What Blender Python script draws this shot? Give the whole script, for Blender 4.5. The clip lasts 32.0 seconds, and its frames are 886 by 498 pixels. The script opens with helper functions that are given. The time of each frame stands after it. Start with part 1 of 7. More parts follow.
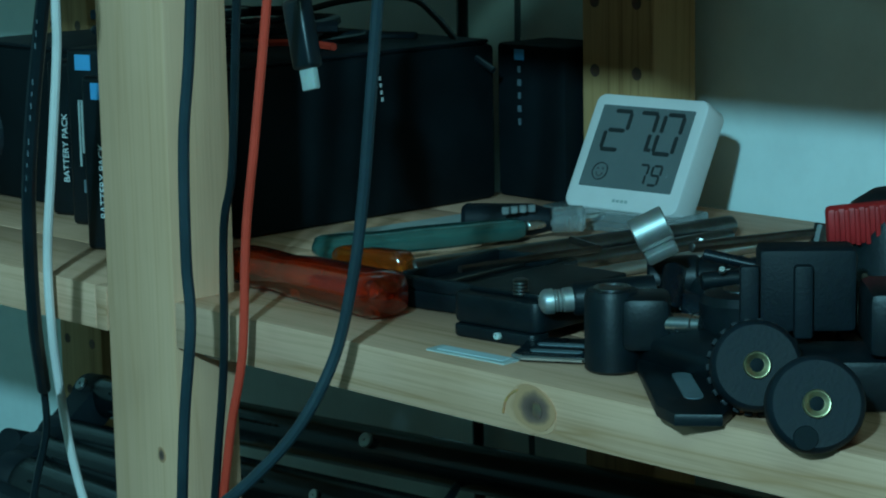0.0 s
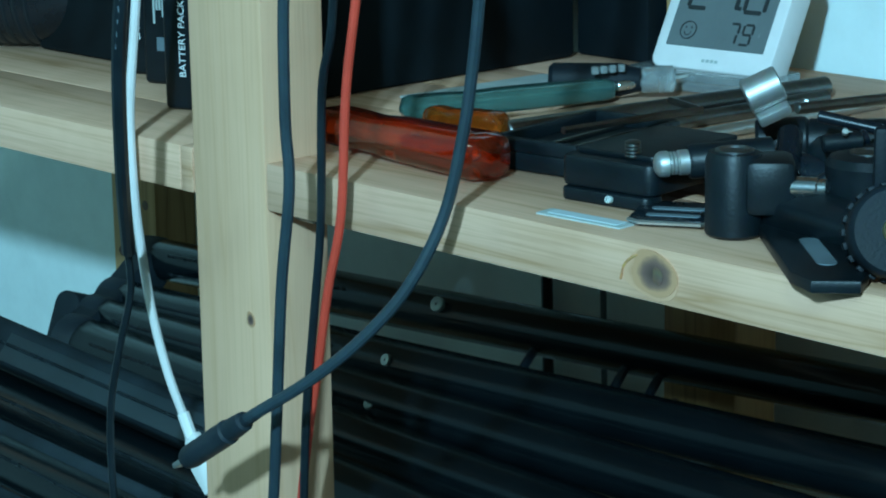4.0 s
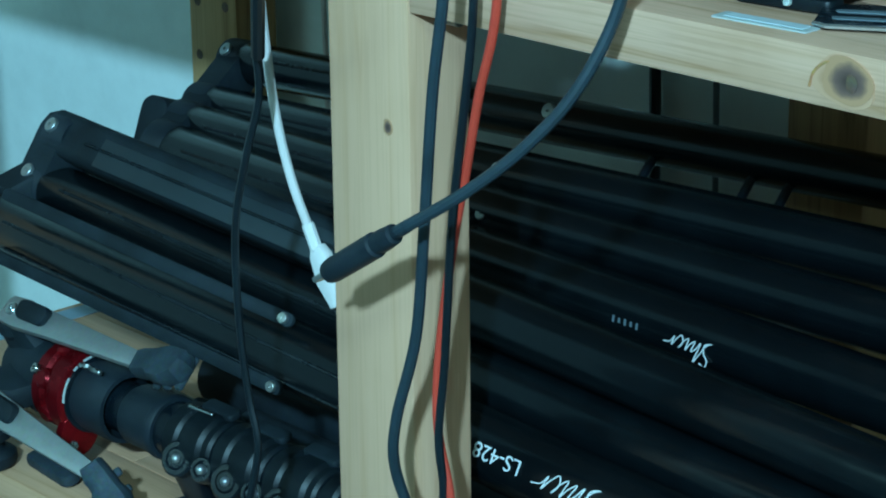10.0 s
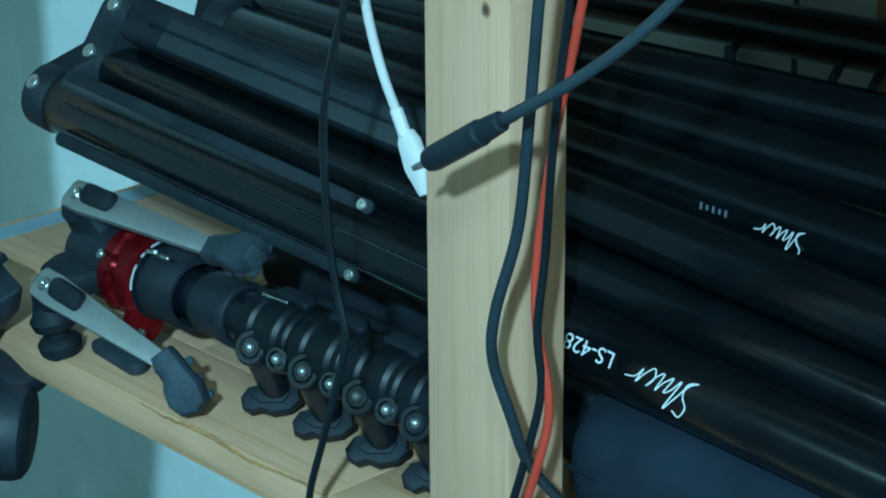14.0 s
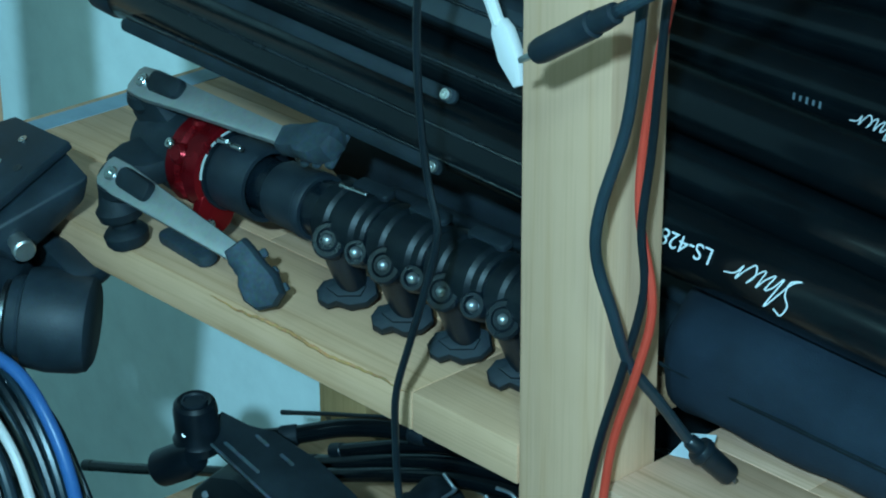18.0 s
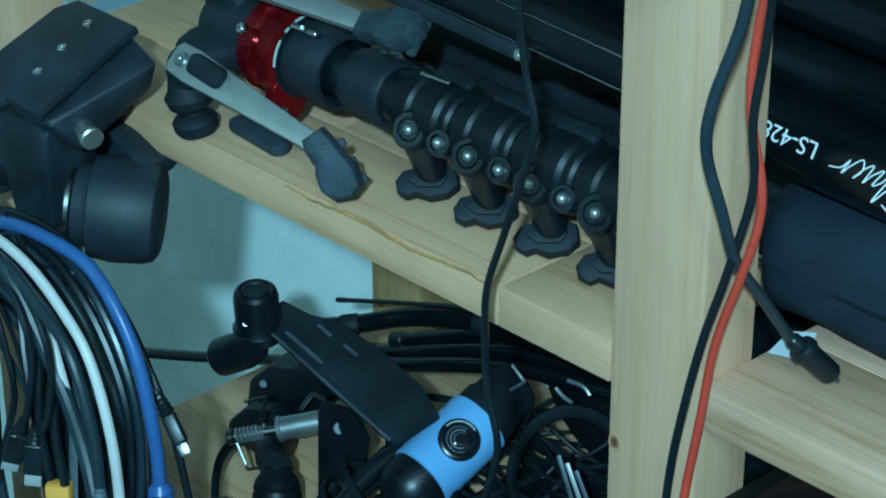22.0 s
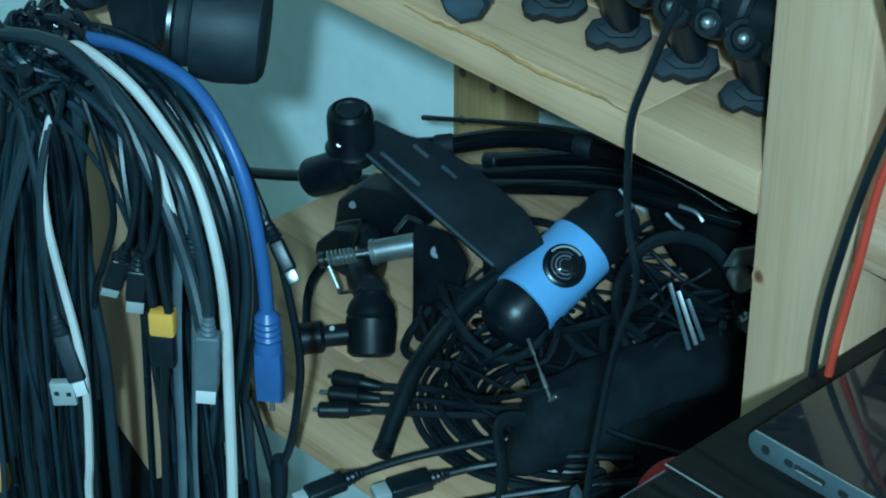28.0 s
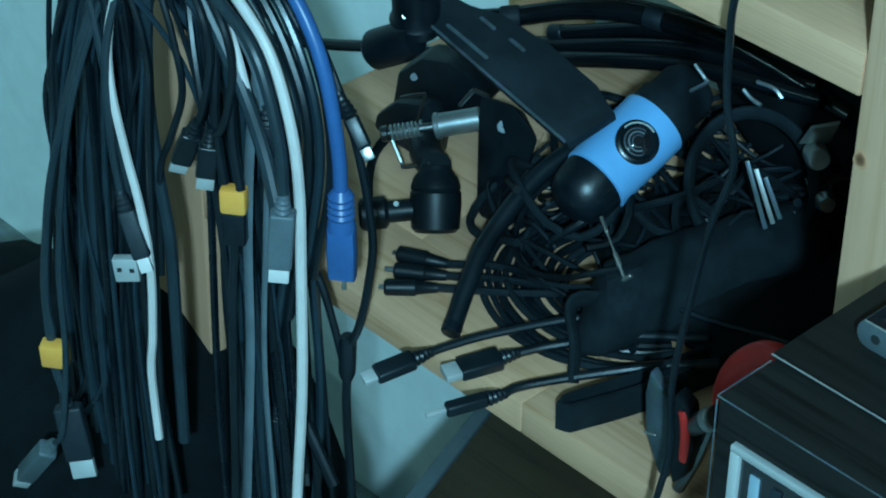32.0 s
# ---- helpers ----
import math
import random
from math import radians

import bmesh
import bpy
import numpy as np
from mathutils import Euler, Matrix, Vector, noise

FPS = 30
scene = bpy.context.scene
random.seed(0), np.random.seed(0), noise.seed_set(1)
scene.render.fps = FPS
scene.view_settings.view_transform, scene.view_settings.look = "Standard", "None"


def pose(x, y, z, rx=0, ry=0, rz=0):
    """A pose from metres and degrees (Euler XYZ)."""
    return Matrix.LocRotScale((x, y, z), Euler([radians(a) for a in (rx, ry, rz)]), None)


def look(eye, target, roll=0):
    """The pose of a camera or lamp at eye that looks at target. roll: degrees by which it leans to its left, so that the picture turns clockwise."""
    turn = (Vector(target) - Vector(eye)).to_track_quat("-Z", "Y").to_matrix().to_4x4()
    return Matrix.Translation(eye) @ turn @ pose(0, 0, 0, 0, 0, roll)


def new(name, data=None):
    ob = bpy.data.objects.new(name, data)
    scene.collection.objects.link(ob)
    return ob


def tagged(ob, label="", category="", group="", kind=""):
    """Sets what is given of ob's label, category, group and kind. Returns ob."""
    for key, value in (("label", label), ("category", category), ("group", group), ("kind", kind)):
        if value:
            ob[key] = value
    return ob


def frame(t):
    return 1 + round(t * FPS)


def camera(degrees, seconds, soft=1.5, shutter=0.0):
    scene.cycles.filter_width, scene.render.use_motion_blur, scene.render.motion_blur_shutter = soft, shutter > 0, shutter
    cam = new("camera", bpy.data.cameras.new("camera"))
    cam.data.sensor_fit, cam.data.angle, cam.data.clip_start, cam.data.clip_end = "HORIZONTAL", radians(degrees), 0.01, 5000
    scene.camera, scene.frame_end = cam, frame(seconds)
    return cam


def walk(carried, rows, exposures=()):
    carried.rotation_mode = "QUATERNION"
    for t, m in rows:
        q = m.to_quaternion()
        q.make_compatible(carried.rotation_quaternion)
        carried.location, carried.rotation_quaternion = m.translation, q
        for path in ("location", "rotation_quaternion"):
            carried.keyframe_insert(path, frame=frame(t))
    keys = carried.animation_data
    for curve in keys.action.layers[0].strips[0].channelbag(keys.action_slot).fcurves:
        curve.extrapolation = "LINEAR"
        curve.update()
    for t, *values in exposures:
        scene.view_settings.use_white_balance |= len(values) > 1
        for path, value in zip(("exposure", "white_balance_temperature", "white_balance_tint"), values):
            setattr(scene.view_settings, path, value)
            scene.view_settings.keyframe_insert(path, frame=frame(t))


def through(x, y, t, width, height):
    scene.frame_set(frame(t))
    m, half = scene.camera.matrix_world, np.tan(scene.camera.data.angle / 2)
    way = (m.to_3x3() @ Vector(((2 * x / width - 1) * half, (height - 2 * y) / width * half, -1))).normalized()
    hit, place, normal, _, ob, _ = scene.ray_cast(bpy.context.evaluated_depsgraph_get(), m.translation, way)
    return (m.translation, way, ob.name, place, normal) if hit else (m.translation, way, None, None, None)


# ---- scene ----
cam = camera(21.21, 32.0, soft=2.0)
PATH = [
    (0, 0.7148, -0.5211, 0.3390, 79.793, 1.059, 47.064),
    (1, 0.7041, -0.5246, 0.3386, 78.934, 1.000, 47.033),
    (2, 0.6933, -0.5279, 0.3377, 78.089, 0.945, 47.006),
    (3, 0.6825, -0.5309, 0.3366, 77.256, 0.893, 46.982),
    (4, 0.6716, -0.5337, 0.3352, 76.435, 0.844, 46.960),
    (5, 0.6607, -0.5363, 0.3337, 75.625, 0.798, 46.941),
    (6, 0.6498, -0.5388, 0.3322, 74.825, 0.755, 46.924),
    (7, 0.6388, -0.5412, 0.3307, 74.034, 0.714, 46.909),
    (8, 0.6279, -0.5435, 0.3293, 73.250, 0.674, 46.895),
    (9, 0.6169, -0.5457, 0.3280, 72.474, 0.636, 46.883),
    (10, 0.6060, -0.5479, 0.3268, 71.703, 0.599, 46.872),
    (11, 0.5951, -0.5501, 0.3257, 70.937, 0.563, 46.863),
    (12, 0.5842, -0.5522, 0.3248, 70.175, 0.527, 46.854),
    (13, 0.5733, -0.5543, 0.3239, 69.417, 0.492, 46.846),
    (14, 0.5625, -0.5564, 0.3232, 68.660, 0.456, 46.839),
    (15, 0.5517, -0.5585, 0.3225, 67.904, 0.420, 46.833),
    (16, 0.5409, -0.5607, 0.3218, 67.148, 0.382, 46.827),
    (17, 0.5301, -0.5629, 0.3212, 66.392, 0.344, 46.822),
    (18, 0.5194, -0.5650, 0.3205, 65.633, 0.305, 46.818),
    (19, 0.5087, -0.5672, 0.3198, 64.872, 0.263, 46.814),
    (20, 0.4980, -0.5695, 0.3190, 64.107, 0.220, 46.811),
    (21, 0.4873, -0.5717, 0.3180, 63.337, 0.175, 46.809),
    (22, 0.4766, -0.5740, 0.3170, 62.561, 0.127, 46.808),
    (23, 0.4660, -0.5763, 0.3158, 61.779, 0.076, 46.807),
    (24, 0.4554, -0.5786, 0.3145, 60.989, 0.023, 46.808),
    (25, 0.4448, -0.5810, 0.3131, 60.190, -0.033, 46.809),
    (26, 0.4342, -0.5834, 0.3116, 59.381, -0.093, 46.812),
    (27, 0.4237, -0.5858, 0.3100, 58.562, -0.156, 46.816),
    (28, 0.4133, -0.5882, 0.3085, 57.731, -0.222, 46.822),
    (29, 0.4029, -0.5907, 0.3069, 56.888, -0.292, 46.830),
    (30, 0.3925, -0.5932, 0.3056, 56.031, -0.366, 46.840),
    (31, 0.3823, -0.5957, 0.3045, 55.159, -0.443, 46.852),
    (32, 0.3722, -0.5983, 0.3038, 54.272, -0.524, 46.867),
]
walk(cam, [(t, pose(*p)) for t, *p in PATH], exposures=[(0.0, -1.05, 6500, -7), (0.6, -0.96, 6500, -7), (0.8, -0.49, 6500, 2), (1.0, -0.20, 6500, 7), (1.3, -0.10, 6500, 10), (6.0, -0.06, 6500, 10), (12.0, -0.02, 6500, 10), (17.0, 0.01, 6500, 10), (32.0, 0.02, 6500, 10)])


# ---- light: a work lamp just in front of and above the shelves, a strip light farther off, an added fill, in a closed room ----
world = bpy.data.worlds.new("world")
world.use_nodes = True
world.node_tree.nodes["Background"].inputs[0].default_value = (0.35, 0.55, 0.6, 1)
world.node_tree.nodes["Background"].inputs[1].default_value = 0.02
scene.world = world


def area_lamp(name, at, to, size, watts, colour):
    data = bpy.data.lights.new(name, "AREA")
    data.shape, data.size, data.energy, data.color = "DISK", size, watts, colour
    ob = new(name, data)
    ob.matrix_world = look(at, to)
    return ob


area_lamp("work_light", (0.97, -1.18, 0.80), (-0.15, 0.1, -0.15), 0.06, 33.0, (0.44, 1.0, 1.34))
strip = area_lamp("strip_light", (-1.45, -3.20, 1.72), (0, 0.1, 0), 1.0, 12.0, (0.44, 1.0, 1.05))
strip.data.shape, strip.data.size_y = "RECTANGLE", 0.09
# added fill from the right that lifts the shadows; no known lamp stands there
area_lamp("ceiling_light", (1.9, -1.7, 1.85), (0.2, 0.1, -0.1), 0.35, 18, (0.43, 1.0, 1.0))

# ---- materials ----


def nodes_of(name):
    m = bpy.data.materials.new(name)
    m.use_nodes = True
    nt = m.node_tree
    return m, nt, nt.nodes["Principled BSDF"]


def link(nt, a, b):
    nt.links.new(a, b)


def noise_node(nt, coord, scale, detail=4.0, rough=0.55, stretch=None):
    n = nt.nodes.new("ShaderNodeTexNoise")
    n.inputs["Scale"].default_value = scale
    n.inputs["Detail"].default_value = detail
    n.inputs["Roughness"].default_value = rough
    if stretch:
        mp = nt.nodes.new("ShaderNodeMapping")
        mp.inputs["Scale"].default_value = stretch
        link(nt, coord, mp.inputs["Vector"])
        coord = mp.outputs["Vector"]
    link(nt, coord, n.inputs["Vector"])
    return n


def ramp_node(nt, fac, stops):
    r = nt.nodes.new("ShaderNodeValToRGB")
    while len(r.color_ramp.elements) < len(stops):
        r.color_ramp.elements.new(0.5)
    for e, (p, c) in zip(r.color_ramp.elements, stops):
        e.position, e.color = p, (*c, 1)
    link(nt, fac, r.inputs["Fac"])
    return r


def plain(name, base, rough=0.5, metal=0.0, vary=0.25, grain=900.0, bump=0.08, dust=0.0, coat=0.0, spec=0.5):
    """A painted, moulded or metal surface: fine grain, larger smudges, slight wear in gloss."""
    m, nt, b = nodes_of(name)
    co = nt.nodes.new("ShaderNodeTexCoord").outputs["Object"]
    fine = noise_node(nt, co, grain, 3)
    broad = noise_node(nt, co, 38.0, 5, 0.65)
    dark = tuple(c * (1 - vary) for c in base)
    light = tuple(min(1, c * (1 + vary) + dust) for c in base)
    r = ramp_node(nt, broad.outputs["Fac"], [(0.32, dark), (0.5, base), (0.72, light)])
    mix = nt.nodes.new("ShaderNodeMix")
    mix.data_type, mix.blend_type = "RGBA", "OVERLAY"
    mix.inputs["Factor"].default_value = min(0.5, vary)
    link(nt, r.outputs["Color"], mix.inputs["A"])
    link(nt, fine.outputs["Color"], mix.inputs["B"])
    link(nt, mix.outputs["Result"], b.inputs["Base Color"])
    rr = nt.nodes.new("ShaderNodeMapRange")
    rr.inputs["To Min"].default_value, rr.inputs["To Max"].default_value = max(0.03, rough - 0.1), min(1, rough + 0.12)
    link(nt, broad.outputs["Fac"], rr.inputs["Value"])
    link(nt, rr.outputs["Result"], b.inputs["Roughness"])
    b.inputs["Metallic"].default_value = metal
    b.inputs["Coat Weight"].default_value = coat
    b.inputs["Specular IOR Level"].default_value = spec
    if bump:
        bp = nt.nodes.new("ShaderNodeBump")
        bp.inputs["Strength"].default_value, bp.inputs["Distance"].default_value = bump, 0.0006
        link(nt, fine.outputs["Fac"], bp.inputs["Height"])
        link(nt, bp.outputs["Normal"], b.inputs["Normal"])
    return m


def pine(name, along, light=(0.70, 0.50, 0.27), dark=(0.52, 0.32, 0.13), contrast=1.0, spec=0.4):
    """Knotty softwood: long growth-ring streaks along one axis, fine pores, patches of tone, each piece shifted."""
    m, nt, b = nodes_of(name)
    geo = nt.nodes.new("ShaderNodeTexCoord").outputs["Object"]
    info = nt.nodes.new("ShaderNodeObjectInfo")
    add = nt.nodes.new("ShaderNodeVectorMath")
    comb = nt.nodes.new("ShaderNodeCombineXYZ")
    mul = nt.nodes.new("ShaderNodeMath")
    mul.operation = "MULTIPLY"
    mul.inputs[1].default_value = 7.0
    link(nt, info.outputs["Random"], mul.inputs[0])
    for i in range(3):
        link(nt, mul.outputs[0], comb.inputs[i])
    link(nt, geo, add.inputs[0])
    link(nt, comb.outputs[0], add.inputs[1])
    co = add.outputs[0]
    k = {"x": (0.035, 1, 1), "y": (1, 0.035, 1), "z": (1, 1, 0.035)}[along]
    k2 = {"x": (0.02, 1, 1), "y": (1, 0.02, 1), "z": (1, 1, 0.02)}[along]
    rings = noise_node(nt, co, 62.0, 3, 0.45, k)
    pores = noise_node(nt, co, 900.0, 2, 0.5, k2)
    patch = noise_node(nt, co, 9.0, 4, 0.6)
    w = nt.nodes.new("ShaderNodeMath")
    w.operation = "PINGPONG"
    w.inputs[1].default_value = 0.13
    link(nt, rings.outputs["Fac"], w.inputs[0])
    wr = nt.nodes.new("ShaderNodeMapRange")
    wr.inputs["From Max"].default_value = 0.13
    link(nt, w.outputs[0], wr.inputs["Value"])
    mid = tuple(0.55 * a + 0.45 * c for a, c in zip(light, dark))
    r = ramp_node(nt, wr.outputs["Result"], [(0.0, light), (0.62, tuple(0.86 * a + 0.14 * c for a, c in zip(light, dark))), (0.9, mid), (1.0, dark)])
    m1 = nt.nodes.new("ShaderNodeMix")
    m1.data_type, m1.blend_type = "RGBA", "MULTIPLY"
    m1.inputs["Factor"].default_value = 0.9 * contrast
    pr = ramp_node(nt, patch.outputs["Fac"], [(0.3, (0.74, 0.70, 0.62)), (0.62, (1.0, 1.0, 1.0))])
    link(nt, r.outputs["Color"], m1.inputs["A"])
    link(nt, pr.outputs["Color"], m1.inputs["B"])
    m2 = nt.nodes.new("ShaderNodeMix")
    m2.data_type, m2.blend_type = "RGBA", "MULTIPLY"
    m2.inputs["Factor"].default_value = 0.3 * contrast
    pp = ramp_node(nt, pores.outputs["Fac"], [(0.36, (0.62, 0.55, 0.45)), (0.52, (1.0, 1.0, 1.0))])
    link(nt, m1.outputs["Result"], m2.inputs["A"])
    link(nt, pp.outputs["Color"], m2.inputs["B"])
    tone = nt.nodes.new("ShaderNodeMapRange")
    tone.inputs["To Min"].default_value, tone.inputs["To Max"].default_value = 0.90, 1.06
    link(nt, info.outputs["Random"], tone.inputs["Value"])
    m3 = nt.nodes.new("ShaderNodeMix")
    m3.data_type, m3.blend_type = "RGBA", "MULTIPLY"
    m3.inputs["Factor"].default_value = 1.0
    link(nt, m2.outputs["Result"], m3.inputs["A"])
    link(nt, tone.outputs["Result"], m3.inputs["B"])
    link(nt, m3.outputs["Result"], b.inputs["Base Color"])
    b.inputs["Roughness"].default_value = 0.58
    b.inputs["Specular IOR Level"].default_value = spec
    bp = nt.nodes.new("ShaderNodeBump")
    bp.inputs["Strength"].default_value, bp.inputs["Distance"].default_value = 0.25, 0.0005
    link(nt, pores.outputs["Fac"], bp.inputs["Height"])
    link(nt, bp.outputs["Normal"], b.inputs["Normal"])
    return m


def clear(name, colour, rough=0.08, through=0.75):
    """Tinted see-through plastic."""
    m, nt, b = nodes_of(name)
    co = nt.nodes.new("ShaderNodeTexCoord").outputs["Object"]
    n = noise_node(nt, co, 140.0, 4)
    r = ramp_node(nt, n.outputs["Fac"], [(0.35, tuple(c * 0.75 for c in colour)), (0.65, colour)])
    link(nt, r.outputs["Color"], b.inputs["Base Color"])
    b.inputs["Transmission Weight"].default_value = through
    b.inputs["Coat Weight"].default_value = 0.6
    b.inputs["Roughness"].default_value = rough
    b.inputs["IOR"].default_value = 1.45
    return m


PINE_X = pine("pine_along_x", "x", (0.79, 0.445, 0.30), (0.57, 0.29, 0.155), 1.0)
PINE_Z = pine("pine_along_z", "z", (0.74, 0.415, 0.258), (0.685, 0.37, 0.215), 0.45)
# darker pine for the back posts and cross rails
PINE_DARK = pine("darker_pine", "z", (0.58, 0.35, 0.16), (0.37, 0.20, 0.08))
PINE_AMBER = pine("pine_amber", "x", (0.74, 0.41, 0.245), (0.60, 0.31, 0.16), 0.65)
KNOT = plain("knot_wood", (0.11, 0.06, 0.04), 0.6, vary=0.7, grain=300, bump=0.3)
TORN = plain("torn_pine_grain", (0.52, 0.24, 0.09), 0.8, vary=0.4, grain=500, bump=0.6)
WALL = plain("painted_wall", (0.80, 0.90, 0.88), 0.85, vary=0.05, grain=260, bump=0.12)
FLOOR = plain("grey_floor", (0.17, 0.21, 0.21), 0.6, vary=0.3, grain=120, bump=0.1)


def knot_wood(name, core, edge):
    """A branch knot: dark cracked core whose rings fade into the board's own colour at its edge."""
    m, nt, b = nodes_of(name)
    co = nt.nodes.new("ShaderNodeTexCoord")
    mid = nt.nodes.new("ShaderNodeVectorMath")
    mid.operation = "SUBTRACT"
    mid.inputs[1].default_value = (0.5, 0.5, 0.5)
    link(nt, co.outputs["Generated"], mid.inputs[0])
    flat = nt.nodes.new("ShaderNodeVectorMath")
    flat.operation = "MULTIPLY"
    flat.inputs[1].default_value = (2.0, 0.0, 2.0)
    link(nt, mid.outputs[0], flat.inputs[0])
    size = nt.nodes.new("ShaderNodeVectorMath")
    size.operation = "LENGTH"
    link(nt, flat.outputs[0], size.inputs[0])
    n = noise_node(nt, co.outputs["Generated"], 3.5, 5, 0.6)
    wob = nt.nodes.new("ShaderNodeMath")
    wob.operation = "MULTIPLY_ADD"
    wob.inputs[1].default_value = 0.35
    link(nt, n.outputs["Fac"], wob.inputs[0])
    link(nt, size.outputs["Value"], wob.inputs[2])
    warm = tuple(0.35 * a + 0.65 * c for a, c in zip(core, edge))
    r = ramp_node(nt, wob.outputs[0], [(0.30, tuple(0.5 * c for c in core)), (0.66, core), (0.80, tuple(0.8 * a + 0.2 * c for a, c in zip(core, edge))), (0.92, warm), (1.0, edge)])
    link(nt, r.outputs["Color"], b.inputs["Base Color"])
    b.inputs["Roughness"].default_value = 0.6
    return m


KNOT_FADE = knot_wood("fading_knot", (0.155, 0.085, 0.066), (0.50, 0.25, 0.130))
KNOT_HALO = knot_wood("knot_halo", (0.42, 0.20, 0.095), (0.60, 0.315, 0.185))
KNOT_PALE = knot_wood("pale_knot", (0.24, 0.10, 0.045), (0.58, 0.285, 0.155))
# unseen walls and ceiling, kept dark to limit the bounced fill
DIM_ROOM = plain("dim_unseen_wall", (0.43, 0.475, 0.465), 0.85, vary=0.08, grain=200)
DIM_CEIL = plain("dim_unseen_ceiling", (0.25, 0.3, 0.31), 0.9, vary=0.04)
BLACK = plain("black_plastic", (0.0038, 0.0080, 0.0120), 0.33, vary=0.5, bump=0.15, dust=0.003)
BLACK_MATT = plain("black_matt_plastic", (0.0072, 0.0145, 0.0195), 0.66, vary=0.45, bump=0.3, dust=0.004, spec=0.35)
BLACK_GLOSS = plain("black_gloss_paint", (0.0038, 0.0080, 0.0120), 0.26, vary=0.4, bump=0.03, dust=0.003)
BLACK_ANOD = plain("black_anodised_metal", (0.0030, 0.0055, 0.0070), 0.20, metal=0.0, vary=0.2, bump=0.03, dust=0.0005, spec=0.45)
# lighter than the legs, painting light onto one flat face
LIT_GREY = plain("lit_channel_grey", (0.019, 0.031, 0.037), 0.5, vary=0.2, bump=0.05)
RUBBER = plain("black_rubber", (0.0050, 0.0105, 0.0145), 0.36, vary=0.35, bump=0.1, spec=0.5)
CLAMP_GREY = plain("dark_slate_painted_metal", (0.0110, 0.0210, 0.0290), 0.55, vary=0.4, bump=0.2, dust=0.006)
CHARCOAL = plain("charcoal_plastic", (0.0080, 0.0160, 0.0230), 0.52, vary=0.35, bump=0.2, dust=0.008)
GREY_RUBBER = plain("dusty_grey_rubber", (0.022, 0.040, 0.052), 0.75, vary=0.5, grain=500, bump=0.5, dust=0.024)
CLOTH = plain("black_cloth", (0.0065, 0.0125, 0.0160), 0.92, vary=0.5, grain=1500, bump=0.6, dust=0.004, spec=0.2)
# blacker than CLOTH, so the shapes on the floor pass for shade
SHADE_CLOTH = plain("shade_black_cloth", (0.0035, 0.0065, 0.0080), 0.92, vary=0.5, grain=900, bump=0.6, spec=0.15)
BLUE_CLOTH = plain("navy_cloth", (0.0100, 0.021, 0.034), 0.85, vary=0.22, grain=1400, bump=0.6, dust=0.002, spec=0.3)
STEEL = plain("bright_steel", (0.62, 0.64, 0.63), 0.25, metal=1.0, vary=0.15, grain=300)
DRIVE_GREY = plain("blue_grey_case_metal", (0.10, 0.135, 0.15), 0.45, metal=0.2, vary=0.15, grain=500)
CUTTER_STEEL = plain("blued_cutter_steel", (0.085, 0.115, 0.13), 0.42, metal=0.4, vary=0.4, grain=300)
BARREL_STEEL = plain("dull_bright_steel", (0.46, 0.50, 0.50), 0.36, metal=0.85, vary=0.15, grain=300)
BRUSHED = plain("brushed_aluminium", (0.60, 0.60, 0.58), 0.42, metal=1.0, vary=0.12, grain=400)
SILVER = plain("silver_lever_metal", (0.42, 0.43, 0.42), 0.47, metal=0.8, vary=0.15, grain=400)
DARK_STEEL = plain("dark_steel", (0.20, 0.21, 0.21), 0.35, metal=1.0, vary=0.3)
BRASS = plain("brass", (0.50, 0.42, 0.24), 0.34, metal=1.0, vary=0.2)
WHITE_PL = plain("white_plastic", (0.78, 0.735, 0.71), 0.45, vary=0.06, bump=0.05)
WHITE_CABLE = plain("white_cable_sheath", (0.72, 0.66, 0.635), 0.45, vary=0.1)
GREY_CABLE = plain("grey_cable_sheath", (0.11, 0.145, 0.165), 0.5, vary=0.2)
WORN_GREY = plain("worn_grey_edge", (0.06, 0.085, 0.10), 0.5, vary=0.6, grain=300)
SLATE_CABLE = plain("slate_cable_sheath", (0.018, 0.034, 0.044), 0.42, vary=0.25)
HANK_CABLE = plain("blue_grey_cable_sheath", (0.0125, 0.028, 0.039), 0.30, vary=0.3)
BLUE_CABLE = plain("blue_cable_sheath", (0.035, 0.125, 0.33), 0.35, vary=0.15)
RED_CABLE = plain("red_cable_sheath", (0.62, 0.055, 0.03), 0.42, vary=0.15)
RED_ANOD = plain("red_anodised_metal", (0.27, 0.006, 0.011), 0.28, metal=0.7, vary=0.35)
RED_PL = plain("red_plastic", (0.74, 0.030, 0.024), 0.42, vary=0.2)
RED_DULL = plain("dull_red_plastic", (0.36, 0.014, 0.016), 0.5, vary=0.25)
YELLOW = plain("yellow_plastic", (1.0, 0.42, 0.075), 0.45, vary=0.12)
SKY_BLUE = plain("light_blue_plastic", (0.16, 0.45, 0.80), 0.42, vary=0.06)
LCD = plain("lcd_grey", (0.145, 0.165, 0.165), 0.22, vary=0.06, bump=0)
INK = plain("dark_ink", (0.02, 0.024, 0.025), 0.5, vary=0.2, bump=0)
PRINT = plain("white_print", (0.72, 0.74, 0.74), 0.6, vary=0.15, bump=0)
LABEL_BLUE = plain("blue_print", (0.10, 0.34, 0.62), 0.5, vary=0.1, bump=0)
PAPER = plain("paper_label", (0.50, 0.57, 0.59), 0.6, vary=0.12, bump=0.05)
TAPE = plain("blue_grey_tape", (0.24, 0.34, 0.40), 0.6, vary=0.15)
CARD = plain("grey_card", (0.42, 0.46, 0.44), 0.8, vary=0.2)
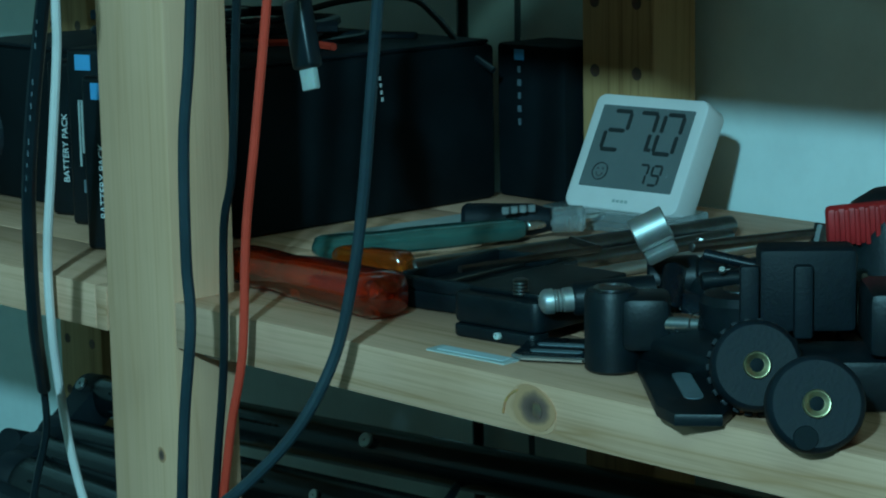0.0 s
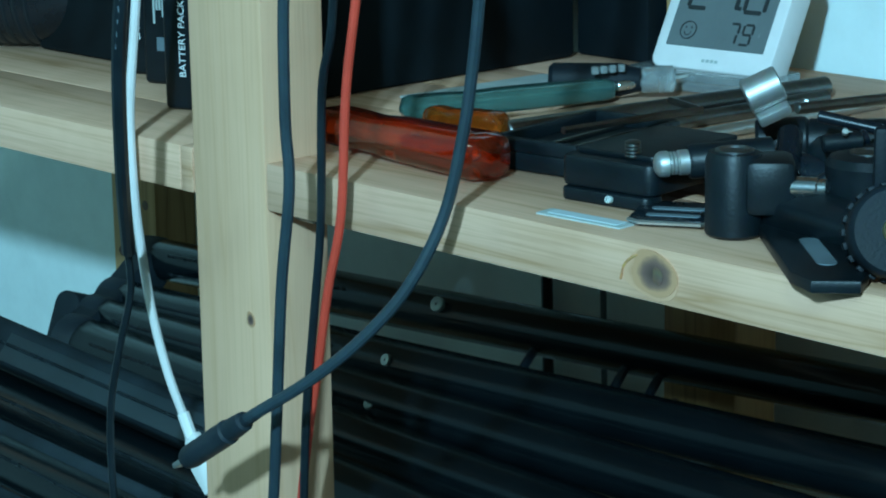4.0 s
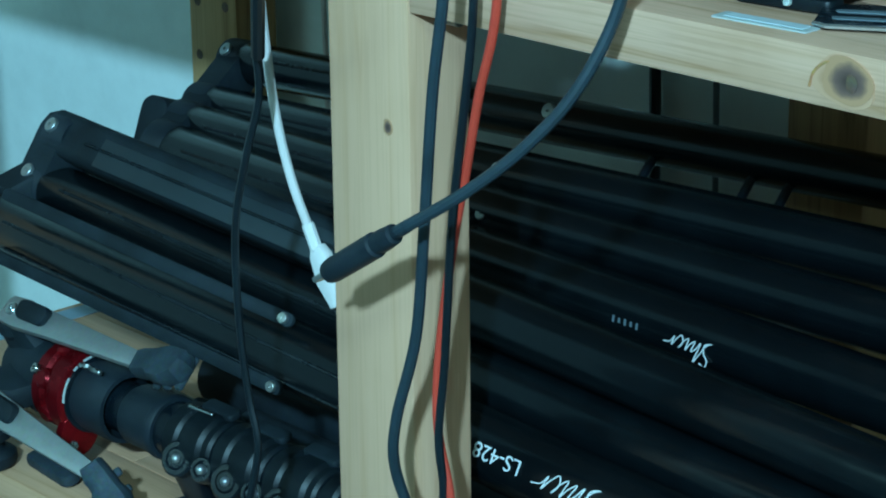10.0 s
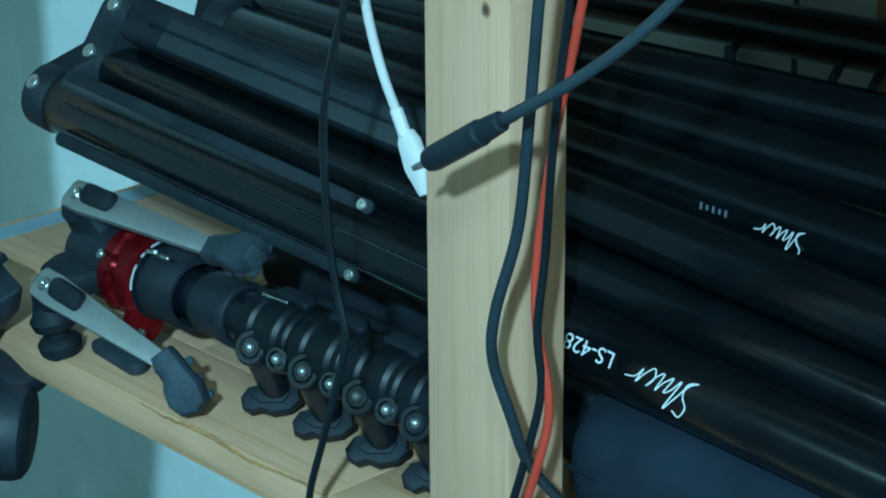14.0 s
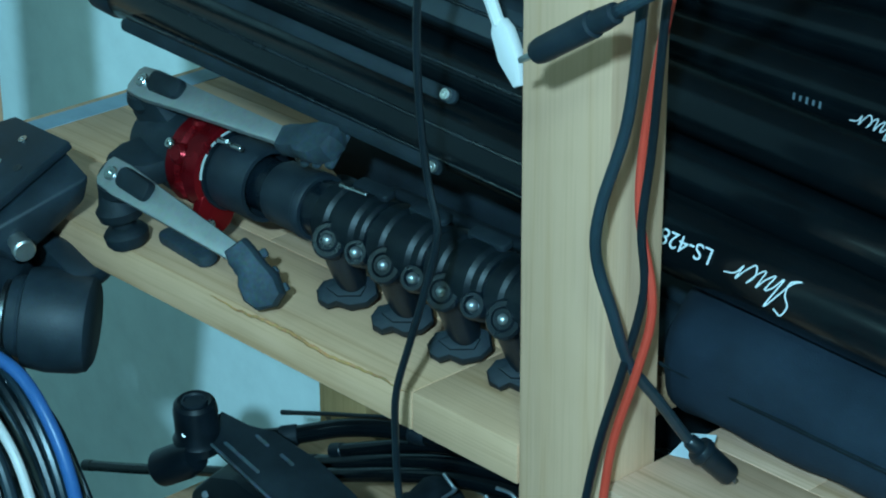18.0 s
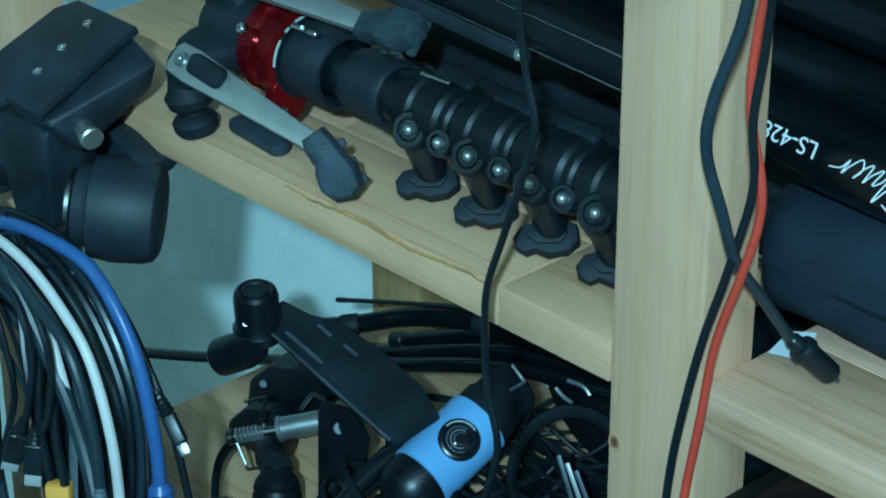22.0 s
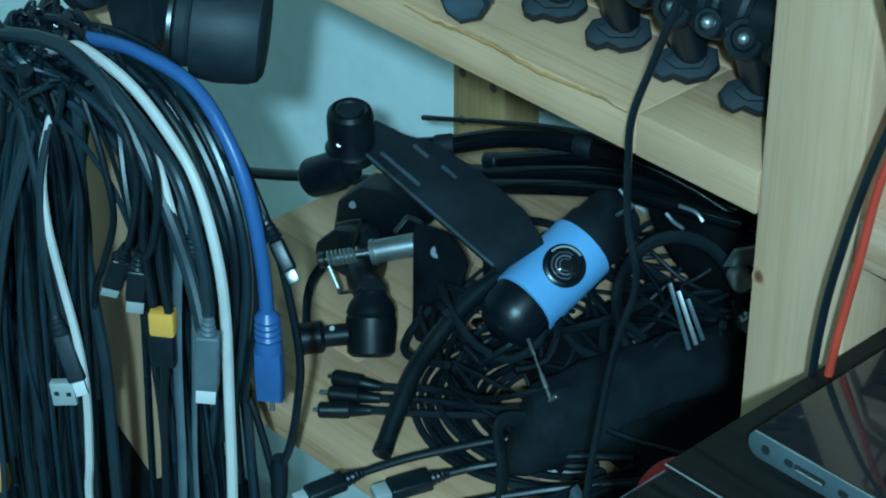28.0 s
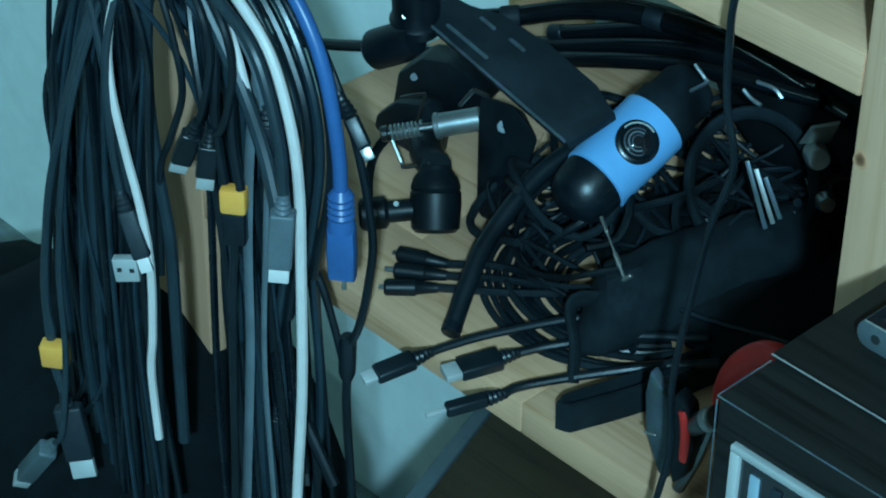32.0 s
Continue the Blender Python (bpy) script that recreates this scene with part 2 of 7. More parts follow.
TOOL_BLACK = plain("black_tool_finish", (0.0042, 0.0080, 0.0105), 0.42, vary=0.45, bump=0.14, dust=0.002, spec=0.28)
BOX_BLACK = plain("black_card_box", (0.0042, 0.0082, 0.0105), 0.7, vary=0.3, bump=0.1, dust=0.001, spec=0.15)
TOOL_NAVY = plain("navy_black_tool_finish", (0.0042, 0.0082, 0.0120), 0.6, vary=0.35, bump=0.25, dust=0.001, spec=0.25)
ORANGE = clear("orange_clear_plastic", (0.62, 0.050, 0.004), 0.04, 0.90)
ORANGE_PALE = clear("amber_clear_plastic", (0.90, 0.24, 0.03), 0.05, 0.9)
AMBER = plain("amber_plastic", (0.75, 0.20, 0.01), 0.2, vary=0.4, grain=200)
SATIN = plain("satin_aluminium", (0.66, 0.67, 0.66), 0.5, metal=0.5, vary=0.08)
GREEN = clear("green_clear_plastic", (0.11, 0.27, 0.24), 0.12, 0.6)
SMOKE = clear("clear_plastic", (0.75, 0.82, 0.82), 0.1)
GLASS_DARK = plain("dark_lens_glass", (0.015, 0.015, 0.018), 0.06, vary=0.2, bump=0, coat=1.0)
PINE_BROWN = pine("brown_board", "x", (0.060, 0.040, 0.020), (0.030, 0.019, 0.009))
DARK_VENEER = pine("dark_veneer", "x", (0.0150, 0.0150, 0.0145), (0.0050, 0.0052, 0.0052), spec=0.22)

# ---- mesh helpers ----


def thing(name, at, label, category, group="", kind=""):
    ob = new(name)
    ob.location = at
    ob.empty_display_size = 0.02
    return tagged(ob, label, category, group, kind)


def mesh_of(name, bm, material, angle=35):
    bmesh.ops.recalc_face_normals(bm, faces=bm.faces)
    me = bpy.data.meshes.new(name)
    bm.to_mesh(me)
    bm.free()
    me.materials.append(material)
    me.shade_smooth()
    me.set_sharp_from_angle(angle=radians(angle))
    return me


def part(name, bm, material, parent=None, label="", kind=""):
    ob = new(name, mesh_of(name, bm, material))
    if parent is not None:
        ob.parent = parent
        if parent.type == "EMPTY":
            ob.matrix_parent_inverse = Matrix.Translation(-parent.location)
    return tagged(ob, label, kind=kind)


def basis(p0, p1, up=(0, 0, 1)):
    """A frame whose z axis runs from p0 to p1."""
    z = (Vector(p1) - Vector(p0)).normalized()
    u = Vector(up)
    if abs(z.dot(u)) > 0.98:
        u = Vector((0, 1, 0))
    x = u.cross(z).normalized()
    y = z.cross(x)
    m = Matrix((x, y, z)).transposed().to_4x4()
    m.translation = Vector(p0)
    return m


def box(bm, size, m=None, bevel=0.0008, seg=2):
    """A bevelled box of full sizes, centred on m."""
    r = bmesh.ops.create_cube(bm, size=1)
    vs = r["verts"]
    for v in vs:
        v.co = Vector((v.co.x * size[0], v.co.y * size[1], v.co.z * size[2]))
    b = min(bevel, 0.45 * min(size))
    if b > 0:
        es = list({e for v in vs for e in v.link_edges})
        r = bmesh.ops.bevel(bm, geom=es, offset=b, segments=seg, affect="EDGES", profile=0.5)
        vs = list({v for f in r["faces"] for v in f.verts} | {v for v in vs if v.is_valid})
    if m is not None:
        bmesh.ops.transform(bm, matrix=m, verts=vs)
    return vs


def span(bm, x0, x1, y0, y1, z0, z1, bevel=0.001):
    return box(bm, (x1 - x0, y1 - y0, z1 - z0), Matrix.Translation(((x0 + x1) / 2, (y0 + y1) / 2, (z0 + z1) / 2)), bevel)


def lathe(bm, p0, p1, profile, n=20, up=(0, 0, 1)):
    """A turned solid about the line from p0 to p1; profile: (metres along it, radius)."""
    m = basis(p0, p1, up)
    rings = []
    for s, r in profile:
        rings.append([bm.verts.new(m @ Vector((r * math.cos(a), r * math.sin(a), s))) for a in (2 * math.pi * k / n for k in range(n))])
    for a, b in zip(rings, rings[1:]):
        for k in range(n):
            bm.faces.new((a[k], a[(k + 1) % n], b[(k + 1) % n], b[k]))
    bm.faces.new(rings[0][::-1])
    bm.faces.new(rings[-1])
    return [v for r in rings for v in r]


def rod(bm, p0, p1, r, n=16, edge=0.15, r1=None):
    """A cylinder or cone with softened rims."""
    r1 = r if r1 is None else r1
    d = (Vector(p1) - Vector(p0)).length
    e, e1 = min(edge * r, 0.4 * d), min(edge * r1, 0.4 * d)
    return lathe(bm, p0, p1, [(0, r - e), (e, r), (d - e1, r1), (d, r1 - e1)], n)


def smooth_line(points, step=0.004):
    """Points along a Catmull-Rom curve through the given ones."""
    p = [Vector(q) for q in points]
    p = [2 * p[0] - p[1]] + p + [2 * p[-1] - p[-2]]
    out = []
    for a, b, c, d in zip(p, p[1:], p[2:], p[3:]):
        n = max(2, int((c - b).length / step))
        for k in range(n):
            t = k / n
            out.append(0.5 * (2 * b + (c - a) * t + (2 * a - 5 * b + 4 * c - d) * t * t + (3 * b - a - 3 * c + d) * t ** 3))
    return out + [p[-2]]


def sweep(bm, line, r, n=8, flat=1.0, taper=None):
    """A round or flattened cord along a line of points."""
    rings, side = [], None
    for i, q in enumerate(line):
        d = (line[min(i + 1, len(line) - 1)] - line[max(i - 1, 0)]).normalized()
        if side is None:
            side = d.cross(Vector((0, 1, 0.2))).normalized()
        side = (side - d * side.dot(d)).normalized()
        up = d.cross(side)
        rr = r if taper is None else r * taper(i / (len(line) - 1))
        rings.append([bm.verts.new(q + side * rr * math.cos(a) + up * rr * flat * math.sin(a)) for a in (2 * math.pi * k / n for k in range(n))])
    for a, b in zip(rings, rings[1:]):
        for k in range(n):
            bm.faces.new((a[k], a[(k + 1) % n], b[(k + 1) % n], b[k]))
    bm.faces.new(rings[0][::-1])
    bm.faces.new(rings[-1])


def cord(name, points, r, material, parent=None, label="", n=8, flat=1.0, step=0.004):
    bm = bmesh.new()
    sweep(bm, smooth_line(points, step), r, n, flat)
    return part(name, bm, material, parent, label)


def plate(bm, outline, m, thick, bevel=0.0006):
    """A flat piece with the given outline (x, y), thick along z, placed by m."""
    lo = [bm.verts.new((x, y, -thick / 2)) for x, y in outline]
    f = bm.faces.new(lo)
    r = bmesh.ops.extrude_face_region(bm, geom=[f])
    top = [v for v in r["geom"] if isinstance(v, bmesh.types.BMVert)]
    bmesh.ops.translate(bm, vec=(0, 0, thick), verts=top)
    vs = lo + top
    if bevel:
        es = [e for e in {e for v in vs for e in v.link_edges} if (e.verts[0] in lo) == (e.verts[1] in lo)]
        r = bmesh.ops.bevel(bm, geom=es, offset=bevel, segments=2, affect="EDGES", profile=0.5)
        vs = list({v for f2 in r["faces"] for v in f2.verts} | {v for v in vs if v.is_valid})
    bmesh.ops.transform(bm, matrix=m, verts=vs)


def rounded(w, h, r, n=5):
    """The outline of a rounded rectangle about the origin."""
    out = []
    for cx, cy, a0 in ((w / 2 - r, h / 2 - r, 0), (-w / 2 + r, h / 2 - r, 90), (-w / 2 + r, -h / 2 + r, 180), (w / 2 - r, -h / 2 + r, 270)):
        for k in range(n + 1):
            a = radians(a0 + 90 * k / n)
            out.append((cx + r * math.cos(a), cy + r * math.sin(a)))
    return out


def frame_of(origin, x_dir, y_dir):
    """A pose with the given x and (nearly) y directions."""
    x = Vector(x_dir).normalized()
    z = x.cross(Vector(y_dir)).normalized()
    y = z.cross(x)
    m = Matrix((x, y, z)).transposed().to_4x4()
    m.translation = Vector(origin)
    return m


def letters(name, text, size, m, material, parent, label=""):
    cu = bpy.data.curves.new(name, "FONT")
    cu.body, cu.size, cu.extrude, cu.align_x, cu.align_y = text, size, 0.00008, "CENTER", "CENTER"
    tmp = new("tmp_" + name, cu)
    bpy.context.view_layer.update()
    me = bpy.data.meshes.new_from_object(tmp)
    bpy.data.objects.remove(tmp)
    me.transform(m)
    me.materials.clear()
    me.materials.append(material)
    ob = new(name, me)
    ob.parent = parent
    if parent.type == "EMPTY":
        ob.matrix_parent_inverse = Matrix.Translation(-parent.location)
    return tagged(ob, label)


def head_at(parent, name, at, way, r, depth, material, label="", hollow=0.5):
    """A round screw head or knob face with a sunk middle, standing on a surface."""
    a = Vector(at)
    b = a + Vector(way).normalized() * depth
    bm = bmesh.new()
    lathe(bm, a, b, [(0, r), (depth * 0.8, r), (depth, r * 0.88), (depth, r * hollow), (depth * 0.45, r * hollow * 0.9)], 14)
    return part(name, bm, material, parent, label)


# ---- room ----


def slab(name, x0, x1, y0, y1, z0, z1, material, label, category):
    bm = bmesh.new()
    span(bm, x0, x1, y0, y1, z0, z1, 0)
    return tagged(part(name, bm, material), label, category, kind="structure")


FLOOR_Z = -0.92
slab("wall_north", -1.9, 3.2, 0.312, 0.41, FLOOR_Z, 1.95, WALL, "white painted wall behind the shelves", "wall")
# walls out of view and the ceiling: their greys set how much light returns
slab("wall_west", -2.0, -1.9, -3.6, 0.41, FLOOR_Z, 1.95, DIM_ROOM, "unseen side wall, grey to hold down bounced light", "wall")
slab("wall_east", 3.2, 3.3, -3.6, 0.41, FLOOR_Z, 1.95, DIM_ROOM, "unseen side wall, grey to hold down bounced light", "wall")
slab("wall_south", -2.0, 3.3, -3.7, -3.6, FLOOR_Z, 1.95, DIM_ROOM, "unseen far wall, grey to hold down bounced light", "wall")
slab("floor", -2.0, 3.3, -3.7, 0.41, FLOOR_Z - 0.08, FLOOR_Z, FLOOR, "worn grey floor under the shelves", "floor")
slab("ceiling", -2.0, 3.3, -3.7, 0.41, 1.95, 2.03, DIM_CEIL, "unseen ceiling, dark to hold down bounced light", "ceiling")

# ---- shelving ----
Z_TOP, Z_MID, Z_LOW = 0.1624, -0.1235, -0.3790
Z_HIGH = 0.347
UP, DEEP = 0.018, 0.30


def post(name, x0, y0, parent, material, holes=False, z1=0.75, side=0):
    bm = bmesh.new()
    span(bm, x0, x0 + 0.044, y0, y0 + 0.030, FLOOR_Z, z1, 0.0015)
    ob = part(name, bm, material, parent)
    if holes:
        k = FLOOR_Z + 0.0255
        while k < z1 - 0.05:
            for j, dx in enumerate((0.0085, 0.0345)):
                bm = bmesh.new()
                c = Vector((x0 + dx, y0 - 0.0002, k + 0.0))
                lathe(bm, c, c + Vector((0, 0.0015, 0)), [(0, 0.0031), (0.0004, 0.0027), (0.0014, 0.0025)], 10)
                part("peg_hole", bm, KNOT, ob)
            k += 0.032
    return ob


unit = thing("shelving_unit", (0, 0.15, FLOOR_Z), "pale pine shelving frame with drilled upright posts", "shelving")
front_post = post("post", -0.044, 0.0, unit, PINE_Z)
left_post = post("post", -0.481, -0.001, unit, PINE_Z)
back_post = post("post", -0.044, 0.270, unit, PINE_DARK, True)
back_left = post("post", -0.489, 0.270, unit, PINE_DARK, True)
post("post", 0.83, 0.0, unit, PINE_Z)
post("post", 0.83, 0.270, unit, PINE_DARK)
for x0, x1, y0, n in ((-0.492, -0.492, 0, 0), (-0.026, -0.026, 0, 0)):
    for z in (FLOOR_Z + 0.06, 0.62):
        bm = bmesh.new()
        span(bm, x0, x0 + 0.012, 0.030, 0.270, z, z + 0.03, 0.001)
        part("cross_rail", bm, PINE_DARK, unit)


def knot(parent, at, way, r, tall, material):
    """A branch knot, a hair proud of the planed face, with an uneven outline."""
    m = basis(at, Vector(at) + Vector(way))
    bm = bmesh.new()
    n = 28
    ring = [(r * (1 + 0.10 * math.sin(3 * a + r * 900)) * math.cos(a), tall * (1 + 0.12 * math.cos(2 * a + 1)) * math.sin(a)) for a in (2 * math.pi * k / n for k in range(n))]
    plate(bm, ring, m, 0.0005, 0)
    part("knot", bm, material, parent)


knot(front_post, (-0.0115, 0.0, 0.1005), (0, -1, 0), 0.0024, 0.0032, KNOT_FADE)
knot(front_post, (-0.0405, 0.0, -0.166), (0, -1, 0), 0.0030, 0.0040, KNOT_PALE)
knot(front_post, (-0.0200, 0.0, -0.315), (0, -1, 0), 0.0030, 0.0045, KNOT_PALE)


def shelf(name, x0, x1, z, material, label, depth=DEEP, boards=5, joints=()):
    """A shelf board glued up from planks, with a slim front lip and four steel pegs."""
    ob = thing(name, ((x0 + x1) / 2, depth / 2, z - UP), label, "shelf", "shelf boards")
    w = depth / boards
    for k in range(boards):
        cuts = [x0] + [x for j, x in joints if j == k] + [x1]
        for a, b in zip(cuts, cuts[1:]):
            bm = bmesh.new()
            span(bm, a, b - (0.0002 if b != x1 else 0), k * w, (k + 1) * w - 0.0002, z - UP, z, 0.0009 if k == 0 else 0.0004)
            part("plank", bm, material, ob)
    for x, d in ((x0, 1), (x1, -1)):
        for y in (0.015, depth - 0.015):
            bm = bmesh.new()
            rod(bm, (x + d * 0.0005, y, z - UP - 0.003), (x + d * 0.011, y, z - UP - 0.003), 0.0029, 10)
            part("peg", bm, DARK_STEEL, ob, "steel peg")
    return ob


shelf_ul = shelf("shelf_board", -0.466, -0.0445, Z_TOP, PINE_X, "pale pine shelf board holding batteries and a lens", 0.268, joints=((0, -0.052), (2, -0.21), (4, -0.33)))
shelf_ur = shelf("shelf_board", 0.0005, 0.829, Z_TOP, PINE_X, "knotty pale pine shelf board covered in camera clamps", joints=((1, 0.26), (2, 0.09), (3, 0.31), (4, 0.15)))
shelf_ml = shelf("shelf_board", -0.466, -0.0445, Z_MID, PINE_AMBER, "amber pine shelf board under a folded monopod", 0.268, joints=((0, -0.1045), (1, -0.26), (2, -0.13), (3, -0.35)))
shelf_mr = shelf("shelf_board", 0.0005, 0.829, Z_MID, PINE_X, "pale pine shelf board under a navy bag", 0.268, joints=((0, 0.105), (1, 0.055), (2, 0.16)))
shelf_ll = shelf("shelf_board", -0.466, -0.0445, Z_LOW, PINE_AMBER, "pine shelf board buried under black cables", 0.268, joints=((0, -0.205), (1, -0.33), (2, -0.15), (3, -0.28)))
shelf_lr = shelf("shelf_board", 0.0005, 0.829, Z_LOW, PINE_X, "pine shelf board under a dark box", 0.268)
shelf_tl = shelf("shelf_board", -0.466, -0.0445, Z_HIGH, PINE_X, "pale pine top shelf board", 0.268)
shelf_tr = shelf("shelf_board", 0.0005, 0.829, Z_HIGH, PINE_X, "pale pine top shelf board")
knot(shelf_ur.children[0], (0.1915, 0.0, 0.1535), (0, -1, 0), 0.0112, 0.0082, KNOT_HALO)
knot(shelf_ur.children[0], (0.1925, -0.0003, 0.1540), (0, -1, 0), 0.0092, 0.0077, KNOT_FADE)
knot(shelf_ur.children[0], (0.1945, -0.0006, 0.1535), (0, -1, 0), 0.0020, 0.0030, KNOT)
bm = bmesh.new()
sweep(bm, smooth_line([(0.1785, -0.0002, 0.1500), (0.1800, -0.0004, 0.1545), (0.1830, -0.0004, 0.1575), (0.1860, -0.0002, 0.1590)], 0.0012), 0.0005, 5)
part("torn_grain", bm, TORN, shelf_ur.children[0], "orange torn grain beside a knot")

bm = bmesh.new()
random.seed(3)
torn = [Vector((-0.235 + 0.0032 * k, -0.0001, Z_MID - 0.0016 - 0.0008 * math.sin(0.31 * k) + random.uniform(-0.0005, 0.0005))) for k in range(41)]
sweep(bm, torn, 0.0007, 6, 1.0, taper=lambda s: 0.25 + 1.1 * math.sin(math.pi * s) ** 0.7)
part("torn_grain", bm, TORN, shelf_ml.children[0], "rough orange-brown torn grain")
bm = bmesh.new()
span(bm, -0.461, -0.446, 0.004, 0.24, Z_MID, Z_MID + 0.0004, 0)
tagged(part("tape_strip", bm, TAPE), "strip of blue-grey tape along the shelf end", "tape")
bm = bmesh.new()
plate(bm, rounded(0.036, 0.0085, 0.0008), frame_of((0.150, 0.0135, Z_TOP + 0.0003), (1, 0.06, 0), (-0.1, 1, 0)), 0.0005, 0)
tag = part("paper_tag", bm, CARD)
bm = bmesh.new()
plate(bm, rounded(0.030, 0.0050, 0.0006), frame_of((0.1505, 0.0136, Z_TOP + 0.0008), (1, 0.06, 0), (-0.1, 1, 0)), 0.0003, 0)
part("printed_panel", bm, PAPER, tag)
tagged(tag, "small pale paper tag lying on the shelf", "tag")


# ---- middle shelf: two folded light stands on a soft bag ----
TUBE = Vector((1, 0.055, -0.085))


def on_leg(leg, x):
    y0, z0, a = leg[:3]
    return Vector((x, y0 + a * x, z0 + (leg[3] if len(leg) > 3 else -0.085) * x))


def stand_leg(parent, leg, x0, x1, r, flat=False, bolted=True):
    """One channel leg: tube, end cap with a bolt, and a shallow groove strip."""
    p0, p1 = on_leg(leg, x0), on_leg(leg, x1)
    way = (p1 - p0).normalized()
    bm = bmesh.new()
    if flat:
        m = frame_of((p0 + p1) / 2, way, (0, 0.62, 0.78))
        m = m @ Matrix.Rotation(radians(90), 4, "Y")
        plate(bm, rounded(1.7 * r, 2.0 * r, 0.45 * r), m, (p1 - p0).length, 0)
    else:
        lathe(bm, p0, p1, [(0, r * 0.96), (0.001, r), ((p1 - p0).length, r)], 32)
    body = part("leg", bm, BLACK_MATT if flat else BLACK_ANOD, parent)
    # the flat leg's lit side is painted on as a lighter plate
    if flat:
        bm = bmesh.new()
        up = Vector((0, 0.62, 0.78))
        c = on_leg(leg, (x0 + x1) / 2 + 0.018) + Vector((0, -0.78, 0.62)) * (0.85 * r + 0.0002) - up * 0.22 * r
        box(bm, ((p1 - p0).length - 0.045, 1.30 * r, 0.0008), frame_of(c, way, up), 0.0002)
        part("channel_face", bm, LIT_GREY, body, "lighter strip painted as the leg's lit face")
    bm = bmesh.new()
    lathe(bm, p0 - way * 0.004, p0 + way * 0.013, [(0, r * 0.86), (0.002, r * 1.05), (0.014, r * 1.07), (0.017, r * 1.0)], 24)
    cap = part("end_cap", bm, CHARCOAL, body, "charcoal moulded end cap")
    n = Vector((-0.05, -0.74, 0.67)).normalized()
    if bolted:
        head_at(cap, "bolt", p0 + way * 0.005 + n * r * 1.0, n, 0.0038, 0.0022, BARREL_STEEL, "bright steel bolt", 0.25)
    for k, (f, w) in enumerate(((0.55, 0.0008), (-0.35, 0.0006))):
        bm = bmesh.new()
        g0, g1 = p0 + way * 0.03, on_leg(leg, -0.060 - 0.80 * max(0, leg[0] - 0.05))
        off = Vector((0, -math.cos(f), math.sin(f))) * (r * (1.0 if not flat else 0.97))
        rod(bm, g0 + off, g1 + off, w, 6)
        part("seam", bm, BLACK_GLOSS, body)
    return body


def link_bar(parent, p0, p1, way, width=0.0062):
    """A flat folded brace with a bolt through its rounded end."""
    p0, p1, n = Vector(p0), Vector(p1), Vector(way).normalized()
    m = frame_of((p0 + p1) / 2, p1 - p0, n.cross(p1 - p0))
    bm = bmesh.new()
    plate(bm, rounded((p1 - p0).length, width, width * 0.48), m, 0.0022, 0.0005)
    bar = part("brace", bm, BLACK_MATT, parent)
    head_at(bar, "bolt", p1 - (p1 - p0).normalized() * 0.005 + n * 0.001, n, 0.0025, 0.0020, BRUSHED, "bright steel bolt", 0.3)


def script_mark(parent, at, along, up, size, label):
    """An unreadable scribble as one plain white stroke: a tall first loop, then small waves."""
    a, u = Vector(along).normalized(), Vector(up).normalized()
    stroke = ((0.17, 0.36), (0.05, 0.40), (0.03, 0.27), (0.13, 0.16), (0.15, 0.00), (0.02, -0.06), (0.13, 0.02), (0.30, 0.38), (0.24, 0.0), (0.32, 0.14), (0.40, 0.20), (0.36, 0.0), (0.46, 0.10), (0.52, 0.22),
              (0.50, 0.0), (0.58, 0.06), (0.66, 0.22), (0.60, 0.10), (0.66, -0.02), (0.76, 0.10), (0.82, 0.22), (0.80, 0.04), (0.86, 0.16), (1.00, 0.20))
    pts = [Vector(at) + a * (size * (p - 0.5)) + (u + a * 0.25) * (size * (v - 0.1)) for p, v in stroke]
    bm = bmesh.new()
    sweep(bm, smooth_line(pts, 0.0008), 0.00032, 6)
    return part("printed_mark", bm, PRINT, parent, label)


stand_front = thing("light_stand", (-0.05, 0.07, -0.09), "folded black metal light stand with bolted channel legs", "light stand", "folded light stands")
A1, B1, C1 = (0.094, -0.0095, 0.055), (0.086, -0.034, 0.055), (0.0605, -0.047, 0.055)
stand_leg(stand_front, A1, -0.336, -0.085, 0.0112, True)
bm = bmesh.new()
inner = (0.106, -0.0195, 0.055)
lathe(bm, on_leg(inner, -0.335), on_leg(inner, 0.30), [(0, 0.009), (0.001, 0.0105), (0.62, 0.0105)], 24)
part("inner_tube", bm, BLACK_MATT, stand_front)
# black tubes added to stand for the deep shade behind the monopod
for y, r, x0 in ((0.130, 0.0155, -0.290), (0.098, 0.0115, -0.228)):
    bm = bmesh.new()
    lathe(bm, (x0, y, Z_MID + r + 0.0004), (-0.047, y, Z_MID + r + 0.0004), [(0, r * 0.8), (0.002, r), (-0.047 - x0, r)], 24)
    part("lower_tube", bm, BLACK_MATT, stand_front)
bm = bmesh.new()
lathe(bm, on_leg(A1, -0.088), on_leg(A1, 0.36), [(0, 0.0125), (0.001, 0.0130), (0.450, 0.0130)], 32)
part("inner_tube", bm, BLACK_ANOD, stand_front)
stand_leg(stand_front, B1, -0.345, 0.36, 0.0125)
leg_c = stand_leg(stand_front, C1, -0.352, 0.36, 0.0150)


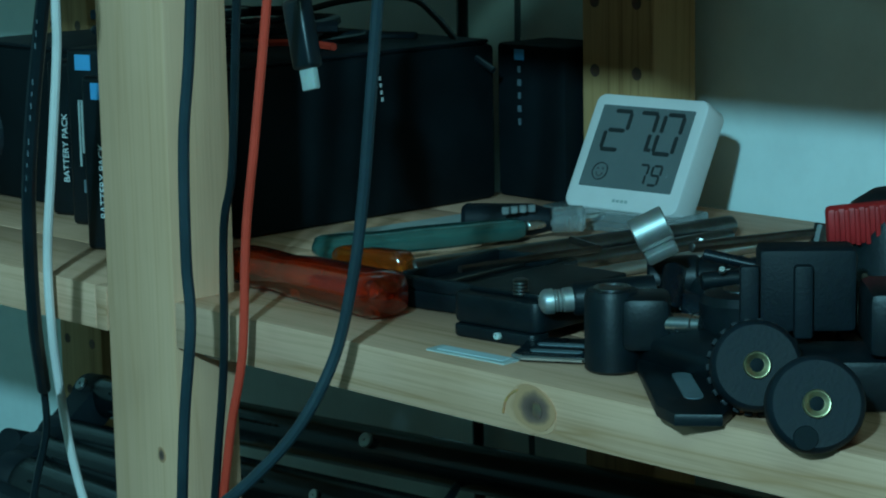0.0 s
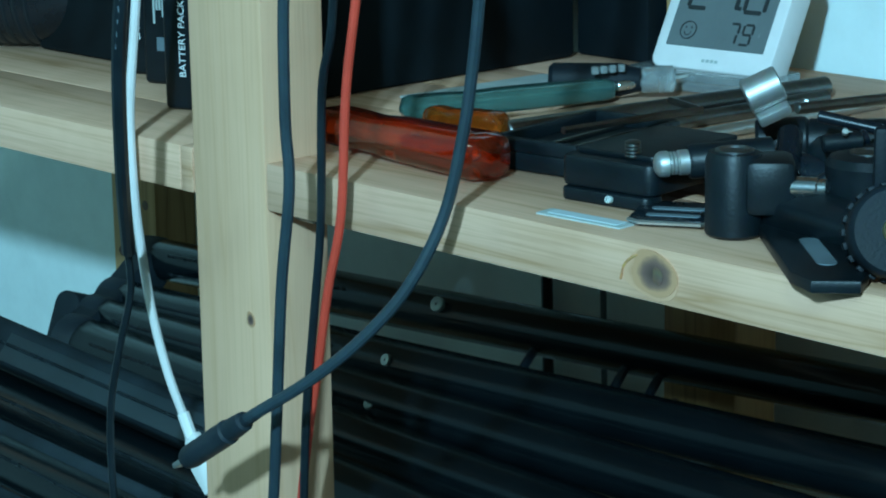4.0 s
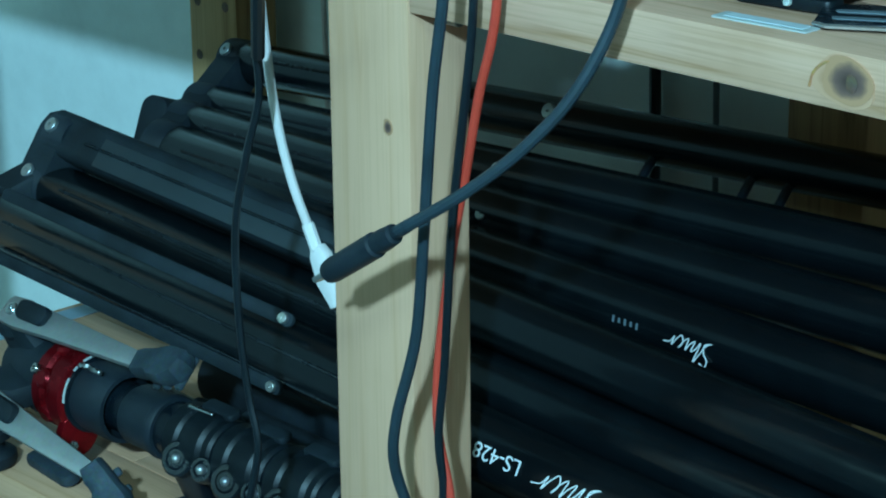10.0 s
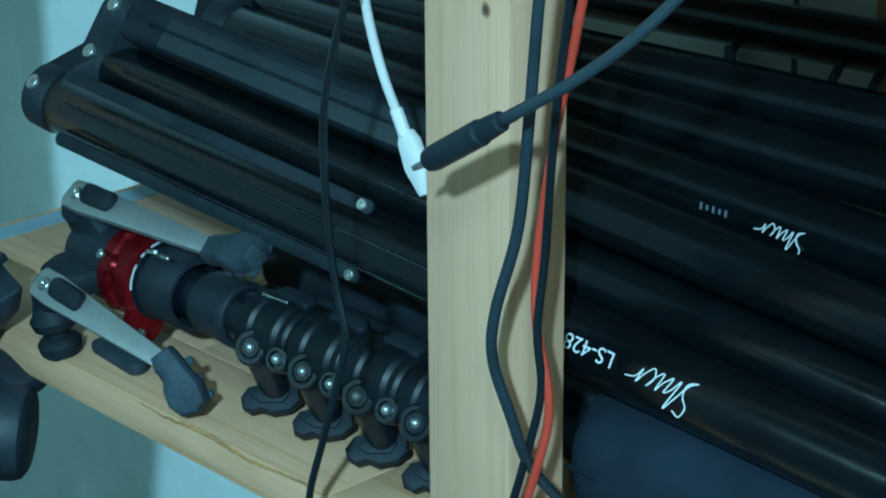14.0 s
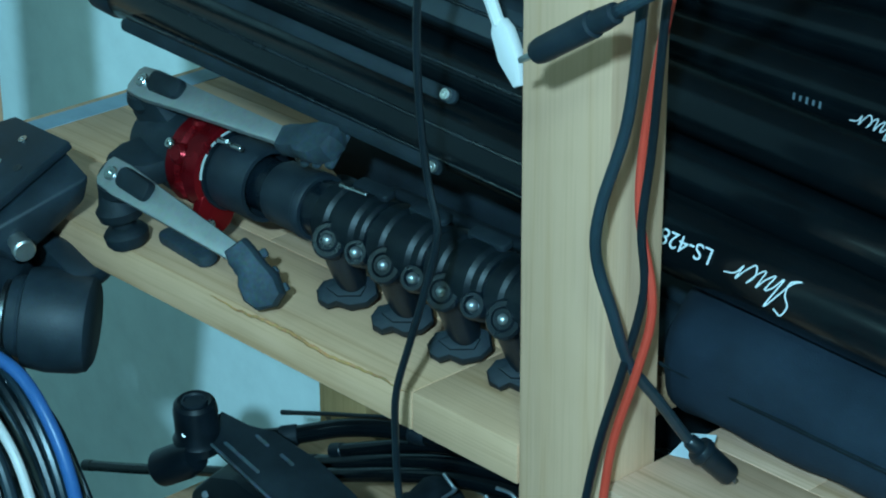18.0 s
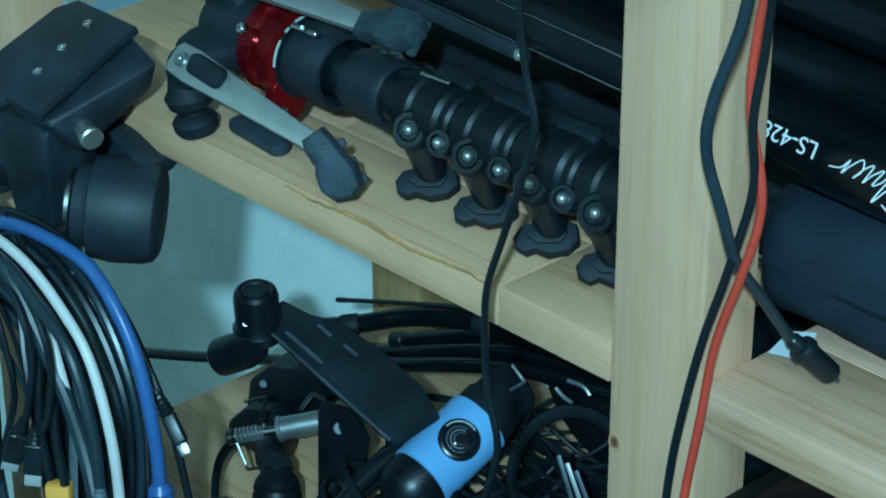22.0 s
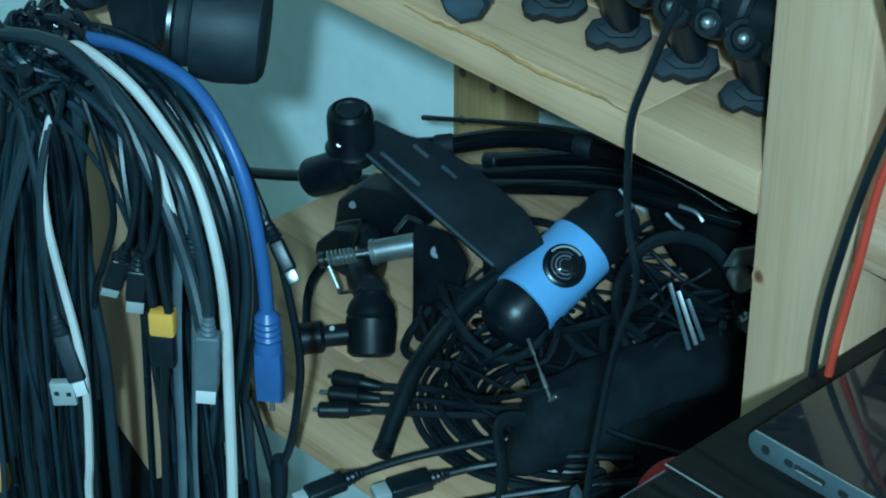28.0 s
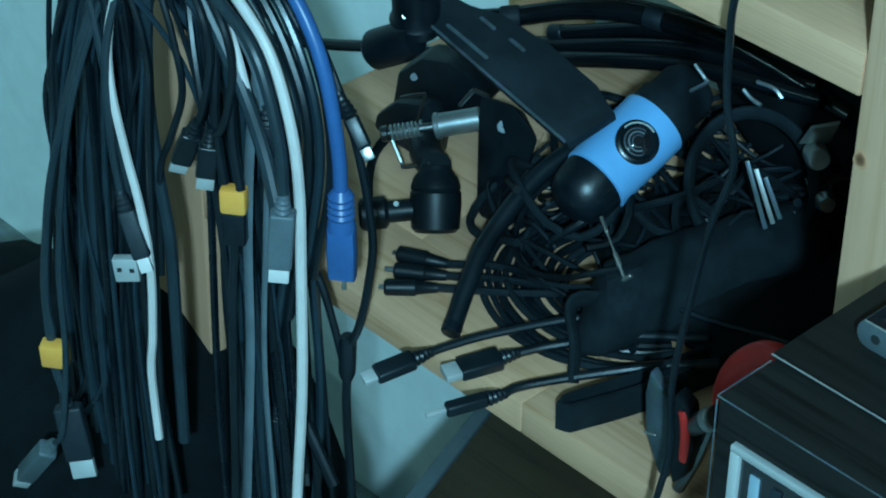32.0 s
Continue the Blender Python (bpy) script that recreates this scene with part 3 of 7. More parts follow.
def end_bracket(parent, legs):
    """A moulded hinge piece that ties the ends of neighbouring legs together."""
    for (la, xa, ra), (lb, xb, rb) in zip(legs, legs[1:]):
        pts = []
        for leg, x, r in ((la, xa, ra), (lb, xb, rb)):
            for s in (-0.0035, 0.0120):
                c = on_leg(leg, x + s)
                pts += [c + Vector((0, math.cos(a), math.sin(a))) * r * 0.94 for a in (2 * math.pi * k / 10 for k in range(10))]
        bm = bmesh.new()
        bmesh.ops.convex_hull(bm, input=[bm.verts.new(p) for p in pts])
        bmesh.ops.delete(bm, geom=[v for v in bm.verts if not v.link_faces], context="VERTS")
        part("hinge_bracket", bm, BLACK_MATT, parent)


end_bracket(stand_front, ((A1, -0.336, 0.0125), (B1, -0.345, 0.0125), (C1, -0.352, 0.0145)))
link_bar(stand_front, (-0.325, 0.0335, 0.001), (-0.1275, 0.0475, -0.0170), (0.1, -0.85, 0.5))
link_bar(stand_front, (-0.325, 0.0255, -0.028), (-0.1265, 0.0390, -0.0450), (0.1, -0.95, 0.2))
face = Vector((0, -0.91, 0.41))
flip = Vector((0, -0.41, -0.91))
low_face, low_flip = Vector((0, -0.9986, 0.030)), Vector((0, -0.030, -0.9986))
letters("model_text", "LS-428", 0.0090, frame_of(on_leg(C1, -0.003) + face * 0.0156, -TUBE, flip), PRINT, leg_c, "white printed model number, upside down")
script_mark(leg_c, on_leg(C1, 0.0315) + face * 0.0150, -TUBE, flip, 0.031, "white script mark, upside down")

stand_back = thing("light_stand", (-0.05, 0.19, -0.05), "folded black metal light stand lying behind another", "light stand", "folded light stands")
A2, B2, M2, C2 = (0.235, 0.038, 0.055, 0.034), (0.205, 0.016, 0.055, 0.024), (0.184, -0.0005, 0.055, -0.010), (0.1645, -0.0195, 0.055, -0.045)
stand_leg(stand_back, A2, -0.376, 0.40, 0.0115)
stand_leg(stand_back, B2, -0.368, 0.40, 0.0125, bolted=False)
stand_leg(stand_back, M2, -0.358, 0.40, 0.0125, bolted=False)
leg_c2 = stand_leg(stand_back, C2, -0.350, 0.40, 0.0140, bolted=False)
end_bracket(stand_back, ((A2, -0.374, 0.0110), (B2, -0.366, 0.0120), (M2, -0.356, 0.0120), (C2, -0.348, 0.0135)))
bm = bmesh.new()
plate(bm, rounded(0.0210, 0.0330, 0.0075), frame_of((-0.3690, 0.1600, -0.0010), (1, 0.055, -0.02), (0, 0.35, 0.94)), 0.0200, 0.0016)
part("end_block", bm, BLACK_MATT, stand_back, "black moulded end block")
stand_leg(stand_back, (0.121, -0.051, 0.055, -0.070), -0.30, 0.38, 0.0125, bolted=False)
for p, n, r in (((-0.1420, 0.2170, 0.0405), (0.11, -0.90, 0.42), 0.0038), ((-0.1460, 0.1868, 0.0180), (0.05, -0.9, 0.40), 0.0030), ((-0.1350, 0.1662, 0.0030), (0.10, -0.75, 0.63), 0.0032)):
    head_at(stand_back, "bolt", Vector(p) - Vector(n) * 0.0006, n, r, 0.0026, SILVER, "dull steel bolt", 0.2)
script_mark(leg_c2, on_leg(C2, 0.003) + low_face * 0.0141, -TUBE, low_flip, 0.024, "white script mark, upside down")
for k in range(5):
    c = on_leg(C2, -0.024 - 0.0032 * k) + low_face * 0.0141
    bm = bmesh.new()
    box(bm, (0.0011, 0.0030 - 0.0008 * (k % 2), 0.0003), frame_of(c, -TUBE, low_flip), 0)
    part("printed_bar", bm, GREY_CABLE, leg_c2)
for x in (-0.083, -0.028, -0.008, 0.12):
    bm = bmesh.new()
    a, b = on_leg(A2, x), on_leg(B2, x + 0.006)
    rod(bm, a, b, 0.0022, 8)
    part("brace_link", bm, BLACK, stand_back)

# soft bag under the stands
bag = thing("equipment_bag", (0.15, 0.13, Z_MID), "navy cloth bag lying flat under light stands", "bag")
bm = bmesh.new()
rows, n = [], 40
for i in range(61):
    x = -0.040 + 0.39 * i / 60
    e = min(1, (i + 0.6) / 5, (60.6 - i) / 5) ** 0.5
    top = -0.0655 - 0.085 * max(0, x) + 0.002 * math.sin(40 * x)
    hz = (top - Z_MID) / 2 * (0.75 + 0.25 * e)
    ring = []
    for k in range(n):
        a = 2 * math.pi * k / n
        c, s = math.cos(a), math.sin(a)
        y = 0.135 + math.copysign(abs(c) ** 0.55, c) * 0.090 * e
        z = Z_MID + hz + math.copysign(abs(s) ** 0.6, s) * hz
        w = noise.noise(Vector((x * 28, y * 30, z * 40))) * 0.0028 + noise.noise(Vector((x * 90, y * 90, z * 90))) * 0.0008
        ring.append(bm.verts.new((x, y + w * c, max(Z_MID + 0.0003, z + w * s))))
    rows.append(ring)
for a, b in zip(rows, rows[1:]):
    for k in range(n):
        bm.faces.new((a[k], a[(k + 1) % n], b[(k + 1) % n], b[k]))
bm.faces.new(rows[0][::-1])
bm.faces.new(rows[-1])
part("cloth_body", bm, BLUE_CLOTH, bag)
cord("seam_piping", [(-0.015, 0.047, -0.094), (0.08, 0.044, -0.095), (0.2, 0.044, -0.098), (0.33, 0.048, -0.104)], 0.0009, CLOTH, bag, "", 6)
bm = bmesh.new()
plate(bm, [(0, 0), (0.017, 0.002), (0.012, 0.015), (0.002, 0.012)], frame_of((0.006, 0.031, Z_MID + 0.004), (1, 0.1, 0.05), (0, 1, 0.45)), 0.0005, 0)
tagged(part("paper_scrap", bm, PAPER), "pale blue paper scrap tucked against the bag", "paper")

# ---- middle shelf: folded monopod with spreading feet ----
AX_Y, AX_Z = 0.036, -0.084


def ax(x, dy=0.0, dz=0.0):
    return Vector((x, AX_Y + dy, AX_Z + dz))


mono = thing("monopod", (-0.2, AX_Y, Z_MID), "black folded monopod with red collar and silver feet levers", "monopod")


def turned(name, x0, x1, profile, material, parent, label=""):
    bm = bmesh.new()
    lathe(bm, ax(x0), ax(x1), [((x1 - x0) * s, r) for s, r in profile], 30)
    return part(name, bm, material, parent, label)


turned("hub", -0.322, -0.284, [(0, 0.009), (0.08, 0.015), (0.45, 0.0185), (0.75, 0.0200), (1, 0.0195)], BLACK_MATT, mono)
ring = turned("collar", -0.285, -0.261, [(0, 0.0195), (0.06, 0.0214), (0.34, 0.0216), (0.40, 0.0196), (0.54, 0.0196), (0.60, 0.0220), (0.94, 0.0216), (1, 0.0192)], RED_ANOD, mono, "red anodised metal collar")
for k in range(7):
    a = radians(25 + 51.4 * k)
    bm = bmesh.new()
    c = ax(-0.276, -math.cos(a) * 0.0207, math.sin(a) * 0.0207)
    lathe(bm, c - (c - ax(-0.276)) * 0.1, c + (c - ax(-0.276)) * 0.16, [(0, 0.0052), (0.0028, 0.0050), (0.0042, 0.0035)], 12)
    part("grip_lug", bm, RED_ANOD, ring)
bm = bmesh.new()
plate(bm, rounded(0.021, 0.026, 0.0100), frame_of(ax(-0.263, -0.010, -0.0155), (0, 0.85, -0.5), (0, 0.5, 0.85)), 0.005, 0.0008)
part("flange", bm, RED_ANOD, ring)
head_at(ring, "screw", ax(-0.2600, -0.0155, -0.0215), (1, -0.3, 0.3), 0.0022, 0.0015, STEEL, "steel screw")
head_at(ring, "screw", ax(-0.2820, -0.0182, 0.0115), (-0.2, -0.8, 0.55), 0.0026, 0.0022, STEEL, "steel screw")
scale = turned("scale_ring", -0.2614, -0.2596, [(0, 0.0188), (0.5, 0.0190), (1, 0.0186)], BLACK_GLOSS, mono)
for a0, a1 in ((2, 40), (50, 62), (70, 100)):
    bm = bmesh.new()
    sweep(bm, [ax(-0.2605, -0.0191 * math.cos(radians(a)), 0.0191 * math.sin(radians(a))) for a in range(a0, a1, 4)], 0.0006, 6)
    part("scale_mark", bm, CARD, scale, "pale printed scale mark")
bm = bmesh.new()
rod(bm, ax(-0.258, -0.010, 0.0180), ax(-0.240, -0.0115, 0.0192), 0.0013, 8)
rod(bm, ax(-0.252, -0.010, 0.0170), ax(-0.247, -0.014, 0.0215), 0.0011, 8)
part("lock_lever", bm, STEEL, mono, "small bright lock lever")
turned("collar_cup", -0.2596, -0.235, [(0, 0.0168), (0.1, 0.0174), (0.9, 0.0174), (1, 0.0168), (1, 0.0148), (0.6, 0.0135)], CHARCOAL, mono)
turned("inner_tube", -0.243, -0.20, [(0, 0.0122), (1, 0.0122)], BLACK_GLOSS, mono)
turned("collar_cup", -0.226, -0.200, [(0, 0.0138), (0.08, 0.0146), (0.80, 0.0146), (0.84, 0.0154), (0.95, 0.0154), (1, 0.0146)], CHARCOAL, mono)
turned("tube", -0.205, -0.0475, [(0, 0.0130), (1, 0.0130)], BLACK_GLOSS, mono)
for k in range(4):
    x = -0.1825 + 0.0350 * k
    lock = turned("twist_lock", x - 0.008, x + 0.0245, [(0, 0.0140), (0.05, 0.0162), (0.28, 0.0165), (0.33, 0.0150), (0.40, 0.0150), (0.45, 0.0168), (0.78, 0.0166), (0.84, 0.0150), (0.95, 0.0150), (1, 0.0138)], TOOL_BLACK, mono)
    for dx, r in ((0.0050, 0.0084), (0.0225, 0.0060)):
        c = ax(x + dx, -0.012, -0.0045)
        n = Vector((0.25, -0.80, 0.42)).normalized()
        bm = bmesh.new()
        lathe(bm, c - n * 0.004, c + n * 0.0075, [(0, r * 1.05), (0.006, r), (0.0105, r * 0.97), (0.0115, r * 0.86), (0.0115, r * 0.62), (0.0100, r * 0.58)], 20)
        lug = part("clamp_lug", bm, BLACK_GLOSS, lock)
        if r > 0.007:
            bm = bmesh.new()
            lathe(bm, c + n * 0.0055, c + n * 0.0078, [(0, r * 0.60), (0.0015, r * 0.60), (0.0023, r * 0.5)], 16)
            part("washer", bm, BLACK_GLOSS, lock)
        s = 0.0024 if r > 0.007 else 0.0024
        bm = bmesh.new()
        lathe(bm, c + n * 0.0060, c + n * 0.0098, [(0, s), (0.0016, s), (0.0028, s * 0.78), (0.0035, s * 0.42), (0.0037, s * 0.1)], 16)
        part("screw", bm, BARREL_STEEL, lock, "bright domed screw")
    # claw-shaped flip lever resting on the board
    at0 = Vector((x + 0.0045, AX_Y - 0.0055, Z_MID + 0.0084))
    m = frame_of(at0, (0.72, 0.69, 0.02 - 0.03 * (k % 2)), (-0.50, 0.48, 0.72))
    bm = bmesh.new()
    plate(bm, [(-0.0135, 0.0005), (-0.0105, 0.0052), (-0.0030, 0.0070), (0.0010, 0.0042), (0.0045, 0.0046), (0.0062, 0.0078), (0.0120, 0.0058), (0.0130, -0.0012), (0.0085, -0.0058), (0.0010, -0.0072), (-0.0045, -0.0050), (-0.0085, -0.0066), (-0.0125, -0.0042)], m, 0.0085, 0.0020)
    for v in bm.verts:
        v.co += noise.noise_vector(v.co * 210.0) * 0.0007
    fl = part("flip_lever", bm, BLACK_MATT, lock, "black claw-shaped flip lever")
    bm = bmesh.new()
    plate(bm, [(-0.0090, 0.0010), (-0.0035, 0.0040), (0.0030, 0.0012), (0.0085, 0.0020), (0.0060, -0.0028), (-0.0040, -0.0030)], m @ Matrix.Translation((0, 0, 0.0046)), 0.0022, 0.0008)
    part("lever_rib", bm, BLACK_MATT, fl)
    bm = bmesh.new()
    c0 = ax(x + 0.0050, -0.0100, -0.0060)
    lathe(bm, c0, at0 + Vector((0.001, 0.004, -0.001)), [(0, 0.0086), ((at0 - c0).length * 0.6, 0.0074), ((at0 - c0).length, 0.0056)], 18)
    part("lever_neck", bm, BLACK, lock)
    bm = bmesh.new()
    c = ax(x + 0.012, 0.004, 0.0165)
    plate(bm, rounded(0.021, 0.0075, 0.0022), frame_of(c, (1, 0, 0), (0, 0.9, 0.2)), 0.0035, 0.0008)
    part("lever_pad", bm, BLACK_MATT, lock)
bm = bmesh.new()
rod(bm, ax(-0.183, -0.004, 0.0175), ax(-0.166, -0.004, 0.0180), 0.0010, 8)
part("lock_pin", bm, STEEL, mono, "thin bright pin")


def foot(p, q, tip, out):
    """One fold-out foot: lever bar from its pivot p to its end q, black inset, rubber shoe to the tip, hinge knob."""
    p, q, tip, out = Vector(p), Vector(q), Vector(tip), Vector(out).normalized()
    d = (q - p).normalized()
    out = (out - d * out.dot(d)).normalized()
    side = out.cross(d)
    L = (q - p).length
    bm = bmesh.new()
    plate(bm, [(-0.0070, -0.0045), (-0.0050, -0.0072), (0.006, -0.0080), (0.030, -0.0066), (L + 0.004, -0.0036), (L + 0.004, 0.0036), (0.030, 0.0066), (0.006, 0.0080), (-0.0050, 0.0072), (-0.0070, 0.0045)], frame_of(p, d, side), 0.0046, 0.0009)
    bar = part("foot_lever", bm, SILVER, mono, "silver metal foot lever")
    bm = bmesh.new()
    plate(bm, rounded(0.0215, 0.0098, 0.0034), frame_of(p + d * 0.0160 + out * 0.0030 + side * 0.0016, d, side + out * 0.25), 0.0060, 0.0018)
    part("slot_pad", bm, BLACK_MATT, bar, "black slot inset")
    head_at(bar, "screw", p + out * 0.002, out, 0.0034, 0.0020, STEEL, "steel pivot screw", 0.4)
    bm = bmesh.new()
    w = (tip - q).normalized()
    n2 = (out - w * out.dot(w)).normalized()
    s2 = n2.cross(w)
    k = (tip - q).length
    plate(bm, [(-0.008, -0.0052), (-0.002, -0.0066), (0.004, -0.0056), (0.008, -0.0080), (k * 0.7, -0.0092), (k, -0.0060), (k + 0.003, 0.0010), (k, 0.0070), (k * 0.6, 0.0088), (0.006, 0.0070), (-0.003, 0.0062), (-0.008, 0.0050)], frame_of(q + n2 * 0.0005, w, s2), 0.0120, 0.0036)
    for j in range(3):
        box(bm, (0.0042, 0.0175, 0.0032), frame_of(q + w * (k - 0.003 - 0.0085 * j) - n2 * 0.0052, w, s2), 0.0012)
    for v in bm.verts:
        v.co += noise.noise_vector(v.co * 160.0) * 0.0007
    part("rubber_shoe", bm, GREY_RUBBER, bar, "worn grey rubber shoe")
    c = p - out * 0.003 - d * 0.004
    bm = bmesh.new()
    lathe(bm, c - out * 0.022, c, [(0, 0.0085), (0.002, 0.0100), (0.006, 0.0105), (0.008, 0.0070), (0.011, 0.0070), (0.013, 0.0108), (0.018, 0.0112), (0.022, 0.0085)], 22)
    part("hinge_knob", bm, BLACK_MATT, mono)
    arm = bmesh.new()
    root = ax(-0.300)
    mm = frame_of((root + c) / 2, c - root, d)
    plate(arm, [(-0.020, -0.012), (0.006, -0.0125), (0.016, -0.009), (0.018, 0.004), (0.010, 0.012), (-0.020, 0.017)], mm, 0.0140, 0.0040)
    part("hub_arm", arm, BLACK_MATT, mono)
    bm = bmesh.new()
    b0 = p + d * 0.022 - out * 0.0085
    sweep(bm, smooth_line([b0, b0 + d * 0.012 - out * 0.0015, b0 + d * 0.026 - out * 0.003]), 0.0050, 10, 0.6)
    part("spring_pad", bm, BLACK, mono)


foot((-0.296, -0.0043, -0.0858), (-0.2075, -0.0011, -0.0990), (-0.1930, 0.0005, -0.1145), (-0.10, -0.72, 0.70))
foot((-0.3095, 0.0250, -0.0530), (-0.2090, 0.0301, -0.0541), (-0.1840, 0.0302, -0.0480), (0.05, -0.62, 0.78))
bm = bmesh.new()
lathe(bm, (-0.3010, 0.0045, Z_MID + 0.0002), (-0.3040, 0.0000, -0.0930), [(0, 0.0085), (0.002, 0.0100), (0.006, 0.0105), (0.0085, 0.0085), (0.0095, 0.0060), (0.0125, 0.0060), (0.0140, 0.0100), (0.0185, 0.0112), (0.0215, 0.0090), (0.0300, 0.0070)], 26)
part("stacked_foot", bm, BLACK_MATT, mono)
bm = bmesh.new()
plate(bm, rounded(0.0400, 0.0105, 0.0048), frame_of((-0.2720, 0.0165, Z_MID + 0.0042), (0.995, -0.10, 0.0), (0.10, 0.97, 0.22)), 0.0062, 0.0022)
for v in bm.verts:
    v.co += noise.noise_vector(v.co * 160.0) * 0.0006
part("rubber_pad", bm, GREY_RUBBER, mono, "worn grey rubber pad")
foot((-0.305, 0.0700, -0.0930), (-0.225, 0.0720, -0.0950), (-0.200, 0.0700, -0.1020), (0, 0.95, -0.3))

# ---- cables hanging in front of the shelves, from the top board down ----


def hanging(name, points, r, material, label, group="cables hanging at the post", over=0.02):
    x, y, z = points[0]
    top = Z_HIGH + r + 0.0005
    up = [(x + 0.004, 0.06, top), (x + 0.003, 0.012, top), (x + 0.002, y * 0.5 - 0.004, top - 0.003), (x + 0.001, y - 0.001, Z_HIGH - 0.03)]
    ob = thing(name, points[-1], label, "cable", group)
    cord("sheath", up + list(points), r, material, ob, n=10)
    return ob


c_a = hanging("usb_cable", [(0.060, -0.030, 0.30), (0.056, -0.03, 0.262), (0.051, -0.03, 0.231), (0.0498, -0.03, 0.19), (0.051, -0.03, 0.166), (0.045, -0.03, 0.129), (0.040, -0.03, 0.081), (0.035, -0.03, 0.04), (0.024, -0.03, 0.006), (0.0215, -0.029, -0.013), (0.0245, -0.023, -0.036), (0.0245, -0.014, -0.058), (0.0235, 0.003, -0.079), (0.0240, 0.018, -0.099), (0.0250, 0.0245, -0.107)], 0.0021, SLATE_CABLE, "slate-black cable ending in a plug on the board")
a, b = Vector((0.0242, 0.0200, -0.1015)), Vector((0.0345, 0.0330, -0.1180))
bm = bmesh.new()
d = (b - a).length
lathe(bm, a, b, [(0, 0.0024), (0.001, 0.0030), (0.005, 0.0033), (0.0055, 0.0050), (0.0070, 0.0055), (0.0085, 0.0055), (0.0092, 0.0046), (d - 0.0015, 0.0044), (d, 0.0036)], 20)
plug = part("plug", bm, RUBBER, c_a, "black moulded plug")
bm = bmesh.new()
box(bm, (0.0030, 0.0050, 0.0020), frame_of(b + (b - a).normalized() * 0.001, b - a, (0.8, -0.5, 0.1)), 0.0005)
part("plug_tip", bm, DARK_STEEL, plug)

hanging("thin_cable", [(0.060, -0.01, 0.30), (0.057, -0.01, 0.27), (0.052, -0.01, 0.219), (0.046, -0.01, 0.197), (0.0435, -0.01, 0.15), (0.039, -0.011, 0.112), (0.035, -0.012, 0.08), (0.033, -0.012, 0.060), (0.030, -0.012, 0.023), (0.0265, -0.012, -0.006), (0.0285, -0.012, -0.03), (0.0235, -0.0165, -0.061), (0.0165, -0.0195, -0.090), (0.0100, -0.0200, -0.120), (0.0045, -0.0195, -0.15), (0.001, -0.018, -0.185), (-0.002, -0.014, -0.24), (-0.004, -0.016, -0.36), (0.004, -0.02, -0.52), (0.01, -0.04, FLOOR_Z + 0.004)], 0.0016, RUBBER, "thin black cable hanging beside a red one")
hanging("red_cable", [(0.074, -0.007, 0.30), (0.0705, -0.007, 0.276), (0.063, -0.008, 0.23), (0.0575, -0.009, 0.196), (0.0545, -0.010, 0.153), (0.0465, -0.010, 0.125), (0.039, -0.009, 0.097), (0.0305, -0.008, 0.066), (0.0235, -0.0085, 0.025), (0.0228, -0.009, -0.003), (0.0300, -0.010, -0.027), (0.0310, -0.011, -0.042), (0.0272, -0.0135, -0.062), (0.019, -0.0155, -0.092), (0.0145, -0.0160, -0.124), (0.0075, -0.0165, -0.174), (0.002, -0.018, -0.25), (0.000, -0.020, -0.37), (0.006, -0.026, -0.52), (0.02, -0.05, FLOOR_Z + 0.004)], 0.0017, RED_CABLE, "bright red insulated cable hanging at the post")
c_t = hanging("thick_cable", [(0.135, -0.008, 0.308), (0.130, -0.008, 0.279), (0.126, -0.009, 0.244), (0.1225, -0.010, 0.214), (0.119, -0.012, 0.189), (0.1135, -0.016, 0.162), (0.104, -0.024, 0.138), (0.090, -0.033, 0.119), (0.073, -0.042, 0.103), (0.055, -0.050, 0.0900), (0.048, -0.05, 0.0857)], 0.0021, SLATE_CABLE, "thick slate cable ending in a slim plug")
a, b = Vector((0.054, -0.05, 0.0893)), Vector((0.0120, -0.05, 0.0625))
bm = bmesh.new()
d = (b - a).length
lathe(bm, a, b, [(0, 0.0022), (0.0080, 0.0023), (0.0085, 0.0036), (0.0150, 0.0040), (0.0170, 0.0040), (0.0175, 0.0034), (0.0190, 0.0034), (0.0195, 0.0046), (d - 0.004, 0.0045), (d - 0.0012, 0.0040), (d, 0.0030)], 18)
pl = part("plug", bm, CHARCOAL, c_t, "slim moulded plug")
bm = bmesh.new()
box(bm, (0.0072, 0.0050, 0.0022), frame_of(b + (b - a).normalized() * 0.0030, b - a, (0, 1, 0)), 0.0007)
part("plug_tip", bm, BRUSHED, pl, "bright metal plug tip")

c_w = hanging("white_cable", [(-0.061, -0.006, 0.27), (-0.0635, -0.005, 0.252), (-0.0705, -0.005, 0.210), (-0.0765, -0.005, 0.174), (-0.0765, -0.005, 0.145), (-0.0780, -0.002, 0.1205), (-0.0790, 0.003, 0.0900), (-0.0755, 0.007, 0.0645), (-0.0690, 0.010, 0.0450)], 0.0019, WHITE_CABLE, "white cable ending in a flat white plug")
bm = bmesh.new()
m = frame_of((-0.0610, 0.0110, 0.0290), (0.42, 0.0, -0.9), (0.9, 0.1, 0.42))
plate(bm, [(-0.0125, -0.0024), (-0.0085, -0.0046), (0.0020, -0.0052), (0.0130, -0.0016), (0.0130, 0.0030), (0.0020, 0.0052), (-0.0085, 0.0046), (-0.0125, 0.0024)], m, 0.0052, 0.0014)
pl = part("plug", bm, WHITE_PL, c_w)
bm = bmesh.new()
rod(bm, (-0.0705, 0.0098, 0.0485), (-0.0660, 0.0105, 0.0385), 0.0026, 10)
part("strain_relief", bm, WHITE_PL, c_w)

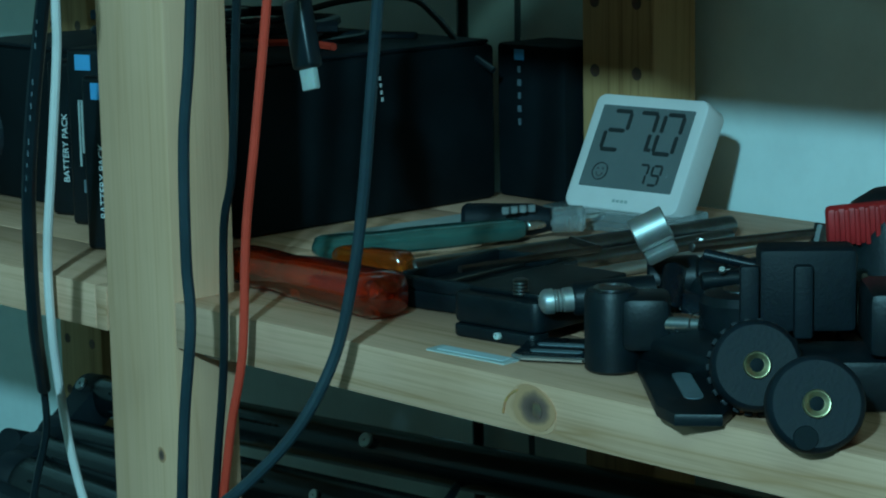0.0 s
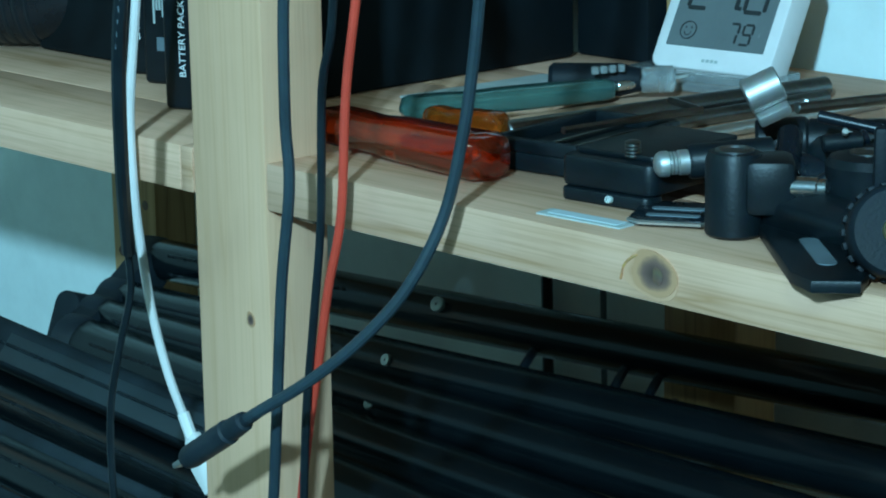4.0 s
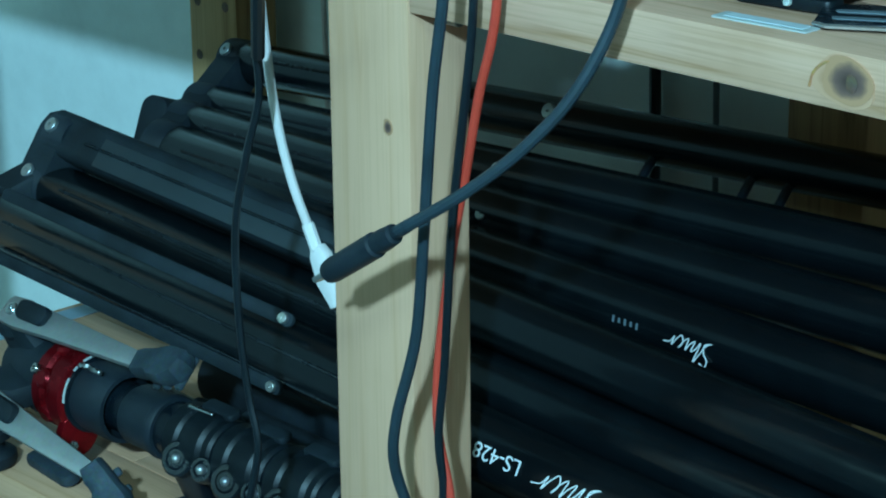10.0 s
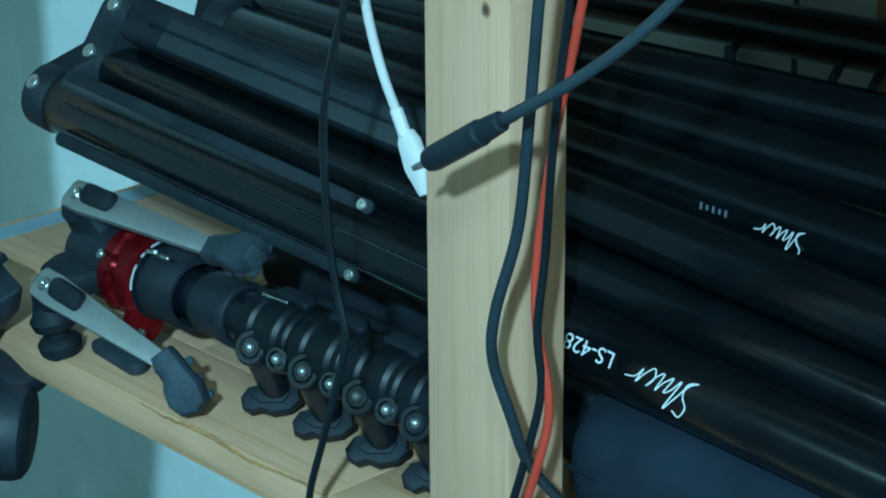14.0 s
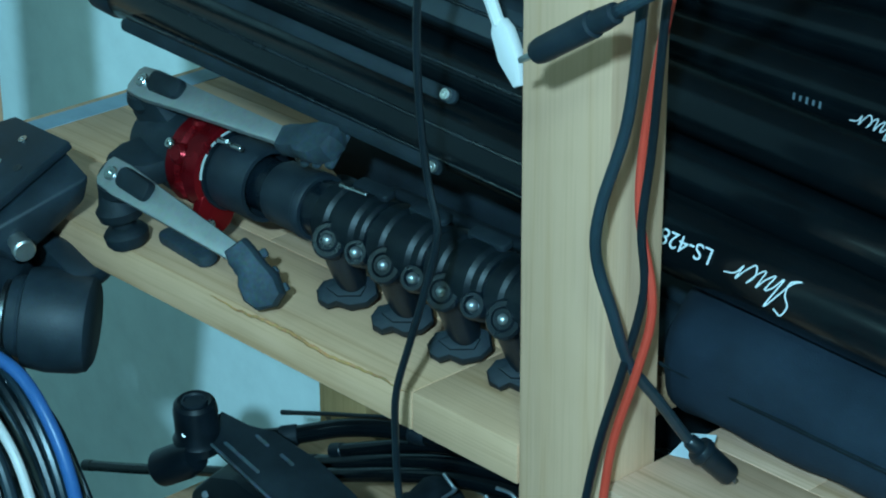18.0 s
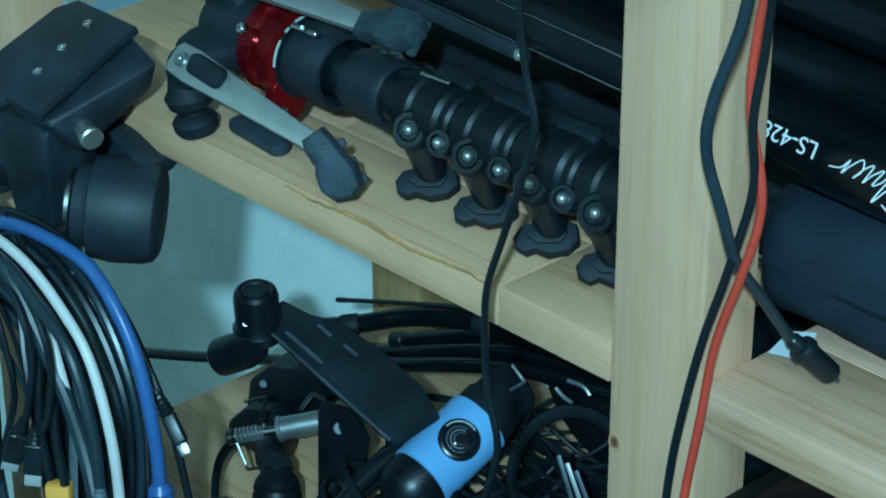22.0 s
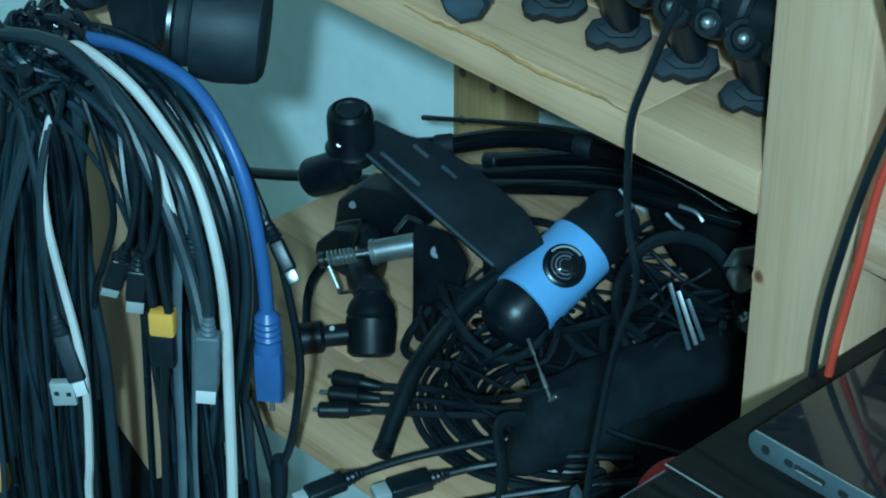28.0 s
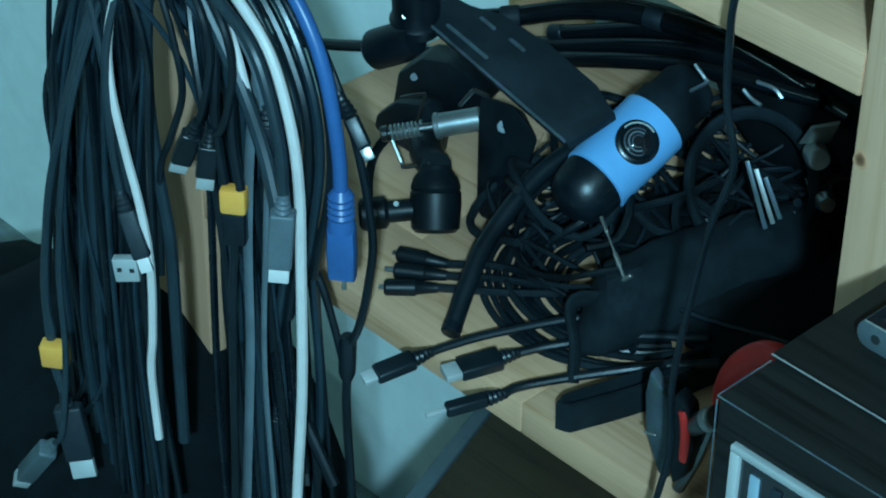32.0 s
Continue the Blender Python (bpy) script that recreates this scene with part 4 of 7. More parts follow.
c_l = hanging("power_cable", [(-0.0005, -0.05, 0.288), (-0.0035, -0.05, 0.276), (-0.013, -0.05, 0.2384), (-0.0185, -0.05, 0.2036), (-0.0302, -0.0425, 0.1585), (-0.0563, -0.023, 0.1235)], 0.0027, RUBBER, "black printed cable hanging down past every shelf")
cord("thin_lead", [(-0.0612, -0.02, 0.124), (-0.0605, -0.02, 0.106), (-0.0665, -0.022, 0.084), (-0.0715, -0.024, 0.060), (-0.0720, -0.025, 0.037), (-0.0690, -0.026, 0.008), (-0.0645, -0.0265, -0.014), (-0.0585, -0.028, -0.0290), (-0.0610, -0.029, -0.045), (-0.0715, -0.030, -0.078), (-0.0800, -0.030, -0.103), (-0.0810, -0.030, -0.123), (-0.0795, -0.030, -0.148), (-0.0738, -0.030, -0.172), (-0.0820, -0.030, -0.203), (-0.0890, -0.030, -0.245), (-0.0938, -0.030, -0.285), (-0.0925, -0.030, -0.320), (-0.0970, -0.032, -0.355), (-0.104, -0.034, -0.42), (-0.098, -0.04, -0.52), (-0.09, -0.06, FLOOR_Z + 0.004)], 0.0015, RUBBER, c_l, n=8)
for k in range(26):
    z = 0.272 - 0.0044 * k
    if k in (3, 4, 9, 15, 16, 22):
        continue
    t = (0.276 - z) / 0.0724
    x = (-0.0035 - 0.0150 * min(1, t)) if z > 0.2036 else -0.0185 - 0.0117 * (0.2036 - z) / 0.0451
    y = -0.0526 if z > 0.2036 else -0.0526 + 0.0075 * (0.2036 - z) / 0.0451
    bm = bmesh.new()
    box(bm, (0.0006, 0.0003, 0.0022 if k % 3 else 0.0014), Matrix.Translation((x + 0.0010, y, z)), 0)
    part("printed_bar", bm, GREY_CABLE, c_l)


# ---- upper shelf, wide side: tools and clamps ----


def thermometer():
    ob = thing("thermometer", (-0.015, 0.265, Z_TOP), "white digital thermometer with a grey display, leaning back", "thermometer")
    bl, br = Vector((-0.0466, 0.2600, Z_TOP + 0.0006)), Vector((0.0169, 0.2662, Z_TOP + 0.0006))
    x = (br - bl).normalized()
    back = Vector((-x.y, x.x, 0))
    y = (Vector((0, 0, 1)) * math.cos(radians(30)) + back * math.sin(radians(30)))
    w, h = 0.0645, 0.0575
    near = Matrix.Translation((0.03495, -0.0263, 0.0169)) @ Matrix.Scale(0.95, 4)
    m = near @ frame_of((bl + br) / 2 + y * h / 2, x, y)
    bm = bmesh.new()
    plate(bm, rounded(w, h, 0.0050), m @ Matrix.Translation((0, 0, -0.0075)), 0.015, 0.0016)
    body = part("case", bm, WHITE_PL, ob)
    bm = bmesh.new()
    plate(bm, rounded(0.0525, 0.0410, 0.0006), m @ Matrix.Translation((0, 0.0022, 0.0001)), 0.0006, 0)
    scr = part("display", bm, LCD, ob, "grey liquid crystal display")
    seg = {"2": "abged", "7": "abc", "0": "abcdef", "9": "abcdfg"}

    def digit(ch, cx, cy, dw, dh, t):
        spots = {"a": (0, dh / 2, 1), "g": (0, 0, 1), "d": (0, -dh / 2, 1), "f": (-dw / 2, dh / 4, 0), "b": (dw / 2, dh / 4, 0), "e": (-dw / 2, -dh / 4, 0), "c": (dw / 2, -dh / 4, 0)}
        for s in seg[ch]:
            sx, sy, flat = spots[s]
            size = (dw * 0.92, t) if flat else (t, dh * 0.46)
            p = m @ Matrix.Translation((cx + sx + sy * 0.12, 0.0022 + cy + sy, 0.0005))
            k = 0.35 * t
            bm = bmesh.new()
            a, b = size[0] / 2, size[1] / 2
            plate(bm, [(-a, 0), (-a + k, b), (a - k, b), (a, 0), (a - k, -b), (-a + k, -b)] if flat else [(0, b), (a, b - k), (a, -b + k), (0, -b), (-a, -b + k), (-a, b - k)], p, 0.0002, 0)
            part("digit_segment", bm, INK, scr)

    for ch, cx in (("2", -0.0145), ("7", 0.0005), ("0", 0.0155)):
        digit(ch, cx, 0.0080, 0.0106, 0.0195, 0.0021)
    for ch, cx in (("7", 0.0075), ("9", 0.0150)):
        digit(ch, cx, -0.0125, 0.0050, 0.0095, 0.0012)
    bm = bmesh.new()
    box(bm, (0.0018, 0.0018, 0.0002), m @ Matrix.Translation((0.0070, 0.0018, 0.0005)), 0)
    part("decimal_point", bm, INK, scr)
    bm = bmesh.new()
    rim = [m @ Vector((-0.0165 + 0.0042 * math.cos(a), -0.0105 + 0.0042 * math.sin(a), 0.0005)) for a in (2 * math.pi * k / 24 for k in range(25))]
    sweep(bm, rim, 0.0003, 5)
    for dx in (-0.0015, 0.0015):
        box(bm, (0.0008, 0.0008, 0.0002), m @ Matrix.Translation((-0.0165 + dx, -0.0092, 0.0005)), 0)
    sweep(bm, [m @ Vector((-0.0165 + 0.0018 * math.cos(a), -0.0112 + 0.0018 * math.sin(a), 0.0005)) for a in (math.pi + math.pi * k / 8 for k in range(9))], 0.00025, 5)
    part("face_symbol", bm, INK, scr)
    bm = bmesh.new()
    for k in range(4):
        box(bm, (0.0016, 0.0014, 0.0002), m @ Matrix.Translation((-0.0035 + 0.0023 * k, -0.0243, 0.0003)), 0)
    part("maker_mark", bm, CARD, body)
    bm = bmesh.new()
    plate(bm, rounded(0.030, 0.040, 0.004), near @ frame_of((-0.016, 0.296, Z_TOP + 0.018), x, (0, -0.35, 0.93)), 0.002)
    part("stand_flap", bm, WHITE_PL, ob)


thermometer()
base = thing("clear_case", (0.005, 0.225, Z_TOP), "flat clear plastic case under a thermometer", "case")
bm = bmesh.new()
plate(bm, rounded(0.072, 0.030, 0.003), frame_of((0.016, 0.2330, Z_TOP + 0.0045), (1, 0.1, 0), (-0.1, 1, 0)), 0.0084, 0.0010)
part("case_body", bm, SMOKE, base)

crate = thing("storage_box", (-0.19, 0.17, Z_TOP), "large plain black box with dull sides", "box")
bm = bmesh.new()
span(bm, -0.300, -0.086, 0.100, 0.255, Z_TOP + 0.0003, 0.2365, 0.003)
part("box_body", bm, BOX_BLACK, crate)
bm = bmesh.new()
span(bm, -0.298, -0.088, 0.102, 0.253, 0.2366, 0.2385, 0.0008)
part("box_lid", bm, TOOL_NAVY, crate, "dusty charcoal top")
for k in range(4):
    bm = bmesh.new()
    box(bm, (0.0004, 0.0011, 0.0018), Matrix.Translation((-0.0858, 0.182 + 0.0004 * k, 0.226 - 0.0032 * k)), 0)
    part("printed_bar", bm, PRINT, crate)
tall = thing("black_case", (-0.046, 0.262, Z_TOP), "upright slim black case with a small blue mark", "case")
bm = bmesh.new()
span(bm, -0.0925, -0.0475, 0.2620, 0.2970, Z_TOP + 0.0003, 0.2360, 0.002)
part("case_body", bm, BOX_BLACK, tall)
bm = bmesh.new()
box(bm, (0.0062, 0.0005, 0.0050), Matrix.Translation((-0.0770, 0.2617, 0.2310)), 0)
part("blue_mark", bm, LABEL_BLUE, tall)
for k in range(5):
    bm = bmesh.new()
    box(bm, (0.0016 + 0.0006 * (k % 2), 0.0005, 0.0030), Matrix.Translation((-0.0770, 0.2617, 0.2240 - 0.0062 * k)), 0)
    part("printed_bar", bm, GREY_CABLE, tall)
heap = thing("lead_bundle", (-0.16, 0.17, 0.2385), "tangle of black leads lying on a box", "cable")
random.seed(11)
for k in range(7):
    p = [(-0.25 + 0.03 * j + random.uniform(-0.01, 0.01), 0.115 + 0.12 * random.random(), 0.2415 + 0.004 * (k % 3)) for j in range(6)]
    cord("lead", p, 0.0018 + 0.0004 * (k % 3), RUBBER if k != 3 else RED_CABLE, heap, n=6)
cord("lead", [(-0.185, 0.19, 0.2440), (-0.150, 0.215, 0.2560), (-0.1248, 0.235, 0.2575), (-0.1112, 0.240, 0.2490), (-0.0939, 0.242, 0.2346), (-0.0760, 0.244, 0.2250)], 0.0016, RUBBER, heap, n=7)
hang = thing("usb_plug_lead", (0.045, 0.03, 0.30), "black lead hanging with a pale metal plug", "cable", "cables hanging at the post")
cord("sheath", [(0.040, 0.06, Z_HIGH - UP - 0.003), (0.0385, 0.048, 0.318), (0.039, 0.034, 0.298), (0.0415, 0.031, 0.276)], 0.0030, RUBBER, hang)
bm = bmesh.new()
m = frame_of((0.0448, 0.030, 0.2640), (0.22, 0, -0.97), (0.97, 0.1, 0.22))
box(bm, (0.026, 0.0105, 0.0075), m, 0.002, 3)
b_ = part("plug", bm, RUBBER, hang)
bm = bmesh.new()
box(bm, (0.0085, 0.0070, 0.0030), m @ Matrix.Translation((0.0165, 0, 0)), 0.0006)
part("plug_tip", bm, CARD, b_, "dull grey plug tip")


def handle_tool(name, p0, p1, ends, material, label, core=None):
    """A moulded grip of clear plastic: rounded tapering bar with a waist, soft square section and an inner core."""
    p0, p1 = Vector(p0), Vector(p1)
    ob = thing(name, p0, label, "hand tool")
    m = frame_of(p0, p1 - p0, Vector((0, 0, 1)).cross(p1 - p0))
    L, (w0, h0, w1, h1) = (p1 - p0).length, ends

    def loft(scale, cut, n=28):
        bm = bmesh.new()
        rows = []
        for i in range(33):
            s = cut + (1 - 2 * cut) * i / 32
            near = min(s - cut, 1 - cut - s) * L
            e = scale * min(1, max(0.04, 1 - (1 - min(1, near / 0.0065)) ** 2)) ** 0.5
            waist = 1 - 0.10 * math.exp(-((s - 0.32) / 0.10) ** 2)
            w, h = (w0 + (w1 - w0) * s) * e * waist / 2, (h0 + (h1 - h0) * s) * e * waist / 2
            rows.append([bm.verts.new(m @ Vector((s * L, math.copysign(abs(math.cos(a)) ** 0.55, math.cos(a)) * w, math.copysign(abs(math.sin(a)) ** 0.55, math.sin(a)) * h))) for a in (2 * math.pi * k / n for k in range(n))])
        for a, b in zip(rows, rows[1:]):
            for k in range(n):
                bm.faces.new((a[k], a[(k + 1) % n], b[(k + 1) % n], b[k]))
        bm.faces.new(rows[0][::-1])
        bm.faces.new(rows[-1])
        for f in bm.faces:
            f.smooth = True
        return bm

    body = part("grip", loft(1.0, 0.0), material, ob)
    if core:
        part("grip_core", loft(0.26, 0.12, 16), core, body)
        # small amber rods imitate the glints seen through the clear grip
        for f, v in ((0.40, 0.30), (0.47, -0.25), (0.62, 0.28)):
            bm = bmesh.new()
            c = m @ Vector((f * L, -0.28 * w1, v * h1))
            rod(bm, c, c + (p1 - p0).normalized() * 0.005, 0.0011, 8)
            part("inner_glint", bm, core, body, "amber rod painted in as a glint")
    return ob


handle_tool("screwdriver_handle", (-0.0150, 0.0420, Z_TOP + 0.0078), (0.0890, 0.0330, Z_TOP + 0.0090), (0.017, 0.0140, 0.020, 0.0170), ORANGE, "dark orange see-through plastic tool handle on the shelf", AMBER)
handle_tool("screwdriver_handle", (0.0010, 0.0800, Z_TOP + 0.0062), (0.0430, 0.0830, Z_TOP + 0.0070), (0.011, 0.0110, 0.012, 0.0120), ORANGE_PALE, "amber see-through plastic tool handle on the shelf")
g = handle_tool("green_tool", (-0.0210, 0.0865, Z_TOP + 0.0058), (0.0075, 0.1810, Z_TOP + 0.0060), (0.015, 0.0105, 0.013, 0.0090), GREEN, "dull green see-through tool handle with steel shaft")
bm = bmesh.new()
rod(bm, (0.011, 0.178, Z_TOP + 0.0075), (0.0150, 0.222, Z_TOP + 0.0070), 0.0020, 10)
part("shaft", bm, STEEL, g, "steel shaft")
bm = bmesh.new()
for k in range(4):
    rod(bm, (0.0085 + 0.0012 * k, 0.168 + 0.004 * k, Z_TOP + 0.0135), (0.0085 + 0.0012 * k, 0.168 + 0.004 * k, Z_TOP + 0.0165), 0.0016, 8)
part("teeth", bm, SMOKE, g, "clear ribs")
g = thing("precision_driver", (0.0, 0.18, Z_TOP), "dark grey driver with a clear cap", "hand tool")
bm = bmesh.new()
lathe(bm, (-0.018, 0.168, Z_TOP + 0.0085), (0.012, 0.192, Z_TOP + 0.0085), [(0, 0.0055), (0.002, 0.0070), (0.030, 0.0070), (0.036, 0.0055), (0.0384, 0.005)], 12)
part("barrel", bm, TOOL_NAVY, g)
bm = bmesh.new()
rod(bm, (0.012, 0.192, Z_TOP + 0.0085), (0.021, 0.203, Z_TOP + 0.0085), 0.0058, 12)
part("clear_cap", bm, SMOKE, g)
sheet = bmesh.new()
plate(sheet, [(-0.044, -0.012), (0.040, -0.010), (0.046, 0.004), (0.040, 0.010), (-0.040, 0.009)], frame_of((-0.052, 0.164, Z_TOP + 0.0012), (0.07, 1, 0), (-1, 0.07, 0)), 0.0008, 0)
tagged(part("paper_sheet", sheet, CARD), "grey paper sheet lying under the tools", "paper")

for p0, p1, r, lab, mt in (((0.041, 0.084, Z_TOP + 0.0050), (0.067, 0.246, Z_TOP + 0.0050), 0.0045, "dark round metal bar lying on the shelf", DARK_STEEL),
                           ((0.062, 0.078, Z_TOP + 0.0036), (0.078, 0.232, Z_TOP + 0.0036), 0.0032, "slim dark metal bar lying on the shelf", DARK_STEEL),
                           ((0.090, 0.100, Z_TOP + 0.0030), (0.100, 0.255, Z_TOP + 0.0030), 0.0026, "slim bright metal rod lying on the shelf", BRUSHED)):
    bm = bmesh.new()
    rod(bm, p0, p1, r, 14)
    tagged(part("metal_bar", bm, mt), lab, "bar", "metal bars on the shelf")


def hex_key(p0, p1, p2, r):
    bm = bmesh.new()
    sweep(bm, smooth_line([p0, tuple(Vector(p1) * 0.9 + Vector(p0) * 0.1), p1, tuple(Vector(p1) * 0.7 + Vector(p2) * 0.3), p2], 0.003), r, 6)
    tagged(part("hex_key", bm, DARK_STEEL), "bent dark steel hex key", "hex key")


hex_key((0.095, 0.060, Z_TOP + 0.0160), (0.100, 0.128, Z_TOP + 0.0150), (0.078, 0.136, Z_TOP + 0.0150), 0.0015)

# quick release plates
q = thing("quick_release_plate", (0.09, 0.08, Z_TOP), "black open mounting tray with pale rails lying flat", "camera plate", "camera plates")
m = frame_of((0.0835, 0.0850, Z_TOP + 0.0004), (-0.13, 0.99, 0), (-0.99, -0.13, 0))
bm = bmesh.new()
plate(bm, rounded(0.064, 0.041, 0.006), m @ Matrix.Translation((0, 0, 0.0035)), 0.0068, 0.0010)
pb = part("plate_body", bm, TOOL_BLACK, q)
for sx, sy, lx, ly in ((0, 0.0190, 0.060, 0.0030), (0, -0.0190, 0.060, 0.0030), (0.0305, 0, 0.0030, 0.036), (-0.0305, 0, 0.0030, 0.036)):
    bm = bmesh.new()
    box(bm, (lx, ly, 0.0052), m @ Matrix.Translation((sx, sy, 0.0094)), 0.0009)
    part("side_wall", bm, TOOL_BLACK, pb)
for y in (-0.0065, 0.0045):
    bm = bmesh.new()
    box(bm, (0.052, 0.0016, 0.0016), m @ Matrix.Translation((0.002, y, 0.0078)), 0.0004)
    part("rail", bm, DARK_STEEL, pb, "dull steel rail")

q = thing("quick_release_clamp", (0.135, 0.05, Z_TOP), "black camera clamp with bright threaded studs", "camera plate", "camera plates")
m = frame_of((0.1385, 0.0600, Z_TOP + 0.0105), (0.99, 0.10, 0), (-0.10, 0.99, 0))
bm = bmesh.new()
plate(bm, rounded(0.039, 0.056, 0.004), m, 0.0110, 0.0018)
pb = part("clamp_body", bm, TOOL_BLACK, q)
bm = bmesh.new()
plate(bm, rounded(0.033, 0.050, 0.002), m @ Matrix.Translation((0, 0.002, 0.0064)), 0.0020, 0.0006)
part("grip_pad", bm, TOOL_BLACK, pb)
bm = bmesh.new()
plate(bm, rounded(0.037, 0.010, 0.003), m @ Matrix.Translation((0, -0.024, -0.0078)), 0.0045, 0.0010)
part("base_lip", bm, TOOL_BLACK, pb)
bm = bmesh.new()
c = Vector((0.1476, 0.0391, Z_TOP + 0.0165))
lathe(bm, c, c + Vector((0, 0, 0.0060)), [(s * 0.0006, 0.0029 if s % 2 else 0.0025) for s in range(10)] + [(0.0060, 0.0018)], 14)
part("stud", bm, DARK_STEEL, pb, "bright threaded stud")
head_at(pb, "foot_screw", (0.1447, 0.0310, Z_TOP + 0.003), (0.2, -0.9, 0.2), 0.0013, 0.0016, CARD, "pale nylon screw")
q = thing("slotted_plate", (0.172, 0.036, Z_TOP), "thin black slotted plate with bright edges", "camera plate", "camera plates")
bm = bmesh.new()
m = frame_of((0.1715, 0.0350, Z_TOP + 0.0018), (0.85, 0.5, 0), (-0.5, 0.85, 0))
plate(bm, [(-0.014, -0.012), (-0.010, -0.015), (0.010, -0.015), (0.014, -0.011), (0.014, 0.013), (-0.014, 0.013)], m, 0.0022, 0.0004)
pb = part("plate_body", bm, BLACK_GLOSS, q)
for y in (-0.0085, 0.0015):
    bm = bmesh.new()
    plate(bm, rounded(0.018, 0.0034, 0.0016), m @ Matrix.Translation((0, y, 0.00125)), 0.0003, 0)
    part("slot", bm, GREY_CABLE, pb, "pale slot")
bm = bmesh.new()
sweep(bm, [m @ Vector(p) for p in ((-0.0142, -0.0115, 0), (-0.0102, -0.0152, 0), (0.0102, -0.0152, 0), (0.0142, -0.0112, 0))], 0.0008, 6)
part("bright_edge", bm, BRUSHED, pb)

# threaded arm with a steel stud
q = thing("stud_arm", (0.17, 0.06, Z_TOP), "black rod with a domed steel stud at its end", "camera arm")
bm = bmesh.new()
a, b = Vector((0.1625, 0.0350, 0.1792)), Vector((0.186, 0.066, 0.1815))
u = (b - a).normalized()
lathe(bm, a + u * 0.010, b, [(0, 0.0052), (0.001, 0.0058), (0.028, 0.0058)], 18)
sh = part("rod", bm, TOOL_BLACK, q)
bm = bmesh.new()
lathe(bm, a - u * 0.0015, a + u * 0.0105, [(0, 0.0012), (0.0004, 0.0026), (0.0012, 0.0037), (0.0022, 0.0043), (0.0048, 0.0044), (0.0054, 0.0036), (0.0060, 0.0040), (0.0066, 0.0036), (0.0072, 0.0040), (0.0078, 0.0036), (0.0084, 0.0042), (0.0120, 0.0042)], 22)
part("stud", bm, SILVER, sh, "domed bright steel stud")

# bent clamp with silver clip
q = thing("silver_clip", (0.156, 0.095, Z_TOP + 0.015), "shiny bent metal clip standing among clamps", "clip")
m = frame_of((0.1565, 0.0955, 0.1955), (0.62, 0.66, 0.42), (-0.28, -0.30, 0.91))
bm = bmesh.new()
lathe(bm, m @ Vector((-0.0065, 0, 0)), m @ Vector((0.0065, 0, 0)), [(0, 0.0057), (0.0005, 0.0063), (0.0125, 0.0063), (0.013, 0.0057), (0.013, 0.0044), (0.0, 0.0044)], 28)
part("sleeve", bm, SILVER, q)
bm = bmesh.new()
box(bm, (0.0120, 0.0045, 0.0120), m @ pose(0.0, -0.0074, -0.002, 25, 0, 0), 0.0012)
part("tongue", bm, SILVER, q)

# articulated arm: cylinder block, pins, wing block
q = thing("magic_arm", (0.22, 0.04, Z_TOP), "black jointed camera arm with thumb knobs", "camera arm")
bm = bmesh.new()
lathe(bm, (0.2000, 0.0290, Z_TOP + 0.0003), (0.2000, 0.0290, Z_TOP + 0.0275), [(0, 0.0080), (0.0010, 0.0092), (0.0245, 0.0092), (0.0268, 0.0082), (0.0272, 0.0060)], 26)
blk = part("joint_block", bm, TOOL_BLACK, q)
head_at(blk, "cap_screw", (0.2000, 0.0290, Z_TOP + 0.0270), (0, 0, 1), 0.0062, 0.0012, DARK_STEEL, "dull steel cap", 0.75)
bm = bmesh.new()
box(bm, (0.016, 0.020, 0.018), frame_of((0.2085, 0.0360, Z_TOP + 0.0170), (0.75, 0.66, 0), (-0.66, 0.75, 0)), 0.003)
part("cheek", bm, TOOL_BLACK, q)
bm = bmesh.new()
a, b = Vector((0.2115, 0.0330, 0.1795)), Vector((0.2280, 0.0400, 0.1800))
lathe(bm, a, b, [(0, 0.0026), (0.003, 0.0026), (0.0034, 0.0034), (0.0150, 0.0034), (0.0155, 0.0030), (0.018, 0.0030)], 14)
part("pin", bm, STEEL, q, "bright steel pin")
bm = bmesh.new()
lathe(bm, (0.2330, 0.0540, Z_TOP + 0.012), (0.2330, 0.0540, Z_TOP + 0.0275), [(0, 0.0125), (0.012, 0.0135), (0.0145, 0.0120), (0.0155, 0.0080)], 26)
b2 = part("joint_block", bm, TOOL_BLACK, q)
head_at(b2, "cap_screw", (0.2330, 0.0540, Z_TOP + 0.0272), (0, 0, 1), 0.0060, 0.0010, DARK_STEEL, "dull grey cap", 0.8)
for p0, p1, w in (((0.206, 0.040, 0.172), (0.262, 0.030, 0.1690), 0.0150), ((0.222, 0.058, 0.170), (0.270, 0.048, 0.1700), 0.0130)):
    bm = bmesh.new()
    d = Vector(p1) - Vector(p0)
    box(bm, (d.length, w, 0.0130), frame_of((Vector(p0) + Vector(p1)) / 2, d, (0, 1, 0.4)), 0.0030, 3)
    part("arm_link", bm, TOOL_BLACK, q)
for k in range(6):
    bm = bmesh.new()
    c = Vector((0.188 + 0.012 * k, 0.078 + 0.007 * (k % 3), Z_TOP + 0.0110 + 0.004 * (k % 2)))
    d = Vector((0.9, 0.25 * (-1) ** k, 0.12 * (k % 3 - 1))).normalized()
    rod(bm, c - d * 0.012, c + d * 0.012, 0.0068 + 0.0012 * (k % 2), 16)
    part("knuckle", bm, TOOL_BLACK if k % 2 else BLACK_GLOSS, q)
bm = bmesh.new()
rod(bm, (0.128, 0.150, Z_TOP + 0.016), (0.146, 0.208, Z_TOP + 0.016), 0.0022, 10)
rod(bm, (0.146, 0.204, Z_TOP + 0.012), (0.1465, 0.206, Z_TOP + 0.020), 0.0030, 10)
